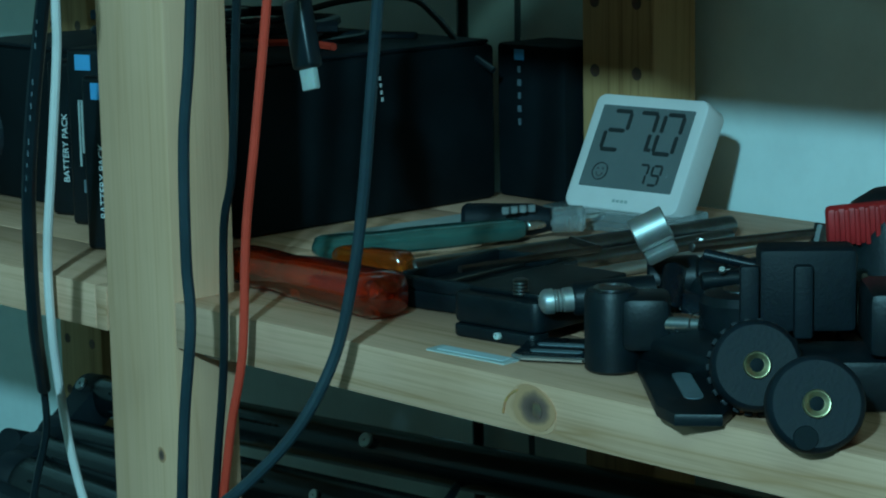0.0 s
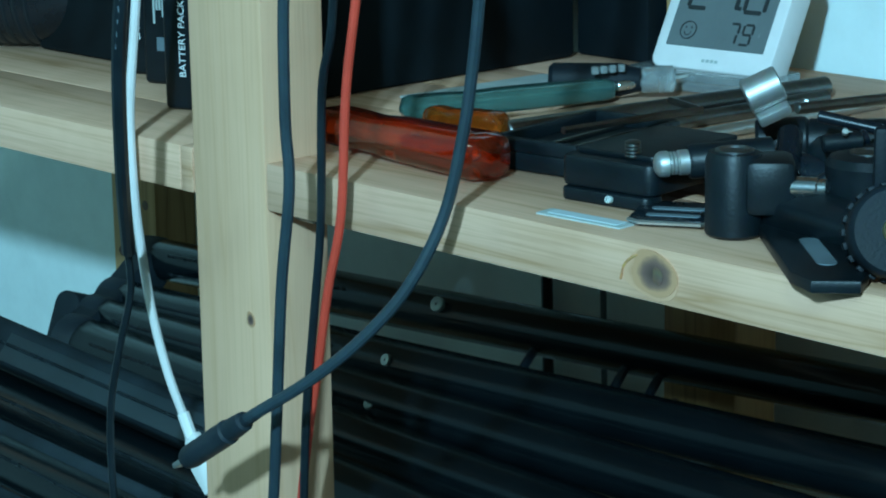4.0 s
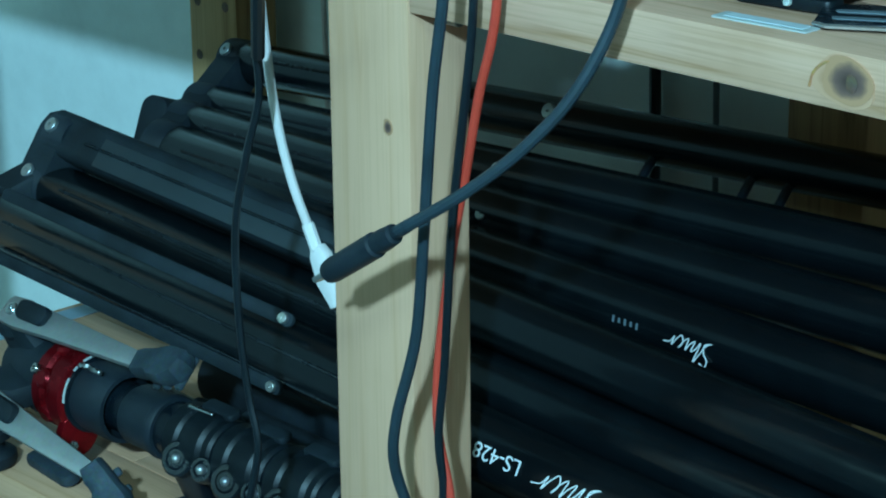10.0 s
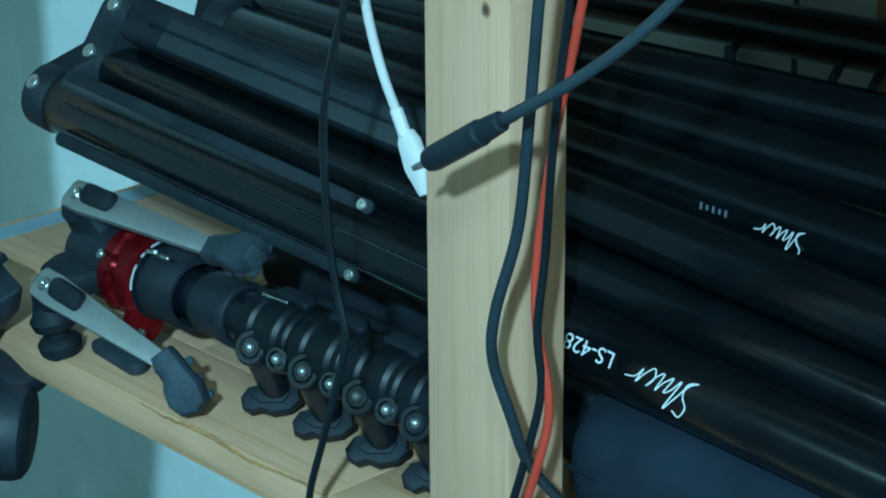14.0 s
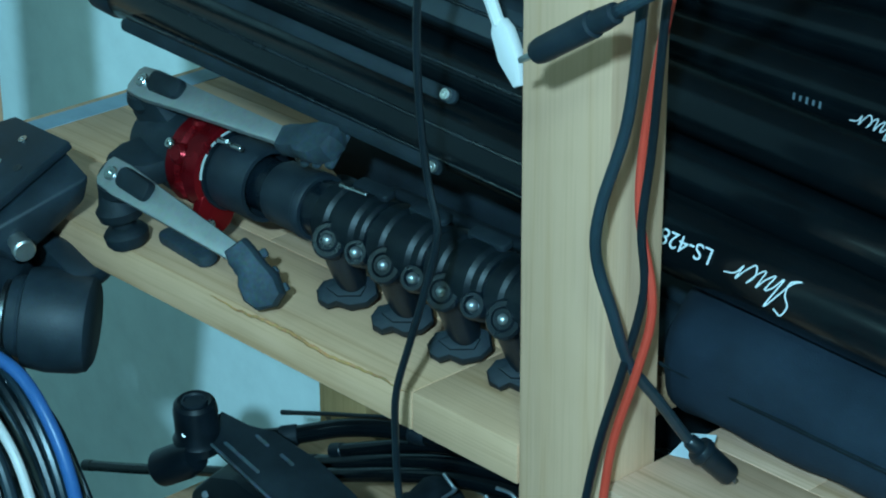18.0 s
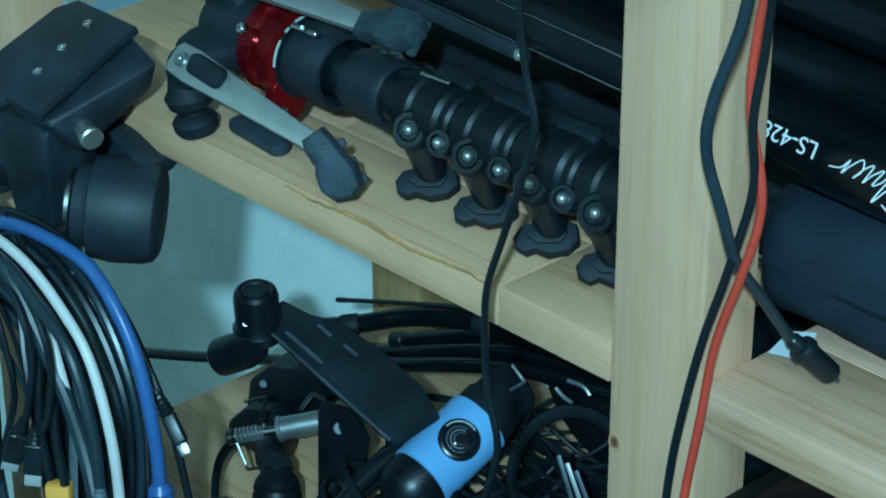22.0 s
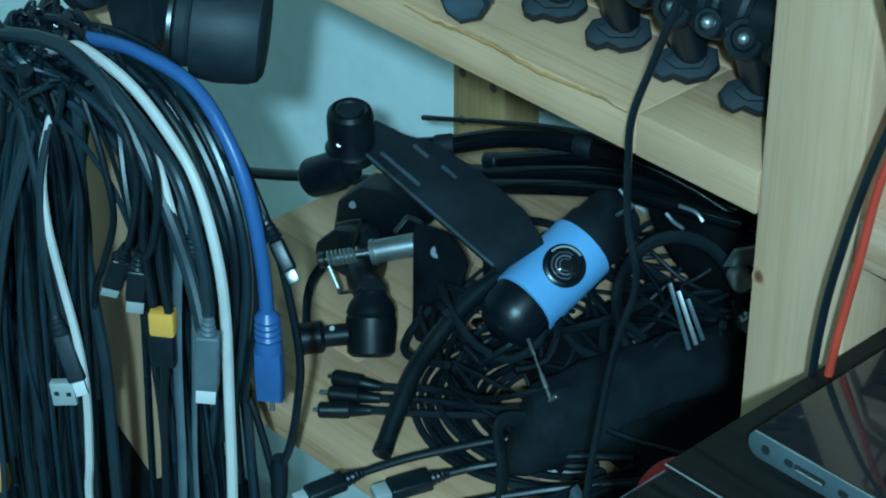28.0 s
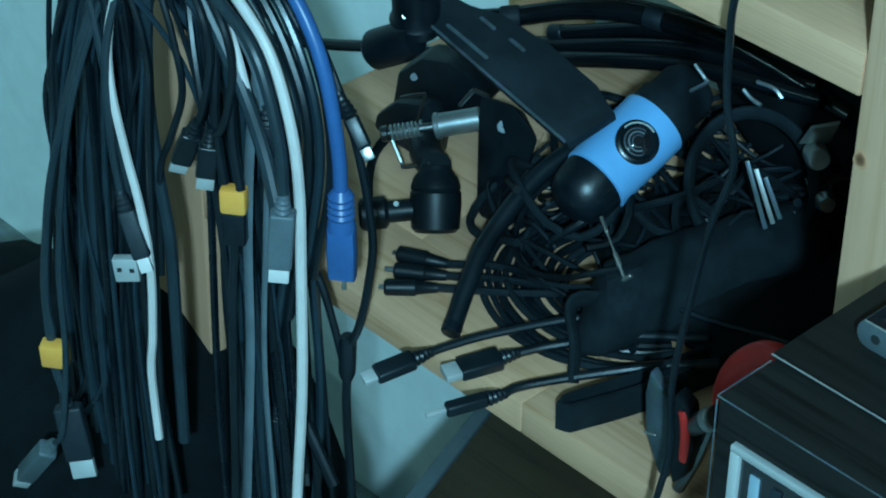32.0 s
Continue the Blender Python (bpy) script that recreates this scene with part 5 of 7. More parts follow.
rod(bm, (0.128, 0.154, Z_TOP + 0.014), (0.1280, 0.156, Z_TOP + 0.0185), 0.0020, 10)
part("long_bolt", bm, DARK_STEEL, q, "bright long bolt with nuts")
for k in range(5):
    bm = bmesh.new()
    rod(bm, (0.135 + 0.014 * k, 0.118 + 0.012 * k, Z_TOP + 0.009), (0.150 + 0.014 * k, 0.130 + 0.010 * k, Z_TOP + 0.010), 0.0085, 14)
    part("knuckle", bm, TOOL_BLACK, q)

random.seed(37)
for k in range(12):
    c = Vector((random.uniform(0.178, 0.262), random.uniform(0.070, 0.118), Z_TOP + random.uniform(0.014, 0.027)))
    d = Vector((random.uniform(-1, 1), random.uniform(-1, 1), random.uniform(-0.5, 0.5))).normalized()
    bm = bmesh.new()
    rod(bm, c - d * random.uniform(0.006, 0.013), c + d * random.uniform(0.006, 0.013), random.choice((0.0022, 0.0030, 0.0042)), 12)
    part("joint_pin", bm, BLACK_GLOSS if k % 3 else TOOL_BLACK, q)
    if k % 2:
        head_at(q, "small_screw", c + Vector((0.004, -0.004, 0.004)), (0.5, -0.6, 0.6), 0.0011, 0.0014, BRUSHED if k % 4 == 1 else DARK_STEEL, "small bright screw", 0.3)

m = frame_of((0.2330, 0.0245, Z_TOP + 0.0024), (0.755, -0.656, 0.0), (0.656, 0.755, 0.0))
bm = bmesh.new()
plate(bm, [(-0.046, -0.0085), (-0.042, -0.0110), (0.036, -0.0120), (0.048, -0.0080), (0.050, 0.0060), (0.040, 0.0105), (-0.044, 0.0095)], m, 0.0040, 0.0009)
sa = part("slotted_arm", bm, TOOL_BLACK, q)
bm = bmesh.new()
plate(bm, rounded(0.034, 0.0060, 0.0028), m @ Matrix.Translation((0.014, 0.0005, 0.0021)), 0.0005, 0)
part("slot", bm, GREY_CABLE, sa, "worn grey slot")

# phone clamp with two round joints
q = thing("clamp_head", (0.29, 0.03, Z_TOP), "charcoal clamp head with two round brass-threaded joints", "camera clamp")


def round_joint(c, r, toothed):
    n = Vector((0.66, -0.70, 0.28)).normalized()
    bm = bmesh.new()
    c = Vector(c)
    lathe(bm, c - n * 0.016, c, [(0, r * 0.9), (0.002, r), (0.0135, r), (0.0152, r * 0.95), (0.016, r * 0.88)], 44)
    disc = part("round_joint", bm, TOOL_NAVY, q)
    if toothed:
        for k in range(22):
            a = 2 * math.pi * k / 22
            mm = basis(c - n * 0.0125, c)
            bm = bmesh.new()
            box(bm, (0.0016, 0.0022, 0.0050), mm @ pose(0, 0, 0, 0, 0, math.degrees(a)) @ Matrix.Translation((r * 1.02, 0, 0)), 0.0003)
            part("tooth", bm, TOOL_NAVY, disc)
    bm = bmesh.new()
    lathe(bm, c - n * 0.004, c + n * 0.0013, [(0, 0.0041), (0.0049, 0.0041), (0.0053, 0.0038), (0.0052, 0.0033), (0.0046, 0.0026), (0.0043, 0.0008)], 24)
    ins = part("threaded_insert", bm, BRASS, disc, "brass threaded insert")
    bm = bmesh.new()
    lathe(bm, c + n * 0.0001, c + n * 0.0009, [(0, 0.0021), (0.0006, 0.0021), (0.0008, 0.0017)], 16)
    part("thread_hole", bm, BOX_BLACK, ins, "dark threaded hole")
    return disc, n


d1, n1 = round_joint((0.2790, 0.0065, 0.1805), 0.0136, True)
d2, n2 = round_joint((0.3110, -0.0060, 0.1765), 0.0140, False)
bm = bmesh.new()
c = Vector((0.3110, -0.0060, 0.1765)) + Vector((-0.0005, -0.0042, -0.0093)) + n2 * 0.0002
lathe(bm, c, c + n2 * 0.0006, [(0, 0.0036), (0.0006, 0.0034)], 20)
part("socket_hole", bm, BOX_BLACK, d2, "dark socket hole")
bm = bmesh.new()
box(bm, (0.030, 0.016, 0.026), frame_of((0.2640, 0.0480, 0.1960), (0.72, 0.69, 0), (-0.69, 0.72, 0)), 0.0020)
hb = part("jaw_block", bm, TOOL_NAVY, q)
for dx in (-0.0165, 0.0):
    bm = bmesh.new()
    box(bm, (0.0060, 0.0040, 0.0230), frame_of((0.2640 + dx * 0.72 + 0.005, 0.0480 + dx * 0.69 - 0.0075, 0.1930), (0.72, 0.69, 0), (-0.69, 0.72, 0)), 0.0012)
    part("rib", bm, TOOL_NAVY, hb)
bm = bmesh.new()
box(bm, (0.050, 0.030, 0.020), frame_of((0.3050, 0.0640, 0.1900), (0.72, 0.69, 0), (-0.69, 0.72, 0)), 0.003)
part("rear_block", bm, TOOL_BLACK, q)
bm = bmesh.new()
box(bm, (0.05, 0.03, 0.016), frame_of((0.285, 0.05, Z_TOP + 0.0082), (0.72, 0.69, 0), (-0.69, 0.72, 0)), 0.002)
part("base_block", bm, TOOL_BLACK, q)
head_at(q, "foot_screw", (0.2680, 0.0110, Z_TOP + 0.0030), (0.3, -0.8, 0.3), 0.0016, 0.0018, CARD, "pale nylon screw")
q = thing("ribbed_knob", (0.25, 0.105, Z_TOP), "black clamp with a red ribbed knob", "camera clamp")
bm = bmesh.new()
lathe(bm, (0.2500, 0.1130, Z_TOP + 0.0003), (0.2500, 0.1130, 0.2170), [(0, 0.016), (0.002, 0.0185), (0.040, 0.0190), (0.050, 0.0150), (0.0545, 0.008)], 28)
part("body", bm, TOOL_BLACK, q)
bm = bmesh.new()
m = frame_of((0.2515, 0.0970, 0.2085), (0.66, 0.72, 0.08), (0.05, -0.1, 0.99))
box(bm, (0.0290, 0.0130, 0.0060), m, 0.0016)
rk = part("red_grip", bm, RED_DULL, q, "red ribbed plastic grip")
for k in range(8):
    bm = bmesh.new()
    box(bm, (0.0016, 0.0125, 0.0020), m @ Matrix.Translation((-0.0115 + 0.0033 * k, 0, 0.0034)), 0.0005)
    part("rib", bm, RED_DULL, rk)

# ---- upper shelf, narrow side: batteries and a lens ----


def battery(cx, cy, h, label, blue):
    q = thing("battery_pack", (cx, cy, Z_TOP), label, "battery", "camera batteries")
    m = frame_of((cx, cy, Z_TOP + h / 2 + 0.0003), (0.93, 0.30, 0), (-0.30, 0.93, 0))
    bm = bmesh.new()
    box(bm, (0.020, 0.038, h), m, 0.0022, 3)
    b = part("case", bm, TOOL_BLACK, q)
    bm = bmesh.new()
    box(bm, (0.0006, 0.026, h * 0.78), m @ Matrix.Translation((0.0102, 0, 0.004)), 0)
    part("wrapper", bm, INK, b)
    f = m @ Matrix.Translation((0, -0.0193, 0))
    if blue:
        bm = bmesh.new()
        box(bm, (0.0085, 0.0005, 0.0070), f @ Matrix.Translation((0, 0, h / 2 - 0.006)), 0)
        part("blue_mark", bm, LABEL_BLUE, b, "pale blue printed mark")
    return b, f, m


b, f, m = battery(-0.1155, 0.064, 0.074, "black camera battery pack standing upright with white print", True)
face_m = frame_of(f.translation + Vector((0.0014, -0.0008, -0.007)), (0, 0, 1), (-0.93, -0.30, 0))
letters("battery_text", "BATTERY PACK", 0.0046, face_m, PRINT, b, "white vertical printed words")
for k in range(3):
    bm = bmesh.new()
    box(bm, (0.0006, 0.0004, 0.012 - 0.003 * k), f @ Matrix.Translation((0.0072 + 0.0011 * (k - 1), -0.0002, -0.016 + 0.004 * k)), 0)
    part("printed_bar", bm, PRINT, b)
b, f, m = battery(-0.1745, 0.0965, 0.080, "black camera battery pack standing upright with a grey label", True)
for k in range(6):
    bm = bmesh.new()
    box(bm, (0.0009, 0.0005, 0.030 - 0.006 * (k % 3)), f @ Matrix.Translation((-0.003 + 0.0016 * k, 0, 0.002 + 0.003 * (k % 2))), 0)
    part("printed_bar", bm, CARD, b, "grey printed lines")
bm = bmesh.new()
box(bm, (0.0060, 0.0005, 0.0060), f @ Matrix.Translation((0.001, 0, -0.022)), 0)
part("printed_mark", bm, GREY_CABLE, b, "grey printed mark")
b, f, m = battery(-0.205, 0.106, 0.072, "black camera battery pack standing at the back", False)
face_m = frame_of(f.translation + Vector((0.0012, -0.0008, -0.004)), (0, 0, 1), (-0.93, -0.30, 0))
letters("battery_text", "BATTERY PACK", 0.0046, face_m, PRINT, b, "white vertical printed words")
q = thing("camera_lens", (-0.30, 0.10, Z_TOP), "black camera lens lying on its side", "lens")
bm = bmesh.new()
a, b = Vector((-0.362, 0.075, Z_TOP + 0.031)), Vector((-0.279, 0.128, Z_TOP + 0.031))
lathe(bm, a, b, [(0, 0.026), (0.002, 0.0300), (0.030, 0.0300), (0.031, 0.0285), (0.036, 0.0285), (0.037, 0.0300), (0.075, 0.0300), (0.085, 0.0285), (0.0965, 0.027), (0.0985, 0.025)], 40)
lb = part("barrel", bm, BLACK_GLOSS, q)
bm = bmesh.new()
for k in range(5):
    u = (b - a).normalized()
    lathe(bm, a + u * (0.042 + 0.006 * k), a + u * (0.045 + 0.006 * k), [(0, 0.0300), (0.0008, 0.0307), (0.0022, 0.0307), (0.003, 0.0300)], 40)
part("grip_ring", bm, RUBBER, lb)


# ---- clamp hanging at the end of the middle shelf ----
q = thing("desk_clamp", (-0.345, -0.02, -0.13), "black metal clamp biting the shelf edge", "clamp")


def hull(points, bevel):
    """A chamfered solid spanned by a few corners."""
    bm = bmesh.new()
    r = bmesh.ops.convex_hull(bm, input=[bm.verts.new(p) for p in points])
    loose = [v for v in bm.verts if not v.link_faces]
    bmesh.ops.delete(bm, geom=loose, context="VERTS")
    bmesh.ops.dissolve_limit(bm, angle_limit=radians(4), verts=bm.verts, edges=bm.edges)
    bmesh.ops.bevel(bm, geom=list(bm.edges), offset=bevel, segments=2, affect="EDGES", profile=0.5)
    return bm


m = frame_of((-0.3590, -0.0270, -0.0968), (-1, 0, 0), (0.10, -0.915, -0.395))
bm = bmesh.new()
plate(bm, [(-0.0210, -0.0310), (0.0225, -0.0310), (0.0300, -0.0220), (0.0330, 0.030), (0.0330, 0.0400), (0.0060, 0.0400), (0.0010, 0.0315), (-0.0230, 0.0315)], m, 0.0050, 0.0010)
tp = part("top_plate", bm, CLAMP_GREY, q)
up = m.to_3x3() @ Vector((0, 0, 1))
if up.z < 0:
    up = -up
for x, y in ((0.0030, -0.021), (0.0015, -0.004), (-0.0005, 0.0125), (-0.012, -0.006)):
    at = m @ Vector((x, y, 0)) + up * 0.0024
    if x < -0.01:
        head_at(tp, "hole", at, up, 0.0024, 0.0006, INK, "dark screw hole", 0.4)
    else:
        head_at(tp, "screw", at, up, 0.0023, 0.0010, STEEL, "steel screw", 0.4)
bm = hull([(-0.383, 0.0015, -0.0885), (-0.343, 0.0015, -0.0885), (-0.3215, -0.0005, -0.0950), (-0.3265, -0.0005, -0.1075), (-0.3330, -0.0530, -0.1130), (-0.386, -0.0530, -0.1130), (-0.345, 0.0010, -0.1228), (-0.385, 0.0010, -0.1228), (-0.336, -0.034, -0.1330), (-0.386, -0.040, -0.1330)], 0.0016)
part("jaw_body", bm, CLAMP_GREY, q)
bm = hull([(-0.390, -0.048, -0.118), (-0.345, -0.048, -0.122), (-0.390, -0.012, -0.122), (-0.352, -0.010, -0.128), (-0.352, -0.042, -0.176), (-0.378, -0.042, -0.196), (-0.390, -0.040, -0.168), (-0.360, -0.012, -0.170), (-0.395, -0.012, -0.168)], 0.0022)
part("arm_body", bm, CLAMP_GREY, q)
bm = bmesh.new()
a = Vector((-0.3345, -0.0345, -0.1195))
lathe(bm, a, a + Vector((0.013, -0.0035, -0.0015)), [(0, 0.0046), (0.009, 0.0046), (0.0095, 0.0054), (0.0128, 0.0054), (0.0135, 0.0045)], 18)
part("lock_pin", bm, BRUSHED, q, "bright round lock pin")
n = Vector((0.70, 0.66, -0.10)).normalized()
c = Vector((-0.3340, -0.0230, -0.1640))
bm = bmesh.new()
lathe(bm, c - n * 0.0165, c + n * 0.024, [(0, 0.0150), (0.0015, 0.0185), (0.006, 0.0196), (0.0075, 0.0188), (0.009, 0.0235), (0.020, 0.0250), (0.034, 0.0240), (0.0385, 0.0225), (0.0405, 0.0195)], 44)
dk = part("round_knob", bm, CLAMP_GREY, q)
bm = bmesh.new()
lathe(bm, c - n * 0.0195, c - n * 0.0160, [(0, 0.0150), (0.0008, 0.0165), (0.0027, 0.0165), (0.0035, 0.0150)], 36)
part("steel_washer", bm, DARK_STEEL, dk, "worn steel washer")
bm = hull([(-0.362, -0.014, -0.128), (-0.318, -0.014, -0.1425), (-0.322, 0.016, -0.1425), (-0.360, 0.020, -0.1425), (-0.326, -0.010, -0.158), (-0.360, -0.012, -0.158), (-0.334, 0.014, -0.156)], 0.0020)
part("lower_jaw", bm, CLAMP_GREY, q)
bm = bmesh.new()
a, b = Vector((-0.431, -0.0270, -0.1780)), Vector((-0.372, -0.024, -0.1450))
u = (b - a).normalized()
lathe(bm, a, b, [(0, 0.010), (0.002, 0.0125), (0.012, 0.0128), (0.014, 0.0095), (0.022, 0.009), (0.024, 0.0112), (0.036, 0.0112), (0.038, 0.0080), ((b - a).length, 0.0080)], 22)
part("tension_knob", bm, CHARCOAL, q, "charcoal tension knob")
bm = bmesh.new()
for k in range(3):
    d = Vector((-0.372 + 0.012 * k, -0.040 + 0.002 * k, -0.2060 - 0.0055 * k))
    rod(bm, d, d + Vector((0.010, 0.001, -0.003)), 0.0050, 14)
part("threaded_coupling", bm, BRUSHED, q, "bright ringed coupling")

# ---- hook and hank of cables at the outer post ----
hook = thing("wall_hook", (-0.47, -0.02, -0.17), "black metal hook screwed to the post", "hook")
bm = bmesh.new()
sweep(bm, smooth_line([(-0.460, -0.002, -0.176), (-0.455, -0.014, -0.182), (-0.435, -0.045, -0.187), (-0.405, -0.072, -0.189), (-0.375, -0.095, -0.182), (-0.365, -0.102, -0.170)]), 0.0036, 10)
part("hook_bar", bm, BLACK, hook)
bm = bmesh.new()
span(bm, -0.474, -0.446, -0.0035, -0.001, -0.192, -0.150, 0.0006)
part("hook_plate", bm, BLACK, hook)

hank = thing("cable_hank", (-0.36, -0.075, -0.4), "thick hank of mixed data cables looped over a hook", "cable bundle")


def end_plug(parent, at, way, size, material, tip, tip_size, label="", tip_material=None):
    """A moulded connector with strain relief, ribs and a metal tip."""
    a, d = Vector(at), Vector(way).normalized()
    side = Vector((0.7, 0.7, 0)) - d * d.dot(Vector((0.7, 0.7, 0)))
    m = frame_of(a + d * size[0] / 2, d, side)
    bm = bmesh.new()
    box(bm, size, m, 0.0014, 3)
    body = part("connector", bm, material, parent, label)
    bm = bmesh.new()
    L = 0.010
    lathe(bm, a - d * L, a + d * 0.001, [(s * L / 8, (0.0021 + 0.0002 * s) * (1.12 if s % 2 else 0.94)) for s in range(9)], 10)
    part("strain_relief", bm, material, body)
    bm = bmesh.new()
    box(bm, tip_size, m @ Matrix.Translation((size[0] / 2 + tip_size[0] / 2 - 0.0005, 0, 0)), 0.0004)
    part("metal_tip", bm, tip_material or tip, body, "bright metal tip")
    return body


blue = cord("blue_cable", [(-0.440, -0.050, -0.215), (-0.425, -0.052, -0.192), (-0.396, -0.055, -0.1815), (-0.368, -0.055, -0.174), (-0.344, -0.055, -0.1705), (-0.309, -0.055, -0.172), (-0.287, -0.055, -0.188), (-0.273, -0.055, -0.212), (-0.2655, -0.055, -0.245), (-0.264, -0.055, -0.268)], 0.0033, BLUE_CABLE, hank, "bright blue thick cable", n=12)
bm = bmesh.new()
lathe(bm, (-0.2640, -0.055, -0.266), (-0.2640, -0.055, -0.287), [(0, 0.0036)] + [(0.002 + 0.0016 * k, (0.0058 if k % 2 else 0.0049) + 0.00006 * k) for k in range(9)] + [(0.0175, 0.0062), (0.021, 0.0064)], 18)
sr = part("strain_relief", bm, BLUE_CABLE, blue, "ribbed blue strain relief")
bm = bmesh.new()
plate(bm, [(-0.0062, 0), (0.0062, 0), (0.0066, -0.012), (0.0060, -0.0270), (-0.0060, -0.0270), (-0.0066, -0.012)], frame_of((-0.2640, -0.055, -0.2860), (0.8, 0.6, 0), (0, 0, 1)), 0.0090, 0.0024)
bp = part("connector", bm, BLUE_CABLE, blue, "blue moulded plug")
bm = bmesh.new()
rod(bm, (-0.2630, -0.0550, -0.3120), (-0.2630, -0.0550, -0.3190), 0.0011, 8)
part("metal_tip", bm, STEEL, bp, "bright metal tip")
white = cord("white_cable", [(-0.400, -0.074, -0.185), (-0.375, -0.075, -0.172), (-0.358, -0.075, -0.1665), (-0.326, -0.075, -0.171), (-0.300, -0.075, -0.185), (-0.2825, -0.075, -0.202), (-0.2715, -0.075, -0.231), (-0.2675, -0.075, -0.261), (-0.268, -0.075, -0.304), (-0.270, -0.075, -0.37), (-0.277, -0.075, -0.45), (-0.285, -0.07, -0.53)], 0.0025, WHITE_CABLE, hank, "white cable", n=10)
cord("grey_cable", [(-0.435, -0.080, -0.20), (-0.415, -0.083, -0.180), (-0.396, -0.085, -0.1705), (-0.370, -0.085, -0.1635), (-0.348, -0.085, -0.1635), (-0.325, -0.085, -0.173), (-0.307, -0.085, -0.193), (-0.290, -0.085, -0.216), (-0.278, -0.085, -0.240), (-0.2665, -0.088, -0.262)], 0.0034, SLATE_CABLE, hank, "grey thick cable", n=10)
g2 = cord("grey_cable", [(-0.39, -0.078, -0.175), (-0.368, -0.08, -0.1655), (-0.332, -0.08, -0.174), (-0.305, -0.08, -0.186), (-0.288, -0.08, -0.203), (-0.281, -0.08, -0.226)], 0.0026, GREY_CABLE, hank, "pale grey cable", n=10)
end_plug(g2, (-0.2805, -0.08, -0.230), (0.05, 0, -1), (0.016, 0.0062, 0.0050), CHARCOAL, STEEL, (0.006, 0.0042, 0.0022), "dark slim plug")
w2 = cord("white_cable", [(-0.345, -0.076, -0.174), (-0.320, -0.080, -0.178), (-0.300, -0.083, -0.192), (-0.289, -0.084, -0.215), (-0.2825, -0.084, -0.236)], 0.0019, WHITE_CABLE, hank, "white cable", n=8)
hd = cord("display_cable", [(-0.345, -0.080, -0.170), (-0.322, -0.084, -0.171), (-0.300, -0.087, -0.178), (-0.280, -0.089, -0.186), (-0.2690, -0.090, -0.20), (-0.2610, -0.09, -0.226), (-0.2595, -0.09, -0.250)], 0.0027, SLATE_CABLE, hank, "", n=10)
end_plug(hd, (-0.2605, -0.090, -0.2600), (-0.12, 0, -1), (0.030, 0.0108, 0.0075), GREY_CABLE, WHITE_PL, (0.0085, 0.0088, 0.0042), "grey flat display plug")
for x, y in ((-0.3020, -0.088), (-0.2935, -0.086)):
    cord("power_lead", [(-0.345, -0.080, -0.180), (x - 0.012, y + 0.006, -0.195), (x - 0.004, y, -0.240), (x, y, -0.267)], 0.0022, RUBBER, hank, n=8)
bm = bmesh.new()
box(bm, (0.0118, 0.0080, 0.0125), frame_of((-0.2985, -0.086, -0.2745), (0.8, 0.6, 0), (-0.6, 0.8, 0)), 0.0016)
yp = part("power_connector", bm, YELLOW, hank, "yellow power connector")
bm = bmesh.new()
box(bm, (0.0108, 0.0074, 0.0170), frame_of((-0.2990, -0.086, -0.2890), (0.8, 0.6, 0), (-0.6, 0.8, 0)), 0.0012)
part("power_connector_half", bm, BLACK, hank, "black power connector half")
cord("power_lead", [(-0.2995, -0.086, -0.296), (-0.303, -0.086, -0.33), (-0.308, -0.085, -0.40), (-0.314, -0.084, -0.50)], 0.0020, RUBBER, hank, n=8)
for dx, wy, sz in ((0.0, (-0.45, 0, -0.89), 0.021), (0.0145, (-0.20, 0, -0.98), 0.018)):
    c = cord("micro_lead", [(-0.350 + dx, -0.080, -0.172), (-0.328 + dx, -0.086, -0.174), (-0.309 + dx, -0.090, -0.185), (-0.3045 + dx, -0.090, -0.205), (-0.312 + dx, -0.090, -0.234), (-0.3185 + dx * 0.8, -0.090, -0.2450)], 0.0019, RUBBER, hank, n=8)
    end_plug(c, (-0.3195 + dx * 0.8, -0.0905, -0.2490), wy, (sz, 0.0092, 0.0068), RUBBER, SATIN, (0.0080, 0.0078, 0.0030), "black small plug", SATIN)
c = cord("data_lead", [(-0.345, -0.050, -0.180), (-0.312, -0.046, -0.196), (-0.2842, -0.045, -0.2213), (-0.2716, -0.045, -0.2327)], 0.0021, RUBBER, hank, n=8)
end_plug(c, (-0.2690, -0.045, -0.2360), (0.62, 0, -0.76), (0.015, 0.0070, 0.0055), RUBBER, STEEL, (0.006, 0.0050, 0.0025), "black small plug", STEEL)
c = cord("data_lead", [(-0.405, -0.083, -0.20), (-0.392, -0.084, -0.25), (-0.381, -0.085, -0.30), (-0.378, -0.085, -0.335)], 0.0021, SLATE_CABLE, hank, n=8)
bm = bmesh.new()
box(bm, (0.0120, 0.0050, 0.0130), frame_of((-0.3835, -0.0865, -0.3570), (0.75, 0.65, 0.1), (-0.65, 0.75, 0)), 0.0006)
up_ = part("usb_shell", bm, SATIN, c, "bright metal plug shell")
for dx in (-0.0030, 0.0030):
    bm = bmesh.new()
    box(bm, (0.0022, 0.0004, 0.0022), frame_of((-0.3835 + dx * 0.75 + 0.0017, -0.0865 + dx * 0.65 - 0.0020, -0.3565), (0.75, 0.65, 0.1), (-0.65, 0.75, 0)), 0)
    part("shell_window", bm, INK, up_)
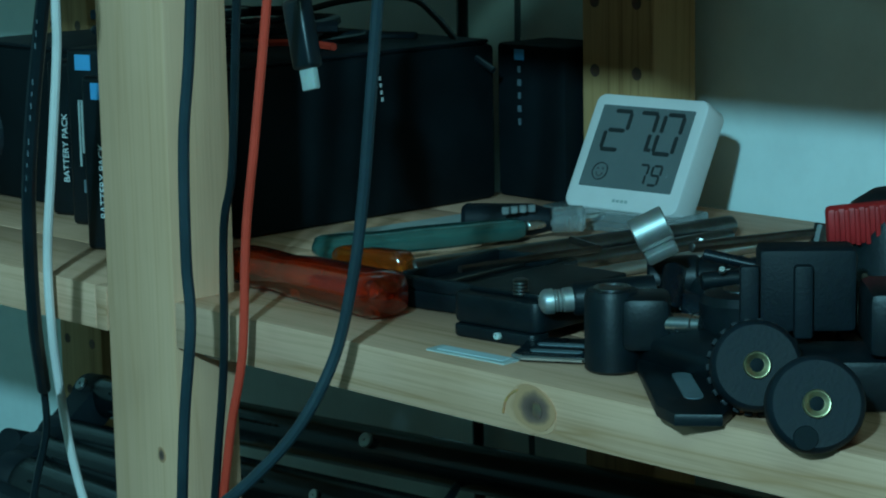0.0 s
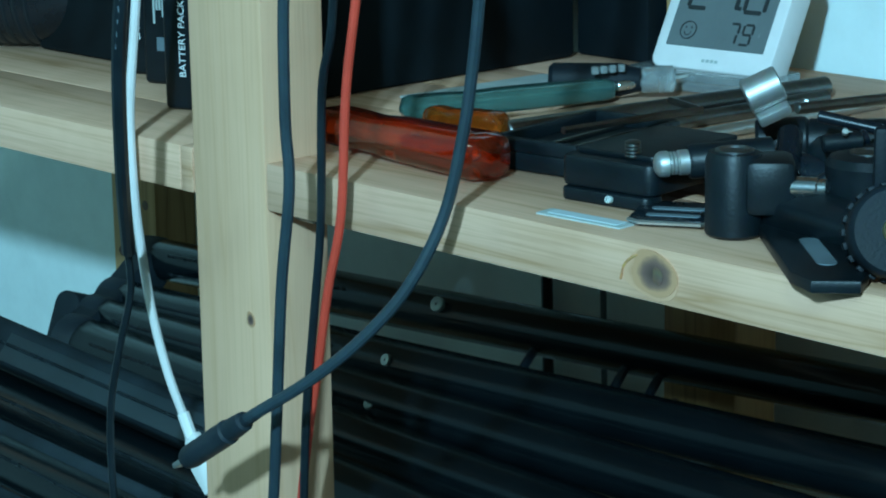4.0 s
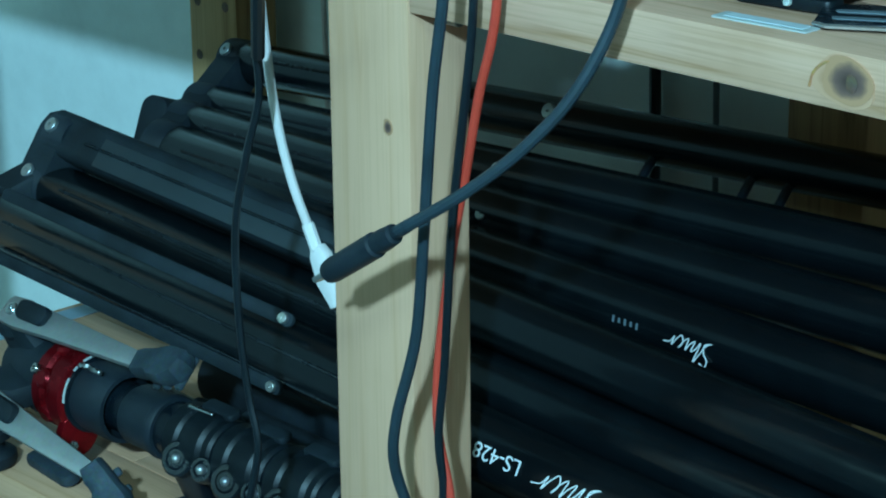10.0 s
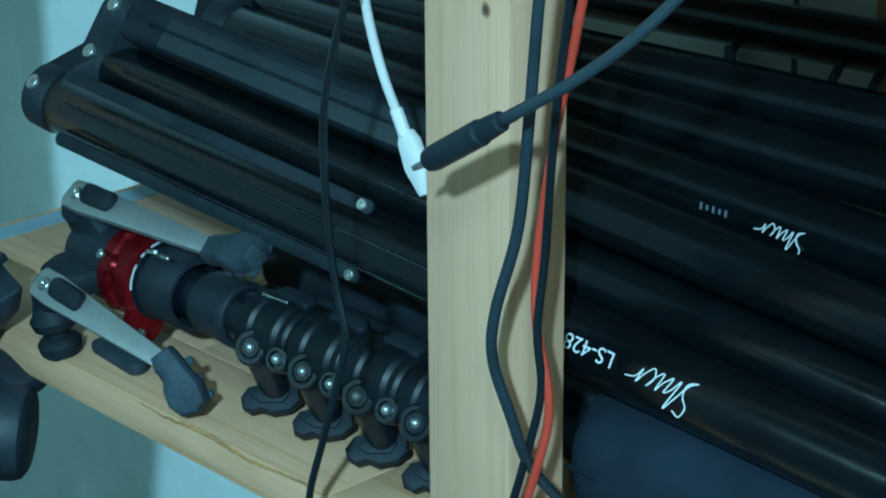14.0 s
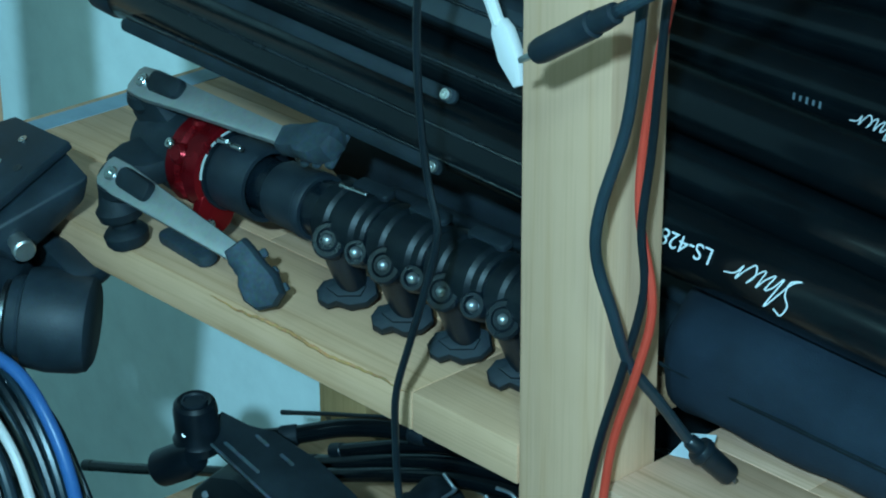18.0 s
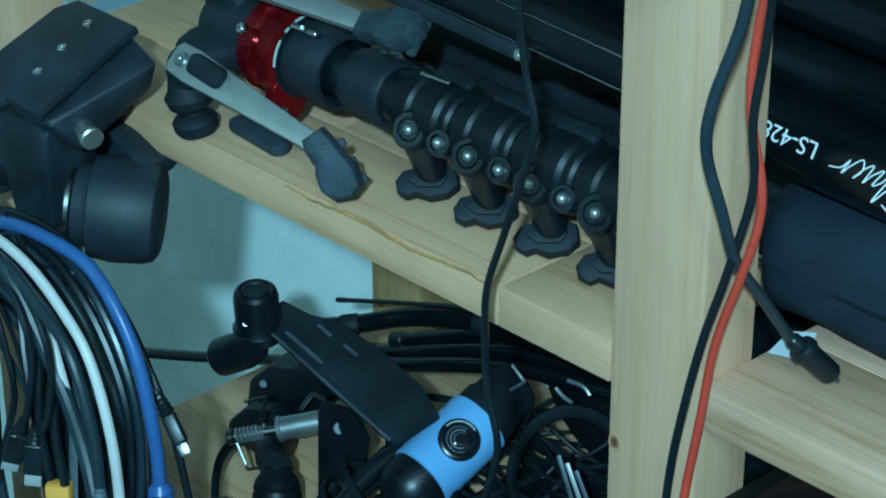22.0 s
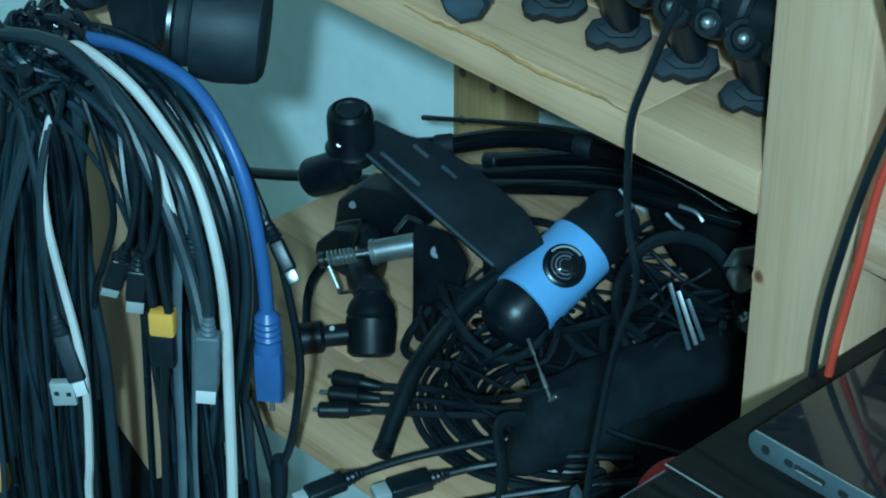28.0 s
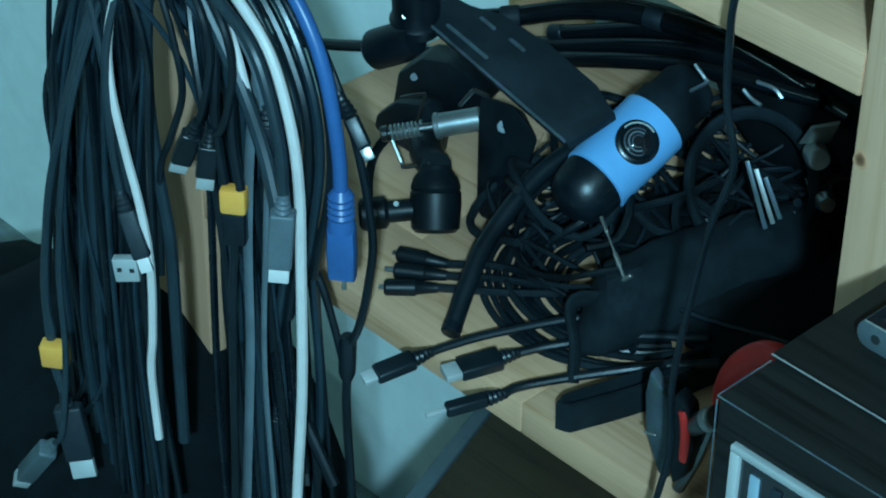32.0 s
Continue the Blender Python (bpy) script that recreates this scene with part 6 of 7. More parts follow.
w3 = cord("white_cable", [(-0.388, -0.072, -0.200), (-0.386, -0.084, -0.23), (-0.382, -0.088, -0.255), (-0.375, -0.088, -0.285), (-0.366, -0.088, -0.315), (-0.362, -0.088, -0.345), (-0.3645, -0.088, -0.385), (-0.368, -0.088, -0.41), (-0.366, -0.088, -0.45)], 0.0021, WHITE_CABLE, hank, "white cable", n=8)
c = cord("data_lead", [(-0.388, -0.074, -0.205), (-0.384, -0.088, -0.24), (-0.3795, -0.092, -0.280), (-0.3755, -0.092, -0.307)], 0.0019, SLATE_CABLE, hank, n=8)
end_plug(c, (-0.3720, -0.092, -0.315), (0.42, 0, -0.9), (0.024, 0.0085, 0.0062), CHARCOAL, WHITE_PL, (0.0075, 0.0058, 0.0030), "dark slim plug")
c = cord("power_lead", [(-0.398, -0.070, -0.205), (-0.400, -0.092, -0.25), (-0.408, -0.108, -0.31), (-0.416, -0.112, -0.375), (-0.414, -0.112, -0.400)], 0.0020, SLATE_CABLE, hank, n=8)
bm = bmesh.new()
box(bm, (0.0135, 0.0085, 0.0140), frame_of((-0.4135, -0.112, -0.4120), (0.8, 0.6, 0), (-0.6, 0.8, 0.1)), 0.0014)
part("power_connector", bm, YELLOW, c, "yellow power connector")
c = cord("data_lead", [(-0.400, -0.070, -0.205), (-0.408, -0.086, -0.25), (-0.418, -0.098, -0.31), (-0.421, -0.108, -0.37), (-0.415, -0.112, -0.415), (-0.4098, -0.112, -0.433)], 0.0026, SLATE_CABLE, hank, n=8)
end_plug(c, (-0.4075, -0.112, -0.4415), (0.24, 0, -0.97), (0.030, 0.0140, 0.0085), CHARCOAL, SATIN, (0.0110, 0.0120, 0.0045), "black wide plug", SATIN)
c = cord("audio_lead", [(-0.396, -0.075, -0.210), (-0.398, -0.100, -0.27), (-0.396, -0.115, -0.34), (-0.395, -0.118, -0.40), (-0.402, -0.12, -0.450), (-0.4115, -0.12, -0.4635)], 0.0016, SLATE_CABLE, hank, n=8)
end_plug(c, (-0.4165, -0.12, -0.4700), (-0.60, 0, -0.80), (0.042, 0.0095, 0.0095), DRIVE_GREY, SATIN, (0.010, 0.0080, 0.0080), "blue-grey round plug")


def in_gap(points):
    """True where a cable would close the gap in the hank through which the post shows."""
    for p, q in zip(points, points[1:]):
        for f in (0.0, 0.25, 0.5, 0.75, 1.0):
            v = Vector(p).lerp(Vector(q), f)
            d = min(1.0, max(0.0, (-0.27 - v.z) / 0.05))
            u = v.x + 1.07 * (v.y + 0.07)
            if -0.42 < v.z < -0.215 and -0.374 < u < -0.347 + 0.020 * d:
                return True
    return False


random.seed(5)
for k in range(190):
    top = Vector((-0.425 + 0.07 * random.random(), -0.045 - 0.055 * random.random(), -0.183 + 0.010 * random.random()))
    drop = -0.34 - 0.34 * random.random()
    if k % 5 < 2:
        xe = -0.355 + 0.058 * random.random()
        ye = -0.030 - 0.045 * random.random()
    else:
        ye = -0.042 - 0.038 * random.random()
        xe = -0.425 - 1.6 * (ye + 0.09) + 0.070 * random.random()
    mid = Vector((top.x * 0.35 + xe * 0.65 + random.uniform(-0.008, 0.008), ye, top.z - 0.045 - 0.02 * random.random()))
    low = Vector((xe + random.uniform(-0.010, 0.010), ye - 0.005, (mid.z + drop) / 2))
    end = Vector((xe + random.uniform(-0.010, 0.012), ye, drop))
    first = Vector((-0.405, -0.062, -0.205)) + Vector((random.uniform(-0.02, 0.02), random.uniform(-0.02, 0.02), -0.02 * random.random()))
    r = random.choice((0.0010, 0.0012, 0.0014, 0.0016, 0.0019, 0.0023))
    mt = random.choice((RUBBER, HANK_CABLE, BLACK_GLOSS, RUBBER, BLACK_GLOSS, HANK_CABLE))
    if in_gap((mid, low, end)) and k % 6:
        continue
    c = cord("data_cable", [first, top, mid, low, end], r, mt, hank, n=7, step=0.007)
    if k % 4 == 0:
        d = (end - low).normalized()
        end_plug(c, end + d * 0.009, d, (0.020, 0.0085, 0.0060), RUBBER if k % 2 else CHARCOAL, SATIN, (0.0085, 0.0068, 0.0030), "dark moulded plug", SATIN if k % 2 else DARK_STEEL)
for k in range(7):
    cord("outer_loop", [(-0.440 + 0.004 * k, -0.038 - 0.003 * k, -0.235), (-0.425 + 0.004 * k, -0.040 - 0.003 * k, -0.196), (-0.375, -0.046 - 0.003 * k, -0.1745 - 0.002 * k), (-0.325 - 0.003 * k, -0.046 - 0.003 * k, -0.178 - 0.004 * k), (-0.289 - 0.005 * k, -0.048 - 0.002 * k, -0.212 - 0.003 * k), (-0.276 - 0.005 * k, -0.050 - 0.002 * k, -0.262), (-0.290 - 0.007 * k, -0.050 - 0.002 * k, -0.33 - 0.014 * k)], 0.0020 + 0.0003 * (k % 3), (RUBBER, HANK_CABLE, RUBBER, SLATE_CABLE)[k % 4], hank, n=8, step=0.006)
# looser cables that hang in front of the outer post
for k in range(38):
    y0 = -0.046 - 0.034 * random.random()
    x0 = -0.462 - 1.6 * (y0 + 0.06) + 0.070 * random.random()
    sway = random.uniform(-0.012, 0.012)
    drop = -0.50 - 0.24 * random.random()
    flare = 0.06 * random.random()
    pts = [(-0.405 + random.uniform(-0.02, 0.02), -0.062, -0.200), (x0 * 0.6 - 0.165, y0, -0.190 + 0.008 * random.random()), (x0 + 0.004, y0, -0.232), (x0 + sway, y0 - 0.004, -0.310), (x0 - sway * 0.6 - flare * 0.3, y0, drop + 0.07), (x0 + sway - flare, y0, drop)]
    if k % 5 == 0 or not in_gap(pts[2:]):
        cord("data_cable", pts, random.choice((0.0011, 0.0014, 0.0018, 0.0024)), random.choice((RUBBER, HANK_CABLE, BLACK_GLOSS, RUBBER)), hank, n=7, step=0.007)
cord("data_cable", [(-0.372, -0.073, -0.188), (-0.368, -0.075, -0.208), (-0.371, -0.075, -0.238), (-0.372, -0.075, -0.268), (-0.368, -0.075, -0.306), (-0.363, -0.075, -0.338), (-0.363, -0.075, -0.392), (-0.366, -0.073, -0.46)], 0.0031, SLATE_CABLE, hank, n=9)
cord("data_cable", [(-0.360, -0.078, -0.186), (-0.352, -0.078, -0.203), (-0.346, -0.078, -0.220), (-0.342, -0.078, -0.244), (-0.353, -0.078, -0.273), (-0.366, -0.076, -0.300), (-0.372, -0.075, -0.36)], 0.0017, RUBBER, hank, n=8)
for xs, r in (((-0.298, -0.300, -0.306, -0.312), 0.0032), ((-0.286, -0.290, -0.288, -0.284), 0.0019)):
    cord("grey_strap", [(xs[0] + 0.002, -0.072, -0.212), (xs[0] + 0.002, -0.078, -0.250), (xs[0], -0.080, -0.30), (xs[1], -0.080, -0.36), (xs[2], -0.080, -0.43), (xs[3], -0.080, -0.50)], r, GREY_CABLE, hank, "grey flat cable", n=8, flat=0.4)

cord("data_cable", [(-0.326, -0.052, -0.330), (-0.322, -0.050, -0.370), (-0.317, -0.050, -0.392), (-0.309, -0.050, -0.408), (-0.294, -0.050, -0.427), (-0.279, -0.050, -0.447)], 0.0030, RUBBER, hank, n=10)

# Y lead hanging in front of the lower board
q = thing("splitter_lead", (-0.285, -0.04, -0.42), "black splitter lead hanging off the shelf", "cable")
cord("branch", [(-0.325, -0.046, -0.184), (-0.300, -0.044, -0.197), (-0.280, -0.044, -0.222), (-0.2690, -0.042, -0.250), (-0.2610, -0.040, -0.295), (-0.2640, -0.04, -0.325), (-0.2700, -0.04, -0.350), (-0.2770, -0.04, -0.366)], 0.0020, RUBBER, q)
cord("branch", [(-0.330, -0.050, -0.186), (-0.310, -0.048, -0.215), (-0.304, -0.046, -0.25), (-0.305, -0.045, -0.29), (-0.3030, -0.042, -0.325), (-0.2950, -0.04, -0.345), (-0.2870, -0.04, -0.365), (-0.2805, -0.04, -0.385)], 0.0020, RUBBER, q)
bm = bmesh.new()
lathe(bm, (-0.2785, -0.04, -0.362), (-0.2800, -0.04, -0.390), [(0, 0.0034), (0.004, 0.0042), (0.022, 0.0040), (0.026, 0.0026)], 14)
part("junction", bm, RUBBER, q)
cord("stem", [(-0.2798, -0.04, -0.386), (-0.2805, -0.04, -0.41), (-0.2780, -0.04, -0.458), (-0.277, -0.04, -0.52), (-0.279, -0.045, FLOOR_Z + 0.004)], 0.0021, RUBBER, q)


# ---- lower shelf: heap of gear ----
LZ = Z_LOW
q = thing("mini_camera", (-0.252, 0.115, LZ), "light blue cylinder camera with a dark lens eye", "camera")
u = Vector((0.02, 0.92, 0.39)).normalized()
c = Vector((-0.2520, 0.1130, -0.3155))
eye = Vector((0.61, -0.57, 0.55))
eye = (eye - u * eye.dot(u)).normalized()
bm = bmesh.new()
lathe(bm, c - u * 0.0215, c + u * 0.0215, [(0, 0.0165), (0.0008, 0.0178), (0.0422, 0.0178), (0.043, 0.0165)], 48)
sl = part("sleeve", bm, SKY_BLUE, q, "light blue plastic sleeve")
bm = bmesh.new()
lathe(bm, c - u * 0.0420, c - u * 0.0210, [(0, 0.006), (0.002, 0.0105), (0.006, 0.0142), (0.012, 0.0162), (0.021, 0.0166)], 40)
de = part("dome_end", bm, BLACK, q)
for k in range(3):
    a = radians(120 * k + 40)
    mm = basis(c - u * 0.040, c)
    bm = bmesh.new()
    sweep(bm, [mm @ Vector((rr * math.cos(a), rr * math.sin(a), s)) for s, rr in ((0.001, 0.0085), (0.004, 0.0130), (0.009, 0.0155), (0.016, 0.0166))], 0.0006, 6)
    part("groove", bm, BLACK_GLOSS, de)
head_at(de, "glint_lens", c - u * 0.0375 + eye * 0.0085, (eye - u * 0.8), 0.0035, 0.0022, GLASS_DARK, "small dark lens", 0.7)
bm = bmesh.new()
lathe(bm, c + u * 0.0210, c + u * 0.0520, [(0, 0.0166), (0.010, 0.0166), (0.012, 0.0152), (0.024, 0.0150), (0.029, 0.012), (0.031, 0.008)], 40)
part("rear_end", bm, BLACK_MATT, q)
lc = c + eye * 0.0165 + u * 0.001
bm = bmesh.new()
lathe(bm, lc, lc + eye * 0.0022, [(0, 0.0108), (0.0014, 0.0108), (0.0020, 0.0098), (0.0022, 0.0086), (0.0016, 0.0080)], 36)
rim = part("lens_ring", bm, BLACK_GLOSS, q, "black glossy lens ring")
bm = bmesh.new()
lathe(bm, lc + eye * 0.0002, lc + eye * 0.0030, [(0, 0.0080), (0.0010, 0.0078), (0.0018, 0.0050), (0.0022, 0.0045), (0.0028, 0.0022)], 30)
part("lens_glass", bm, GLASS_DARK, rim, "dark curved glass")
bm = bmesh.new()
sweep(bm, [lc + eye * 0.0023 + basis(lc, lc + eye).to_3x3() @ Vector((0.0092 * math.cos(a), 0.0092 * math.sin(a), 0)) for a in (radians(20 + 8 * k) for k in range(14))], 0.0005, 5)
part("ring_print", bm, CARD, rim)
# grey arcs: the lens's inner ring and reflections painted on the glass
for rr, w, mt in ((0.0066, 0.0004, WORN_GREY), (0.0047, 0.0005, GREY_CABLE), (0.0030, 0.0003, WORN_GREY)):
    bm = bmesh.new()
    sweep(bm, [lc + eye * (0.0042 - 0.35 * rr) + basis(lc, lc + eye).to_3x3() @ Vector((rr * math.cos(a), rr * math.sin(a), 0)) for a in (radians(40 + 10 * k) for k in range(25))], w, 5)
    part("lens_element", bm, mt, rim)
# tiny metal heads added to give the dome its glints
for f, s in ((0.6, 0.3), (-0.5, 0.7), (0.1, -0.6)):
    head_at(de, "dome_screw", c - u * 0.0330 + (eye + eye.cross(u) * f).normalized() * 0.0136, eye + eye.cross(u) * f - u * 0.45, 0.0014 + 0.0004 * s, 0.0014, DARK_STEEL, "small steel head added for a glint", 0.4)

q = thing("pin_tool", (-0.215, 0.072, LZ + 0.02), "thin bright steel pin with a small head", "pin")
bm = bmesh.new()
a, b = Vector((-0.2280, 0.0720, -0.3220)), Vector((-0.2005, 0.0600, -0.3370))
lathe(bm, a, b, [(0, 0.0010), (0.008, 0.0010), (0.0085, 0.0006), (0.019, 0.0006), (0.0195, 0.0012), (0.026, 0.0014), (0.0265, 0.0008), ((b - a).length, 0.0008)], 10)
ps = part("shaft", bm, BRUSHED, q)
bm = bmesh.new()
rod(bm, b + Vector((-0.0030, -0.0010, -0.0030)), b + Vector((0.0030, 0.0010, 0.0035)), 0.0011, 8)
part("cross_head", bm, BRUSHED, ps)

# bracket arm with round knob
q = thing("mount_bracket", (-0.32, 0.10, LZ + 0.06), "black slotted metal bracket with a round knob", "bracket")
m = frame_of((-0.3170, 0.1000, -0.2945), (0.97, -0.10, -0.11), (0.13, 0.93, 0.33))
bm = bmesh.new()
plate(bm, [(-0.066, -0.0100), (-0.030, -0.0105), (0.058, -0.0115), (0.060, 0.016), (0.040, 0.0215), (0.004, 0.0225), (-0.030, 0.0190), (-0.046, 0.0120), (-0.066, 0.008)], m, 0.0060, 0.0010)
pb = part("bracket_plate", bm, BLACK_MATT, q)
for x0, x1, y in ((-0.045, -0.012, -0.0045), (-0.036, -0.024, 0.010), (-0.014, -0.002, 0.011)):
    bm = bmesh.new()
    plate(bm, rounded(x1 - x0, 0.0020, 0.0009), m @ Matrix.Translation(((x0 + x1) / 2, y, 0.0031)), 0.0006, 0)
    part("slot", bm, WORN_GREY, pb, "worn grey slot")
bm = bmesh.new()
sweep(bm, [m @ Vector((-0.064, -0.0101, 0.003)), m @ Vector((0.0, -0.0109, 0.003)), m @ Vector((0.056, -0.0115, 0.003))], 0.0009, 6)
part("worn_edge", bm, WORN_GREY, pb, "worn bright edge")
bm = bmesh.new()
k0 = Vector((-0.3800, 0.0960, -0.2960))
lathe(bm, k0, k0 + Vector((0.003, -0.004, 0.030)), [(0, 0.0128), (0.006, 0.0138), (0.009, 0.0120), (0.025, 0.0120), (0.0285, 0.0112), (0.0303, 0.0092), (0.0295, 0.0075)], 30)
kb = part("round_knob", bm, BLACK, q)
head_at(kb, "knob_dimple", k0 + Vector((0.003, -0.004, 0.0288)), (0.1, -0.15, 1), 0.0070, 0.0018, CHARCOAL, "grey dished top", 0.8)
head_at(kb, "screw", (-0.3755, 0.0835, -0.2830), (0.6, -0.6, 0.5), 0.0013, 0.0010, BRUSHED, "bright screw")
bm = bmesh.new()
lathe(bm, (-0.398, 0.082, -0.312), (-0.372, 0.088, -0.296), [(0, 0.008), (0.003, 0.0105), (0.022, 0.0105), (0.031, 0.008)], 22)
part("side_knob", bm, BLACK, q)

# bracing rods behind
for nm, pts, r, lab in (("support_rod", [(-0.572, 0.150, -0.4080), (-0.512, 0.150, -0.3860), (-0.459, 0.150, -0.3650), (-0.36, 0.150, -0.3290)], 0.0033, "straight black rod leaning behind a bracket"),
                        ("boom_arm", [(-0.392, 0.100, -0.3050), (-0.384, 0.110, -0.3010), (-0.358, 0.140, -0.2980), (-0.329, 0.160, -0.2890), (-0.292, 0.175, -0.2840), (-0.240, 0.185, -0.2850), (-0.18, 0.19, -0.2950)], 0.0052, "curved black arm sweeping behind the gear"),
                        ("thin_rod", [(-0.4430, 0.205, -0.3410), (-0.3860, 0.206, -0.3210), (-0.3320, 0.207, -0.3040), (-0.27, 0.208, -0.2930)], 0.0014, "thin black rod poking out of the heap"),
                        ("support_rod", [(-0.356, 0.170, -0.3180), (-0.281, 0.185, -0.2910), (-0.20, 0.19, -0.2800)], 0.0040, "straight black rod in the heap"),
                        ("support_rod", [(-0.373, 0.165, -0.3310), (-0.276, 0.180, -0.2970), (-0.20, 0.19, -0.2880)], 0.0048, "straight black rod in the heap"),
                        ("support_rod", [(-0.358, 0.160, -0.3300), (-0.267, 0.170, -0.2980), (-0.19, 0.18, -0.2870)], 0.0042, "straight black rod in the heap")):
    q = thing(nm, pts[0], lab, "rod", "rods in the heap")
    rb = cord("rod_body", pts, r, BLACK_ANOD, q, n=12)
    bm = bmesh.new()
    a, b = Vector(pts[0]), Vector(pts[1])
    rod(bm, a - (b - a).normalized() * 0.002, a + (b - a).normalized() * 0.007, r * 1.12, 14)
    part("end_cap", bm, RUBBER, q, "rubber end cap")
    if nm == "boom_arm":
        for f in (2, 4):
            a, b = Vector(pts[f]), (Vector(pts[f + 1]) - Vector(pts[f - 1])).normalized()
            bm = bmesh.new()
            lathe(bm, a - b * 0.005, a + b * 0.005, [(0, r * 1.05), (0.001, r * 1.14), (0.009, r * 1.14), (0.010, r * 1.05)], 18)
            part("collar", bm, BLACK_MATT, q, "black collar")

# spring clamp with bright barrel
q = thing("spring_clamp", (-0.345, 0.08, LZ), "black spring clamp with a bright steel barrel", "clamp")
a, b = Vector((-0.3580, 0.0880, -0.3410)), Vector((-0.3405, 0.1045, -0.3350))
u2 = (b - a).normalized()
L = (b - a).length
bm = bmesh.new()
lathe(bm, a, b, [(0, 0.0052), (0.0006, 0.0068), (0.0026, 0.0070), (0.0030, 0.0062), (L - 0.0012, 0.0062), (L - 0.0006, 0.0056), (L, 0.0046)], 32)
part("barrel", bm, BARREL_STEEL, q, "bright steel barrel")
s0 = Vector((-0.3735, 0.0725, -0.3455))
s1 = s0 + (a - s0) * 0.72
Ls = (s1 - s0).length
mm = basis(s0, s1)
bm = bmesh.new()
sweep(bm, [mm @ Vector((0.0036 * math.cos(t * 0.5), 0.0036 * math.sin(t * 0.5), Ls * t / 92)) for t in range(93)], 0.0009, 5)
part("coil_spring", bm, BARREL_STEEL, q, "bright coil spring")
bm = bmesh.new()
rod(bm, s0 - u2 * 0.003, a, 0.0024, 12)
rod(bm, s0 - u2 * 0.005, s0 - u2 * 0.001, 0.0042, 14)
part("spring_pin", bm, DARK_STEEL, q)
outline = ((-0.420, -0.368), (-0.416, -0.347), (-0.398, -0.330), (-0.377, -0.323), (-0.352, -0.327), (-0.350, -0.338), (-0.385, -0.356), (-0.411, -0.374))
bm = hull([(x, 0.115, z) for x, z in outline] + [(x - 0.008, 0.136, z - 0.002) for x, z in outline], 0.0028)
jaw = part("jaw", bm, TOOL_BLACK, q)
head_at(jaw, "rivet", (-0.4020, 0.1145, -0.3430), (0.6, -0.6, 0.5), 0.0022, 0.0012, WORN_GREY, "worn rivet")
outline = ((-0.414, -0.365), (-0.399, -0.350), (-0.376, -0.341), (-0.366, -0.352), (-0.369, -0.372), (-0.383, -0.3765), (-0.402, -0.3765), (-0.416, -0.374))
bm = hull([(x, 0.098, z) for x, z in outline] + [(x - 0.004, 0.112, z - 0.001) for x, z in outline], 0.0024)
part("clamp_body", bm, TOOL_BLACK, q)
for pts, r in ((((-0.3720, 0.078, -0.3260), (-0.3560, 0.078, -0.3165), (-0.3545, 0.078, -0.3175), (-0.3600, 0.078, -0.3350)), 0.0009),
               (((-0.3700, 0.070, -0.3470), (-0.3625, 0.070, -0.3575), (-0.3605, 0.070, -0.3590), (-0.3430, 0.070, -0.3480)), 0.0010),
               (((-0.3500, 0.098, -0.3290), (-0.3410, 0.098, -0.3165), (-0.3385, 0.098, -0.3155), (-0.3300, 0.098, -0.3145)), 0.0012)):
    bm = bmesh.new()
    sweep(bm, smooth_line(pts, 0.0015), r, 6)
    part("wire_bail", bm, DARK_STEEL, q, "bent steel wire")
bm = bmesh.new()
lathe(bm, (-0.3290, 0.0620, LZ + 0.0003), (-0.3420, 0.0740, -0.3490), [(0, 0.0100), (0.002, 0.0122), (0.014, 0.0130), (0.020, 0.0128), (0.021, 0.0120), (0.0225, 0.0126), (0.027, 0.0112), (0.031, 0.0080), (0.0335, 0.0072)], 28)
part("handle_knob", bm, TOOL_BLACK, q)
bm = bmesh.new()
sweep(bm, smooth_line([(-0.3420, 0.0740, -0.3520), (-0.3600, 0.0840, -0.3560), (-0.3740, 0.0960, -0.3560)], 0.003), 0.0085, 12)
part("neck", bm, TOOL_BLACK, q)
bm = bmesh.new()
lathe(bm, (-0.3580, 0.0370, LZ + 0.0078), (-0.3390, 0.0590, LZ + 0.0105), [(0, 0.0062), (0.0015, 0.0082), (0.013, 0.0082), (0.015, 0.0055), (0.029, 0.0055)], 18)
part("thumb_knob", bm, TOOL_BLACK, q)
head_at(q, "knob_screw", (-0.3450, 0.0500, -0.3640), (0.6, -0.5, 0.5), 0.0014, 0.0012, CARD, "bright screw")
bm = hull([(-0.3390, 0.1000, -0.3180), (-0.3150, 0.1000, -0.3130), (-0.2960, 0.1000, -0.3250), (-0.3360, 0.1000, -0.3590), (-0.3010, 0.0980, -0.3430), (-0.3250, 0.0860, -0.3780), (-0.3080, 0.0880, -0.3770), (-0.3400, 0.1120, -0.3300), (-0.3180, 0.1120, -0.3240), (-0.3200, 0.1000, -0.3780)], 0.0020)
lv = part("black_lever", bm, TOOL_BLACK, q)
head_at(lv, "rivet", (-0.3195, 0.0985, -0.3275), (0.6, -0.57, 0.56), 0.0034, 0.0020, GREY_CABLE, "dull grey round rivet", 0.2)
q = thing("thin_strap", (-0.376, 0.055, LZ), "thin black strap hanging down through the clutter", "strap")
cord("webbing", [(-0.3930, 0.0990, -0.3600), (-0.3800, 0.0700, -0.3560), (-0.3735, 0.0580, -0.3630), (-0.3600, 0.045, LZ + 0.0030), (-0.3530, 0.036, LZ + 0.0030)], 0.0026, CLOTH, q, n=8, flat=0.5)

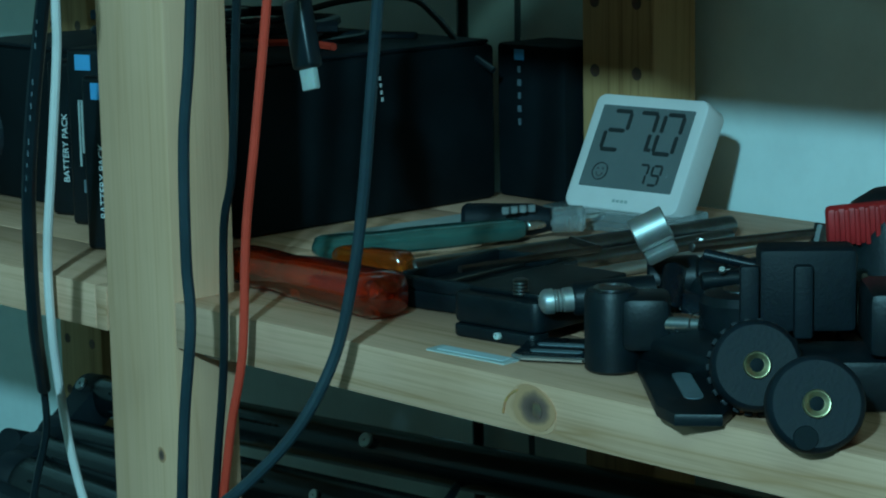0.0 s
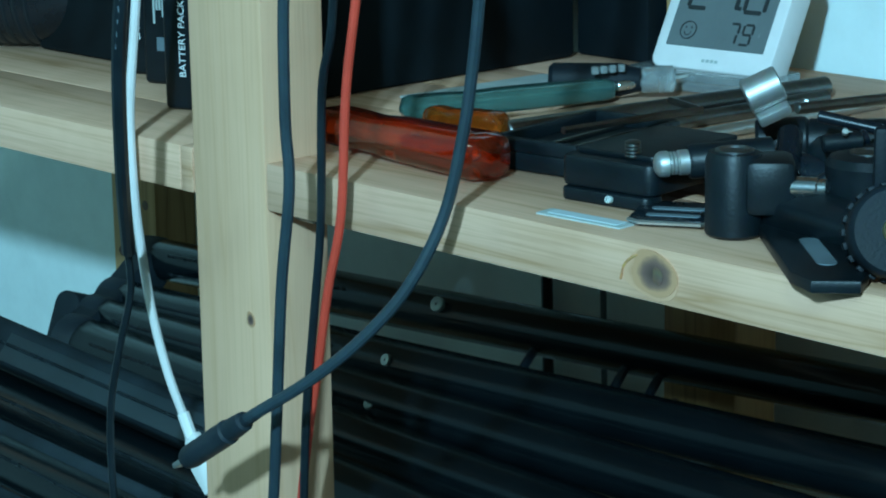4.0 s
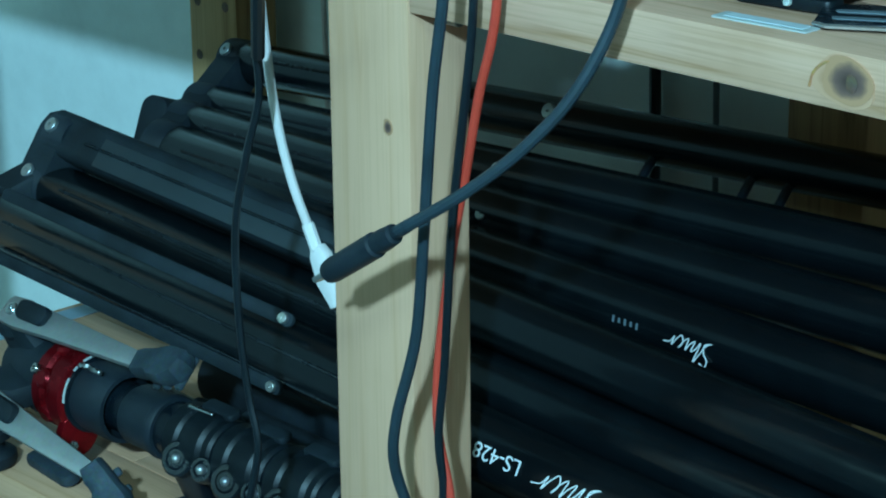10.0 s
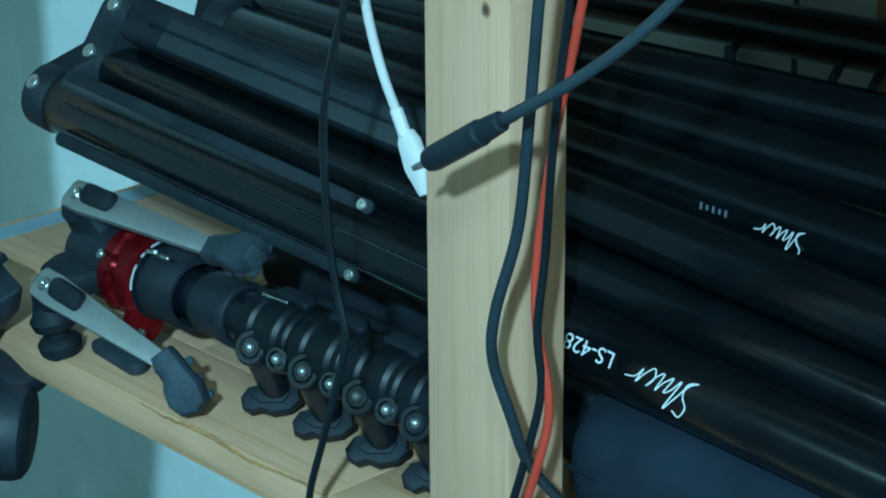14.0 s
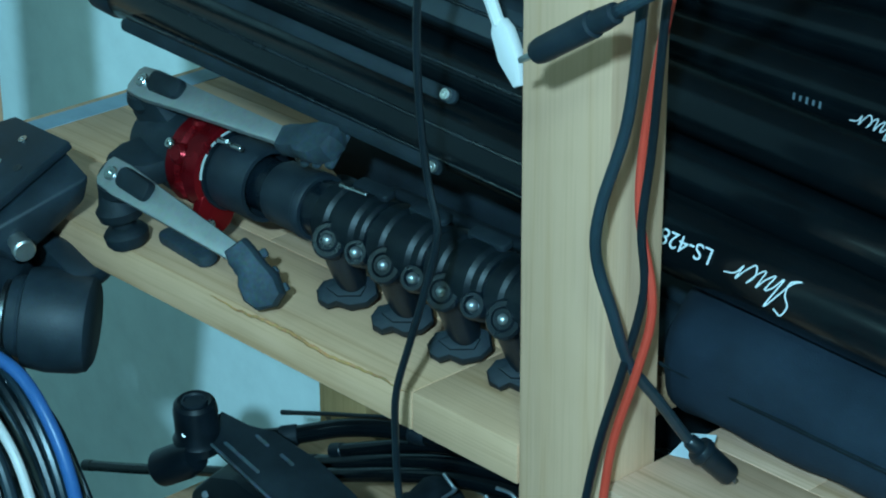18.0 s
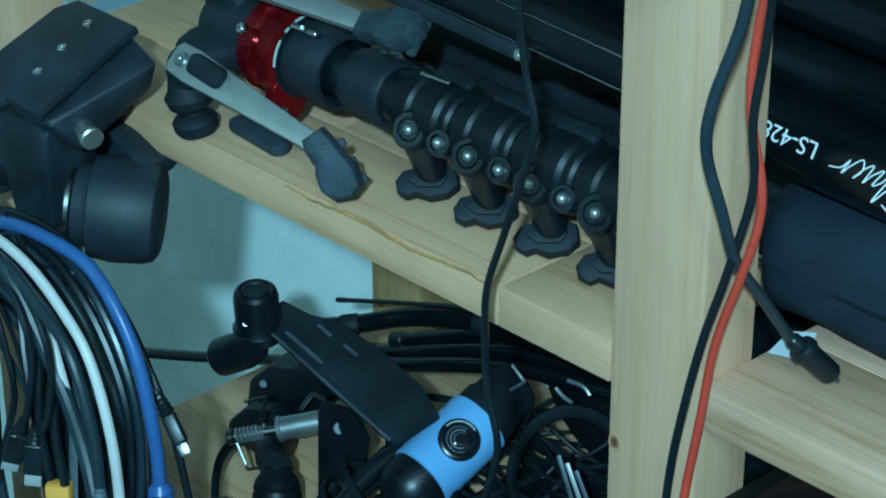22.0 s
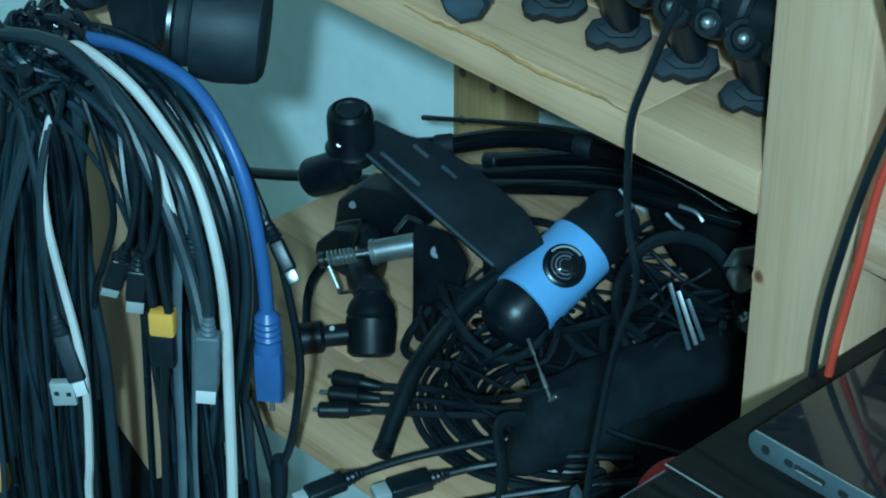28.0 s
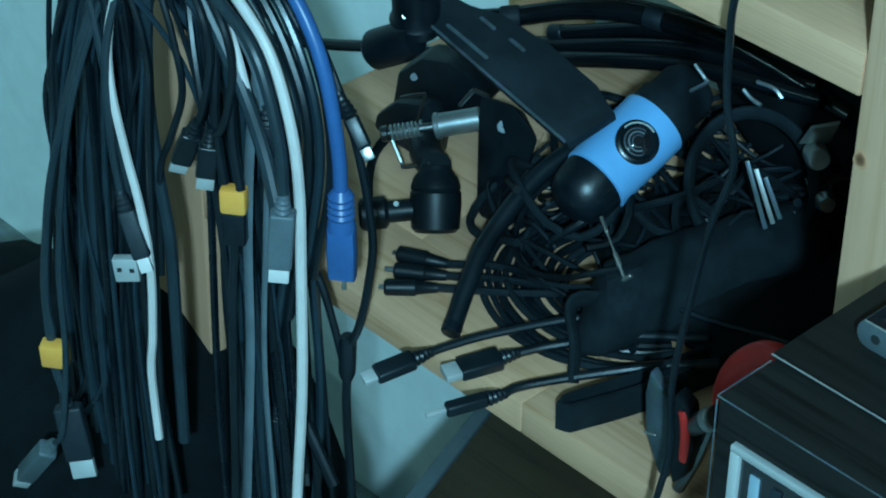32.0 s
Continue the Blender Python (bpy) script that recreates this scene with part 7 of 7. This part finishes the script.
# black hose leaning forward
q = thing("rubber_hose", (-0.27, 0.05, LZ), "short black rubber hose lying across leads", "hose")
cord("hose_body", [(-0.2610, 0.0100, -0.3715), (-0.2690, 0.027, -0.3600), (-0.276, 0.0450, -0.3490), (-0.280, 0.0750, -0.3340), (-0.279, 0.1000, -0.3250), (-0.272, 0.128, -0.3200)], 0.0046, RUBBER, q, n=14)
bm = bmesh.new()
rod(bm, (-0.2590, 0.0060, -0.3735), (-0.2615, 0.0110, -0.3710), 0.0049, 14)
part("hose_end", bm, BLACK, q, "moulded black end")

# plugs and leads on the board
q = thing("plug_lead", (-0.31, 0.02, LZ), "row of black audio plugs with bright tips", "cable")
for k, (x, y) in enumerate(((-0.3240, 0.0320), (-0.3150, 0.0215), (-0.3080, 0.0085))):
    d = Vector((0.80 - 0.10 * (k - 1), 0.60 + 0.13 * (k - 1), 0.0)).normalized()
    a = Vector((x, y, LZ + 0.0045))
    bm = bmesh.new()
    lathe(bm, a, a + d * 0.026, [(0, 0.0030), (0.001, 0.0040), (0.015, 0.0042), (0.016, 0.0034), (0.026, 0.0024)], 16)
    pl = part("plug", bm, TOOL_BLACK, q)
    bm = bmesh.new()
    rod(bm, a - d * (0.0025 + 0.0022 * (k == 1)), a + d * 0.001, 0.0013, 10)
    part("plug_tip", bm, STEEL, pl, "bright plug tip")
    p1 = a + d * 0.026
    cord("lead", [p1, p1 + Vector((0.025, 0.018, 0.002)), p1 + Vector((0.060, 0.025 + 0.01 * k, 0.003)), p1 + Vector((0.10, 0.03, 0.004))], 0.0020, RUBBER, q, n=8)

for name, pts, way, size, tip, lab in (
        ("usb_c_lead", [(-0.195, 0.075, LZ + 0.016), (-0.220, 0.055, LZ + 0.012), (-0.2420, 0.0200, LZ + 0.0085), (-0.2520, 0.0, LZ + 0.0060), (-0.2560, -0.0100, LZ + 0.0045)], (-0.28, -0.93, -0.12), (0.020, 0.0092, 0.0062), (0.0068, 0.0066, 0.0028), "black lead with a bright flat plug over the edge"),
        ("usb_lead", [(-0.165, 0.080, LZ + 0.018), (-0.196, 0.060, LZ + 0.012), (-0.2180, 0.0330, LZ + 0.0080), (-0.2270, 0.0180, LZ + 0.0060)], (-0.35, -0.92, -0.04), (0.021, 0.0112, 0.0066), (0.0080, 0.0092, 0.0040), "black lead with a wide bright plug"),
        ("jack_lead", [(-0.150, 0.070, LZ + 0.018), (-0.180, 0.045, LZ + 0.010), (-0.2070, 0.0060, LZ + 0.0060), (-0.2110, -0.0060, LZ + 0.0048)], (-0.38, -0.92, -0.05), (0.020, 0.0062, 0.0062), (0.0100, 0.0024, 0.0024), "black lead with a slim jack plug")):
    q = thing(name, pts[-1], lab, "cable", "leads on the lower shelf")
    cord("sheath", pts, 0.0021, RUBBER, q, n=10)
    end_plug(q, Vector(pts[-1]) + Vector(way) * 0.008, way, size, RUBBER, SATIN, tip, "", SATIN)

# coils and tangle
q = thing("cable_tangle", (-0.18, 0.14, LZ), "tangled heap of thin black cables on the shelf", "cable bundle")
random.seed(21)
for k in range(52):
    cx, cy = random.uniform(-0.275, -0.19), random.uniform(0.075, 0.215)
    r1, ph, h0 = random.uniform(0.020, 0.055), random.random() * 6.3, LZ + 0.004 + 0.042 * random.random()
    pts = []
    for j in range(9):
        a = ph + j * 0.62
        p = Vector((cx + r1 * math.cos(a), cy + r1 * 0.8 * math.sin(a), h0 + 0.010 * math.sin(2 * a + k)))
        p.x = min(max(p.x, -0.335), -0.215 + 0.28 * (p.y - 0.04))
        p.y = min(max(p.y, 0.038), 0.255)
        p.z = max(p.z, LZ + 0.0032)
        pts.append(p)
    cord("cable", pts, random.choice((0.0011, 0.0013, 0.0016, 0.0022)), (CLOTH, TOOL_BLACK, CLOTH, TOOL_BLACK, RUBBER)[k % 5], q, n=7, step=0.006)
for k in range(11):
    rr, z = 0.030 + 0.0043 * k, LZ + 0.0030 + 0.0010 * (k % 4)
    cord("coil_turn", [(-0.232 + rr * math.cos(a), 0.098 + rr * 0.95 * math.sin(a), z + 0.0015 * math.sin(3 * a + k)) for a in (2.5 + 0.28 * j for j in range(13))], 0.0015 + 0.0003 * (k % 3), (RUBBER, CLOTH, TOOL_BLACK)[k % 3], q, n=8, step=0.005)
q = thing("headset_ring", (-0.20, 0.17, LZ), "round black padded ring in the heap", "ring")
bm = bmesh.new()
cc, nn = Vector((-0.2030, 0.1500, -0.3270)), Vector((0.45, -0.45, 0.77)).normalized()
bs = basis(cc, cc + nn).to_3x3()
ringp = [cc + bs @ Vector((0.030 * math.cos(a), 0.036 * math.sin(a), 0)) for a in (2 * math.pi * k / 48 for k in range(49))]
sweep(bm, ringp, 0.0045, 12, 0.6)
part("ring_pad", bm, CLOTH, q)
cord("ring_seam", [cc + bs @ Vector((0.0300 * math.cos(a), 0.0360 * math.sin(a), 0.0030)) for a in (2 * math.pi * k / 30 for k in range(31))], 0.0006, BLACK_GLOSS, q, n=6)
cord("ring_lead", [cc + bs @ Vector((0.030, 0, 0)), cc + bs @ Vector((0.044, 0.006, -0.004)), cc + bs @ Vector((0.060, -0.004, -0.014))], 0.0022, RUBBER, q, n=8)
STRIP_A, STRIP_B = Vector((-0.1860, 0.120, -0.2870)), Vector((-0.1680, 0.120, -0.3250))
q = thing("steel_strips", (-0.19, 0.14, LZ + 0.05), "three thin bright metal strips in the heap", "strips")
for k in range(3):
    bm = bmesh.new()
    a, b = STRIP_A + Vector((0.0030 * k, 0.001 * k, 0)), STRIP_B + Vector((0.0042 * k, 0.002 * k, 0.0005 * k))
    box(bm, ((b - a).length * (0.8 - 0.15 * k), 0.0022, 0.0010), frame_of((a + b) / 2, b - a, (0.6, 0.6, 0.4)), 0.0003)
    part("strip", bm, (CUTTER_STEEL, SILVER, CUTTER_STEEL)[k], q)
for pts in (((-0.2360, 0.140, -0.2710), (-0.2285, 0.140, -0.2760), (-0.2275, 0.140, -0.2770), (-0.2370, 0.140, -0.2860)), ((-0.2060, 0.140, -0.2710), (-0.2010, 0.140, -0.2735), (-0.1950, 0.140, -0.2745)), ((-0.2000, 0.142, -0.2650), (-0.1900, 0.142, -0.2640), (-0.1850, 0.142, -0.2670))):
    q = thing("wire_clip", pts[0], "small bent bright wire clip caught in the heap", "clip", "wire clips in the heap")
    bm = bmesh.new()
    sweep(bm, smooth_line(pts, 0.0015), 0.0010, 6)
    part("wire", bm, BARREL_STEEL, q)
q = thing("bright_fitting", (-0.14, 0.20, LZ + 0.04), "small bright metal fitting beside the post", "fitting")
bm = bmesh.new()
lathe(bm, (-0.1830, 0.1690, -0.3070), (-0.1740, 0.1610, -0.3040), [(0, 0.0050), (0.001, 0.0060), (0.010, 0.0060), (0.0115, 0.005)], 20)
part("barrel", bm, BRUSHED, q)
bm = bmesh.new()
plate(bm, [(-0.008, -0.006), (0.006, -0.005), (0.009, 0.010), (-0.004, 0.006)], frame_of((-0.1800, 0.1660, -0.2950), (0.7, 0.7, 0), (0.2, -0.2, 0.9)), 0.002)
part("tongue", bm, BARREL_STEEL, q)
bm = bmesh.new()
lathe(bm, (-0.1560, 0.1440, -0.3090), (-0.1500, 0.1380, -0.3060), [(0, 0.004), (0.003, 0.0052), (0.0105, 0.0035)], 14)
part("stud", bm, STEEL, q)

# soft pouch and strap
q = thing("black_pouch", (-0.13, 0.09, LZ), "soft black cloth pouch slumped in the heap", "pouch")
bm = bmesh.new()
rows, n = [], 28
for i in range(41):
    s = i / 40
    cx, cy = -0.214 + 0.042 * s, 0.044 + 0.135 * s
    e = min(1, (i + 0.4) / 4, (40.4 - i) / 4) ** 0.5
    hz, hw = (0.0185 + 0.005 * math.sin(3 * s)) * e, (0.0190 + 0.006 * s) * e
    ringv = []
    for k in range(n):
        a = 2 * math.pi * k / n
        w = 1 + 0.10 * noise.noise(Vector((s * 9, math.cos(a) * 2, math.sin(a) * 2))) + 0.06 * noise.noise(Vector((s * 26, math.cos(a) * 5, math.sin(a) * 5)))
        ox, oz = math.copysign(abs(math.cos(a)) ** 0.8, math.cos(a)) * hw * w, math.copysign(abs(math.sin(a)) ** 0.8, math.sin(a)) * hz * w
        ringv.append(bm.verts.new((cx + 0.72 * ox, cy - 0.69 * ox, max(LZ + 0.0004, LZ + hz + 0.001 + oz))))
    rows.append(ringv)
for a, b in zip(rows, rows[1:]):
    for k in range(n):
        bm.faces.new((a[k], a[(k + 1) % n], b[(k + 1) % n], b[k]))
bm.faces.new(rows[0][::-1])
bm.faces.new(rows[-1])
part("pouch_body", bm, CLOTH, q)
cord("webbing_end", [(-0.195, 0.060, LZ + 0.032), (-0.2156, 0.0429, -0.349), (-0.2029, 0.0315, -0.362), (-0.1957, 0.0233, -0.3748)], 0.0052, CLOTH, q, n=10, flat=0.45)
q = thing("folded_strap", (-0.17, 0.04, LZ), "folded black webbing strap lying at the board edge", "strap")
bm = bmesh.new()
line = smooth_line([(-0.1450, 0.1400, LZ + 0.0080), (-0.1600, 0.0520, LZ + 0.0080), (-0.1735, 0.0080, LZ + 0.0080), (-0.1775, 0.0005, LZ + 0.0080), (-0.1825, 0.0040, LZ + 0.0080), (-0.1690, 0.0520, LZ + 0.0080), (-0.1540, 0.1350, LZ + 0.0080)], 0.003)
prev = None
for i, p in enumerate(line):
    d = (line[min(i + 1, len(line) - 1)] - line[max(i - 1, 0)]).normalized()
    sd = Vector((-d.y, d.x, 0)) * 0.0011
    row = [bm.verts.new(p + sd + Vector((0, 0, 0.0075))), bm.verts.new(p - sd + Vector((0, 0, 0.0075))), bm.verts.new(p - sd - Vector((0, 0, 0.0075))), bm.verts.new(p + sd - Vector((0, 0, 0.0075)))]
    if prev:
        for k in range(4):
            bm.faces.new((prev[k], prev[(k + 1) % 4], row[(k + 1) % 4], row[k]))
    prev = row
part("webbing", bm, CLOTH, q)
bm = bmesh.new()
box(bm, (0.0022, 0.0120, 0.0165), frame_of((-0.1640, 0.0500, LZ + 0.0083), (0.95, -0.30, 0), (0.30, 0.95, 0)), 0.0006)
part("strap_keeper", bm, BLACK, q, "black strap keeper")

# pliers
q = thing("wire_cutters", (-0.115, -0.005, LZ), "wire cutters with red grips standing in the heap", "pliers")
outline = ((-0.1310, -0.3170), (-0.1330, -0.3300), (-0.1310, -0.3500), (-0.1240, -0.3650), (-0.1190, -0.3715), (-0.1165, -0.3510), (-0.1185, -0.3280))
pj = part("jaw", hull([(x, 0.000, z) for x, z in outline] + [(x - 0.001, 0.006, z) for x, z in outline], 0.0012), CUTTER_STEEL, q)
bm = bmesh.new()
rod(bm, (-0.1312, -0.0004, -0.3500), (-0.1240, -0.0010, -0.3470), 0.0006, 6)
part("cutting_edge", bm, BRUSHED, pj, "bright ground cutting edge")
outline = ((-0.1140, -0.3170), (-0.1060, -0.3210), (-0.1020, -0.3400), (-0.1055, -0.3580), (-0.1120, -0.3660), (-0.1160, -0.3500), (-0.1155, -0.3290))
gr = part("grip", hull([(x, -0.003, z) for x, z in outline] + [(x - 0.001, 0.005, z) for x, z in outline], 0.0014), TOOL_BLACK, q)
bm = bmesh.new()
sweep(bm, smooth_line([(-0.1095, -0.0030, -0.3240), (-0.1072, -0.0034, -0.3300), (-0.1062, -0.0035, -0.3380), (-0.1068, -0.0033, -0.3490)], 0.002), 0.0027, 12, 0.6, taper=lambda s: 0.75 + 0.9 * s * (1 - s))
part("red_insert", bm, RED_PL, gr, "red moulded insert")
bm = bmesh.new()
a, b = Vector((-0.1075, 0.0010, -0.3325)), Vector((-0.0925, 0.0000, -0.3180))
lathe(bm, a, b, [(0, 0.0046), (0.002, 0.0050), (0.011, 0.0050), (0.012, 0.0040), (0.0125, 0.0052), ((b - a).length, 0.0052)], 16)
part("pivot_bar", bm, DARK_STEEL, q, "dull steel bar")
bm = bmesh.new()
rod(bm, (-0.0975, -0.0012, -0.3225), (-0.0935, -0.0015, -0.3185), 0.0054, 14)
part("pivot_cap", bm, BRUSHED, q, "bright pivot cap")
bm = bmesh.new()
sweep(bm, smooth_line([(-0.1010, 0.0110, -0.3300), (-0.0995, 0.0105, -0.3140), (-0.0935, 0.0100, -0.2990), (-0.0835, 0.0100, -0.2870), (-0.0725, 0.0090, -0.2810), (-0.0620, 0.0080, -0.2830)], 0.002), 0.0066, 18, 0.75, taper=lambda s: 0.55 + 0.62 * s)
part("red_handle", bm, RED_PL, q, "curved red plastic handle")
bm = bmesh.new()
sweep(bm, smooth_line([(-0.1150, 0.0060, LZ + 0.0040), (-0.1060, 0.0060, -0.3500), (-0.1005, 0.0060, -0.3290)], 0.003), 0.0030, 10)
part("steel_arm", bm, DARK_STEEL, q)

# dark box on the lower board beside the post, with a slim drive on it
q = thing("speaker_box", (0.10, 0.0, LZ), "dark wood-veneer box with a silver trimmed front", "box")
TOP = -0.1800
bm = bmesh.new()
span(bm, 0.0030, 0.2400, -0.1245, 0.1200, LZ + 0.0003, TOP, 0.0018)
sb = part("cabinet", bm, DARK_VENEER, q)
bm = bmesh.new()
span(bm, 0.0022, 0.2410, -0.0970, 0.1210, TOP, TOP + 0.0022, 0.0007)
part("top_plate", bm, DARK_VENEER, q, "black veneered top plate")
bm = bmesh.new()
sweep(bm, [Vector((0.0024, -0.0974, TOP + 0.0018)), Vector((0.12, -0.0974, TOP + 0.0018)), Vector((0.2408, -0.0974, TOP + 0.0018))], 0.00035, 6)
part("bright_edge", bm, SILVER, q, "thin bright edge")
for x0, x1, z0, z1, mt, lab in ((0.0120, 0.2300, TOP - 0.0170, TOP - 0.0140, SATIN, "silver trim"), (0.0120, 0.0160, LZ + 0.02, TOP - 0.0170, SATIN, "silver trim"), (0.2270, 0.2300, LZ + 0.02, TOP - 0.0170, SILVER, "silver trim"), (0.0120, 0.2300, LZ + 0.017, LZ + 0.02, SILVER, "silver trim")):
    bm = bmesh.new()
    span(bm, x0, x1, -0.1272, -0.1240, z0, z1, 0.0006)
    part("trim", bm, mt, q, lab)
bm = bmesh.new()
span(bm, 0.0150, 0.2270, -0.1255, -0.1243, LZ + 0.02, TOP - 0.0170, 0)
part("front_glass", bm, GLASS_DARK, q, "dark glossy front")
for k in range(4):
    bm = bmesh.new()
    span(bm, 0.0205 + 0.009 * k, 0.0245 + 0.009 * k, -0.1265, -0.1255, LZ + 0.03, TOP - 0.0220, 0.0003)
    part("front_bar", bm, TAPE if k % 2 == 0 else CHARCOAL, q)
for p0, p1 in (((0.0030, -0.1247, TOP - 0.0004), (0.2390, -0.1247, TOP - 0.0004)), ((0.0029, -0.1245, TOP - 0.0004), (0.0029, -0.0980, TOP - 0.0004)), ((0.0029, -0.1246, TOP - 0.002), (0.0029, -0.1246, LZ + 0.004))):
    bm = bmesh.new()
    rod(bm, p0, p1, 0.00030, 6)
    part("worn_edge", bm, WORN_GREY, sb, "worn pale edge")
q = thing("portable_drive", (0.056, -0.014, TOP), "slim grey portable drive with a glossy dark top", "hard drive")
zt = TOP + 0.0022
bm = bmesh.new()
plate(bm, rounded(0.0780, 0.0106, 0.0050), frame_of((0.0560, -0.0140, zt + 0.0054), (1, 0, 0), (0, 0, 1)), 0.1170, 0.0005)
db = part("drive_case", bm, DRIVE_GREY, q)
bm = bmesh.new()
span(bm, 0.0200, 0.0920, -0.0722, 0.0442, zt + 0.0104, zt + 0.0112, 0.0003)
part("gloss_top", bm, GLASS_DARK, q, "dark glossy top")
bm = bmesh.new()
rod(bm, (0.0200, -0.0725, zt + 0.0107), (0.0920, -0.0725, zt + 0.0107), 0.00035, 6)
part("bright_rim", bm, SILVER, q, "thin bright rim")
for x, w, h in ((0.0250, 0.0034, 0.0034), (0.0350, 0.0036, 0.0026), (0.0440, 0.0130, 0.0022), (0.0580, 0.0040, 0.0026)):
    bm = bmesh.new()
    plate(bm, rounded(w, h, h * 0.45), frame_of((x, -0.0725, zt + 0.0054), (1, 0, 0), (0, 0, 1)), 0.0008, 0)
    part("port", bm, INK, db)
bm = bmesh.new()
rod(bm, (0.0385, -0.0730, zt + 0.0047), (0.0495, -0.0730, zt + 0.0047), 0.0004, 6)
part("port_lip", bm, BRUSHED, db, "bright socket lip")

# cable behind the wide side, against the wall
for x, z0, z1, r, mt in ((-0.161, 0.02, 0.142, 0.0030, RUBBER), (-0.121, -0.02, 0.142, 0.0016, GREY_CABLE), (-0.414, -0.02, 0.10, 0.0016, WHITE_CABLE)):
    q = thing("wall_cable", (x, 0.30, z0), "thin cable running down the wall behind the shelf", "cable")
    cord("sheath", [(x, 0.306, 0.35), (x - 0.002, 0.306, z1), (x + 0.003, 0.307, (z0 + z1) / 2), (x + 0.006, 0.307, -0.11)], r, mt, q, n=8)

# soft dark shapes filling the back of the lower shelf, and shade on the floor behind the hank


def soft_mass(name, cx, cy, z0, wx, wy, hz, seed, label):
    q = thing(name, (cx, cy, z0), label, "bag")
    bm = bmesh.new()
    n, rows = 26, []
    for i in range(15):
        f = -1 + 2 * i / 14
        e = max(0.05, 1 - abs(f) ** 3.2) ** 0.45
        ring = []
        for k in range(n):
            a = 2 * math.pi * k / n
            w = 1 + 0.13 * noise.noise(Vector((math.cos(a) * 1.7 + seed, math.sin(a) * 1.7, f * 1.6)))
            ring.append(bm.verts.new((cx + wx * e * w * math.copysign(abs(math.cos(a)) ** 0.7, math.cos(a)), cy + wy * e * w * math.copysign(abs(math.sin(a)) ** 0.7, math.sin(a)), z0 + 0.0005 + hz * (f + 1) / 2)))
        rows.append(ring)
    for a, b in zip(rows, rows[1:]):
        for k in range(n):
            bm.faces.new((a[k], a[(k + 1) % n], b[(k + 1) % n], b[k]))
    bm.faces.new(rows[0][::-1])
    bm.faces.new(rows[-1])
    part("bag_body", bm, SHADE_CLOTH, q)
    cord("zip", [(cx - wx * 0.8, cy - wy * 0.75, z0 + hz * 0.82), (cx, cy - wy * 1.0, z0 + hz * 0.80), (cx + wx * 0.8, cy - wy * 0.75, z0 + hz * 0.82)], 0.0016, BLACK_GLOSS, q, n=6)


# black masses added to fill the unidentified dark parts of the heap
soft_mass("soft_case", -0.165, 0.226, LZ, 0.125, 0.034, 0.175, 3.0, "soft black filler mass at the back of the shelf")
soft_mass("cloth_bag", -0.190, 0.150, LZ, 0.072, 0.070, 0.030, 5.0, "limp black filler mass lying under the heap")
# two dark shapes added where the floor and post foot lie in shade
soft_mass("backpack", -0.500, -0.020, FLOOR_Z, 0.135, 0.11, 0.455, 8.0, "dark soft shape standing in for shade below the cables")
soft_mass("camera_bag", -0.800, 0.06, FLOOR_Z, 0.155, 0.14, 0.22, 2.0, "dark soft shape standing in for shade on the floor")
crate = thing("floor_crate", (-0.25, 0.16, FLOOR_Z), "dark brown wooden crate on the floor under the lowest shelf", "crate")
m = frame_of((-0.251, 0.161, FLOOR_Z), (0.94, 0.34, 0), (-0.34, 0.94, 0))
bm = bmesh.new()
box(bm, (0.25, 0.17, 0.313), m @ Matrix.Translation((0, 0, 0.157)), 0.003)
part("crate_body", bm, DARK_VENEER, crate)
bm = bmesh.new()
box(bm, (0.262, 0.182, 0.012), m @ Matrix.Translation((0, 0, 0.3195)), 0.002)
part("crate_lid", bm, PINE_BROWN, crate, "dark brown lid")
bm = bmesh.new()
box(bm, (0.010, 0.184, 0.014), m @ Matrix.Translation((-0.1365, 0, 0.3190)), 0.002)
part("edge_strip", bm, DRIVE_GREY, crate, "pale grey-blue edge strip")
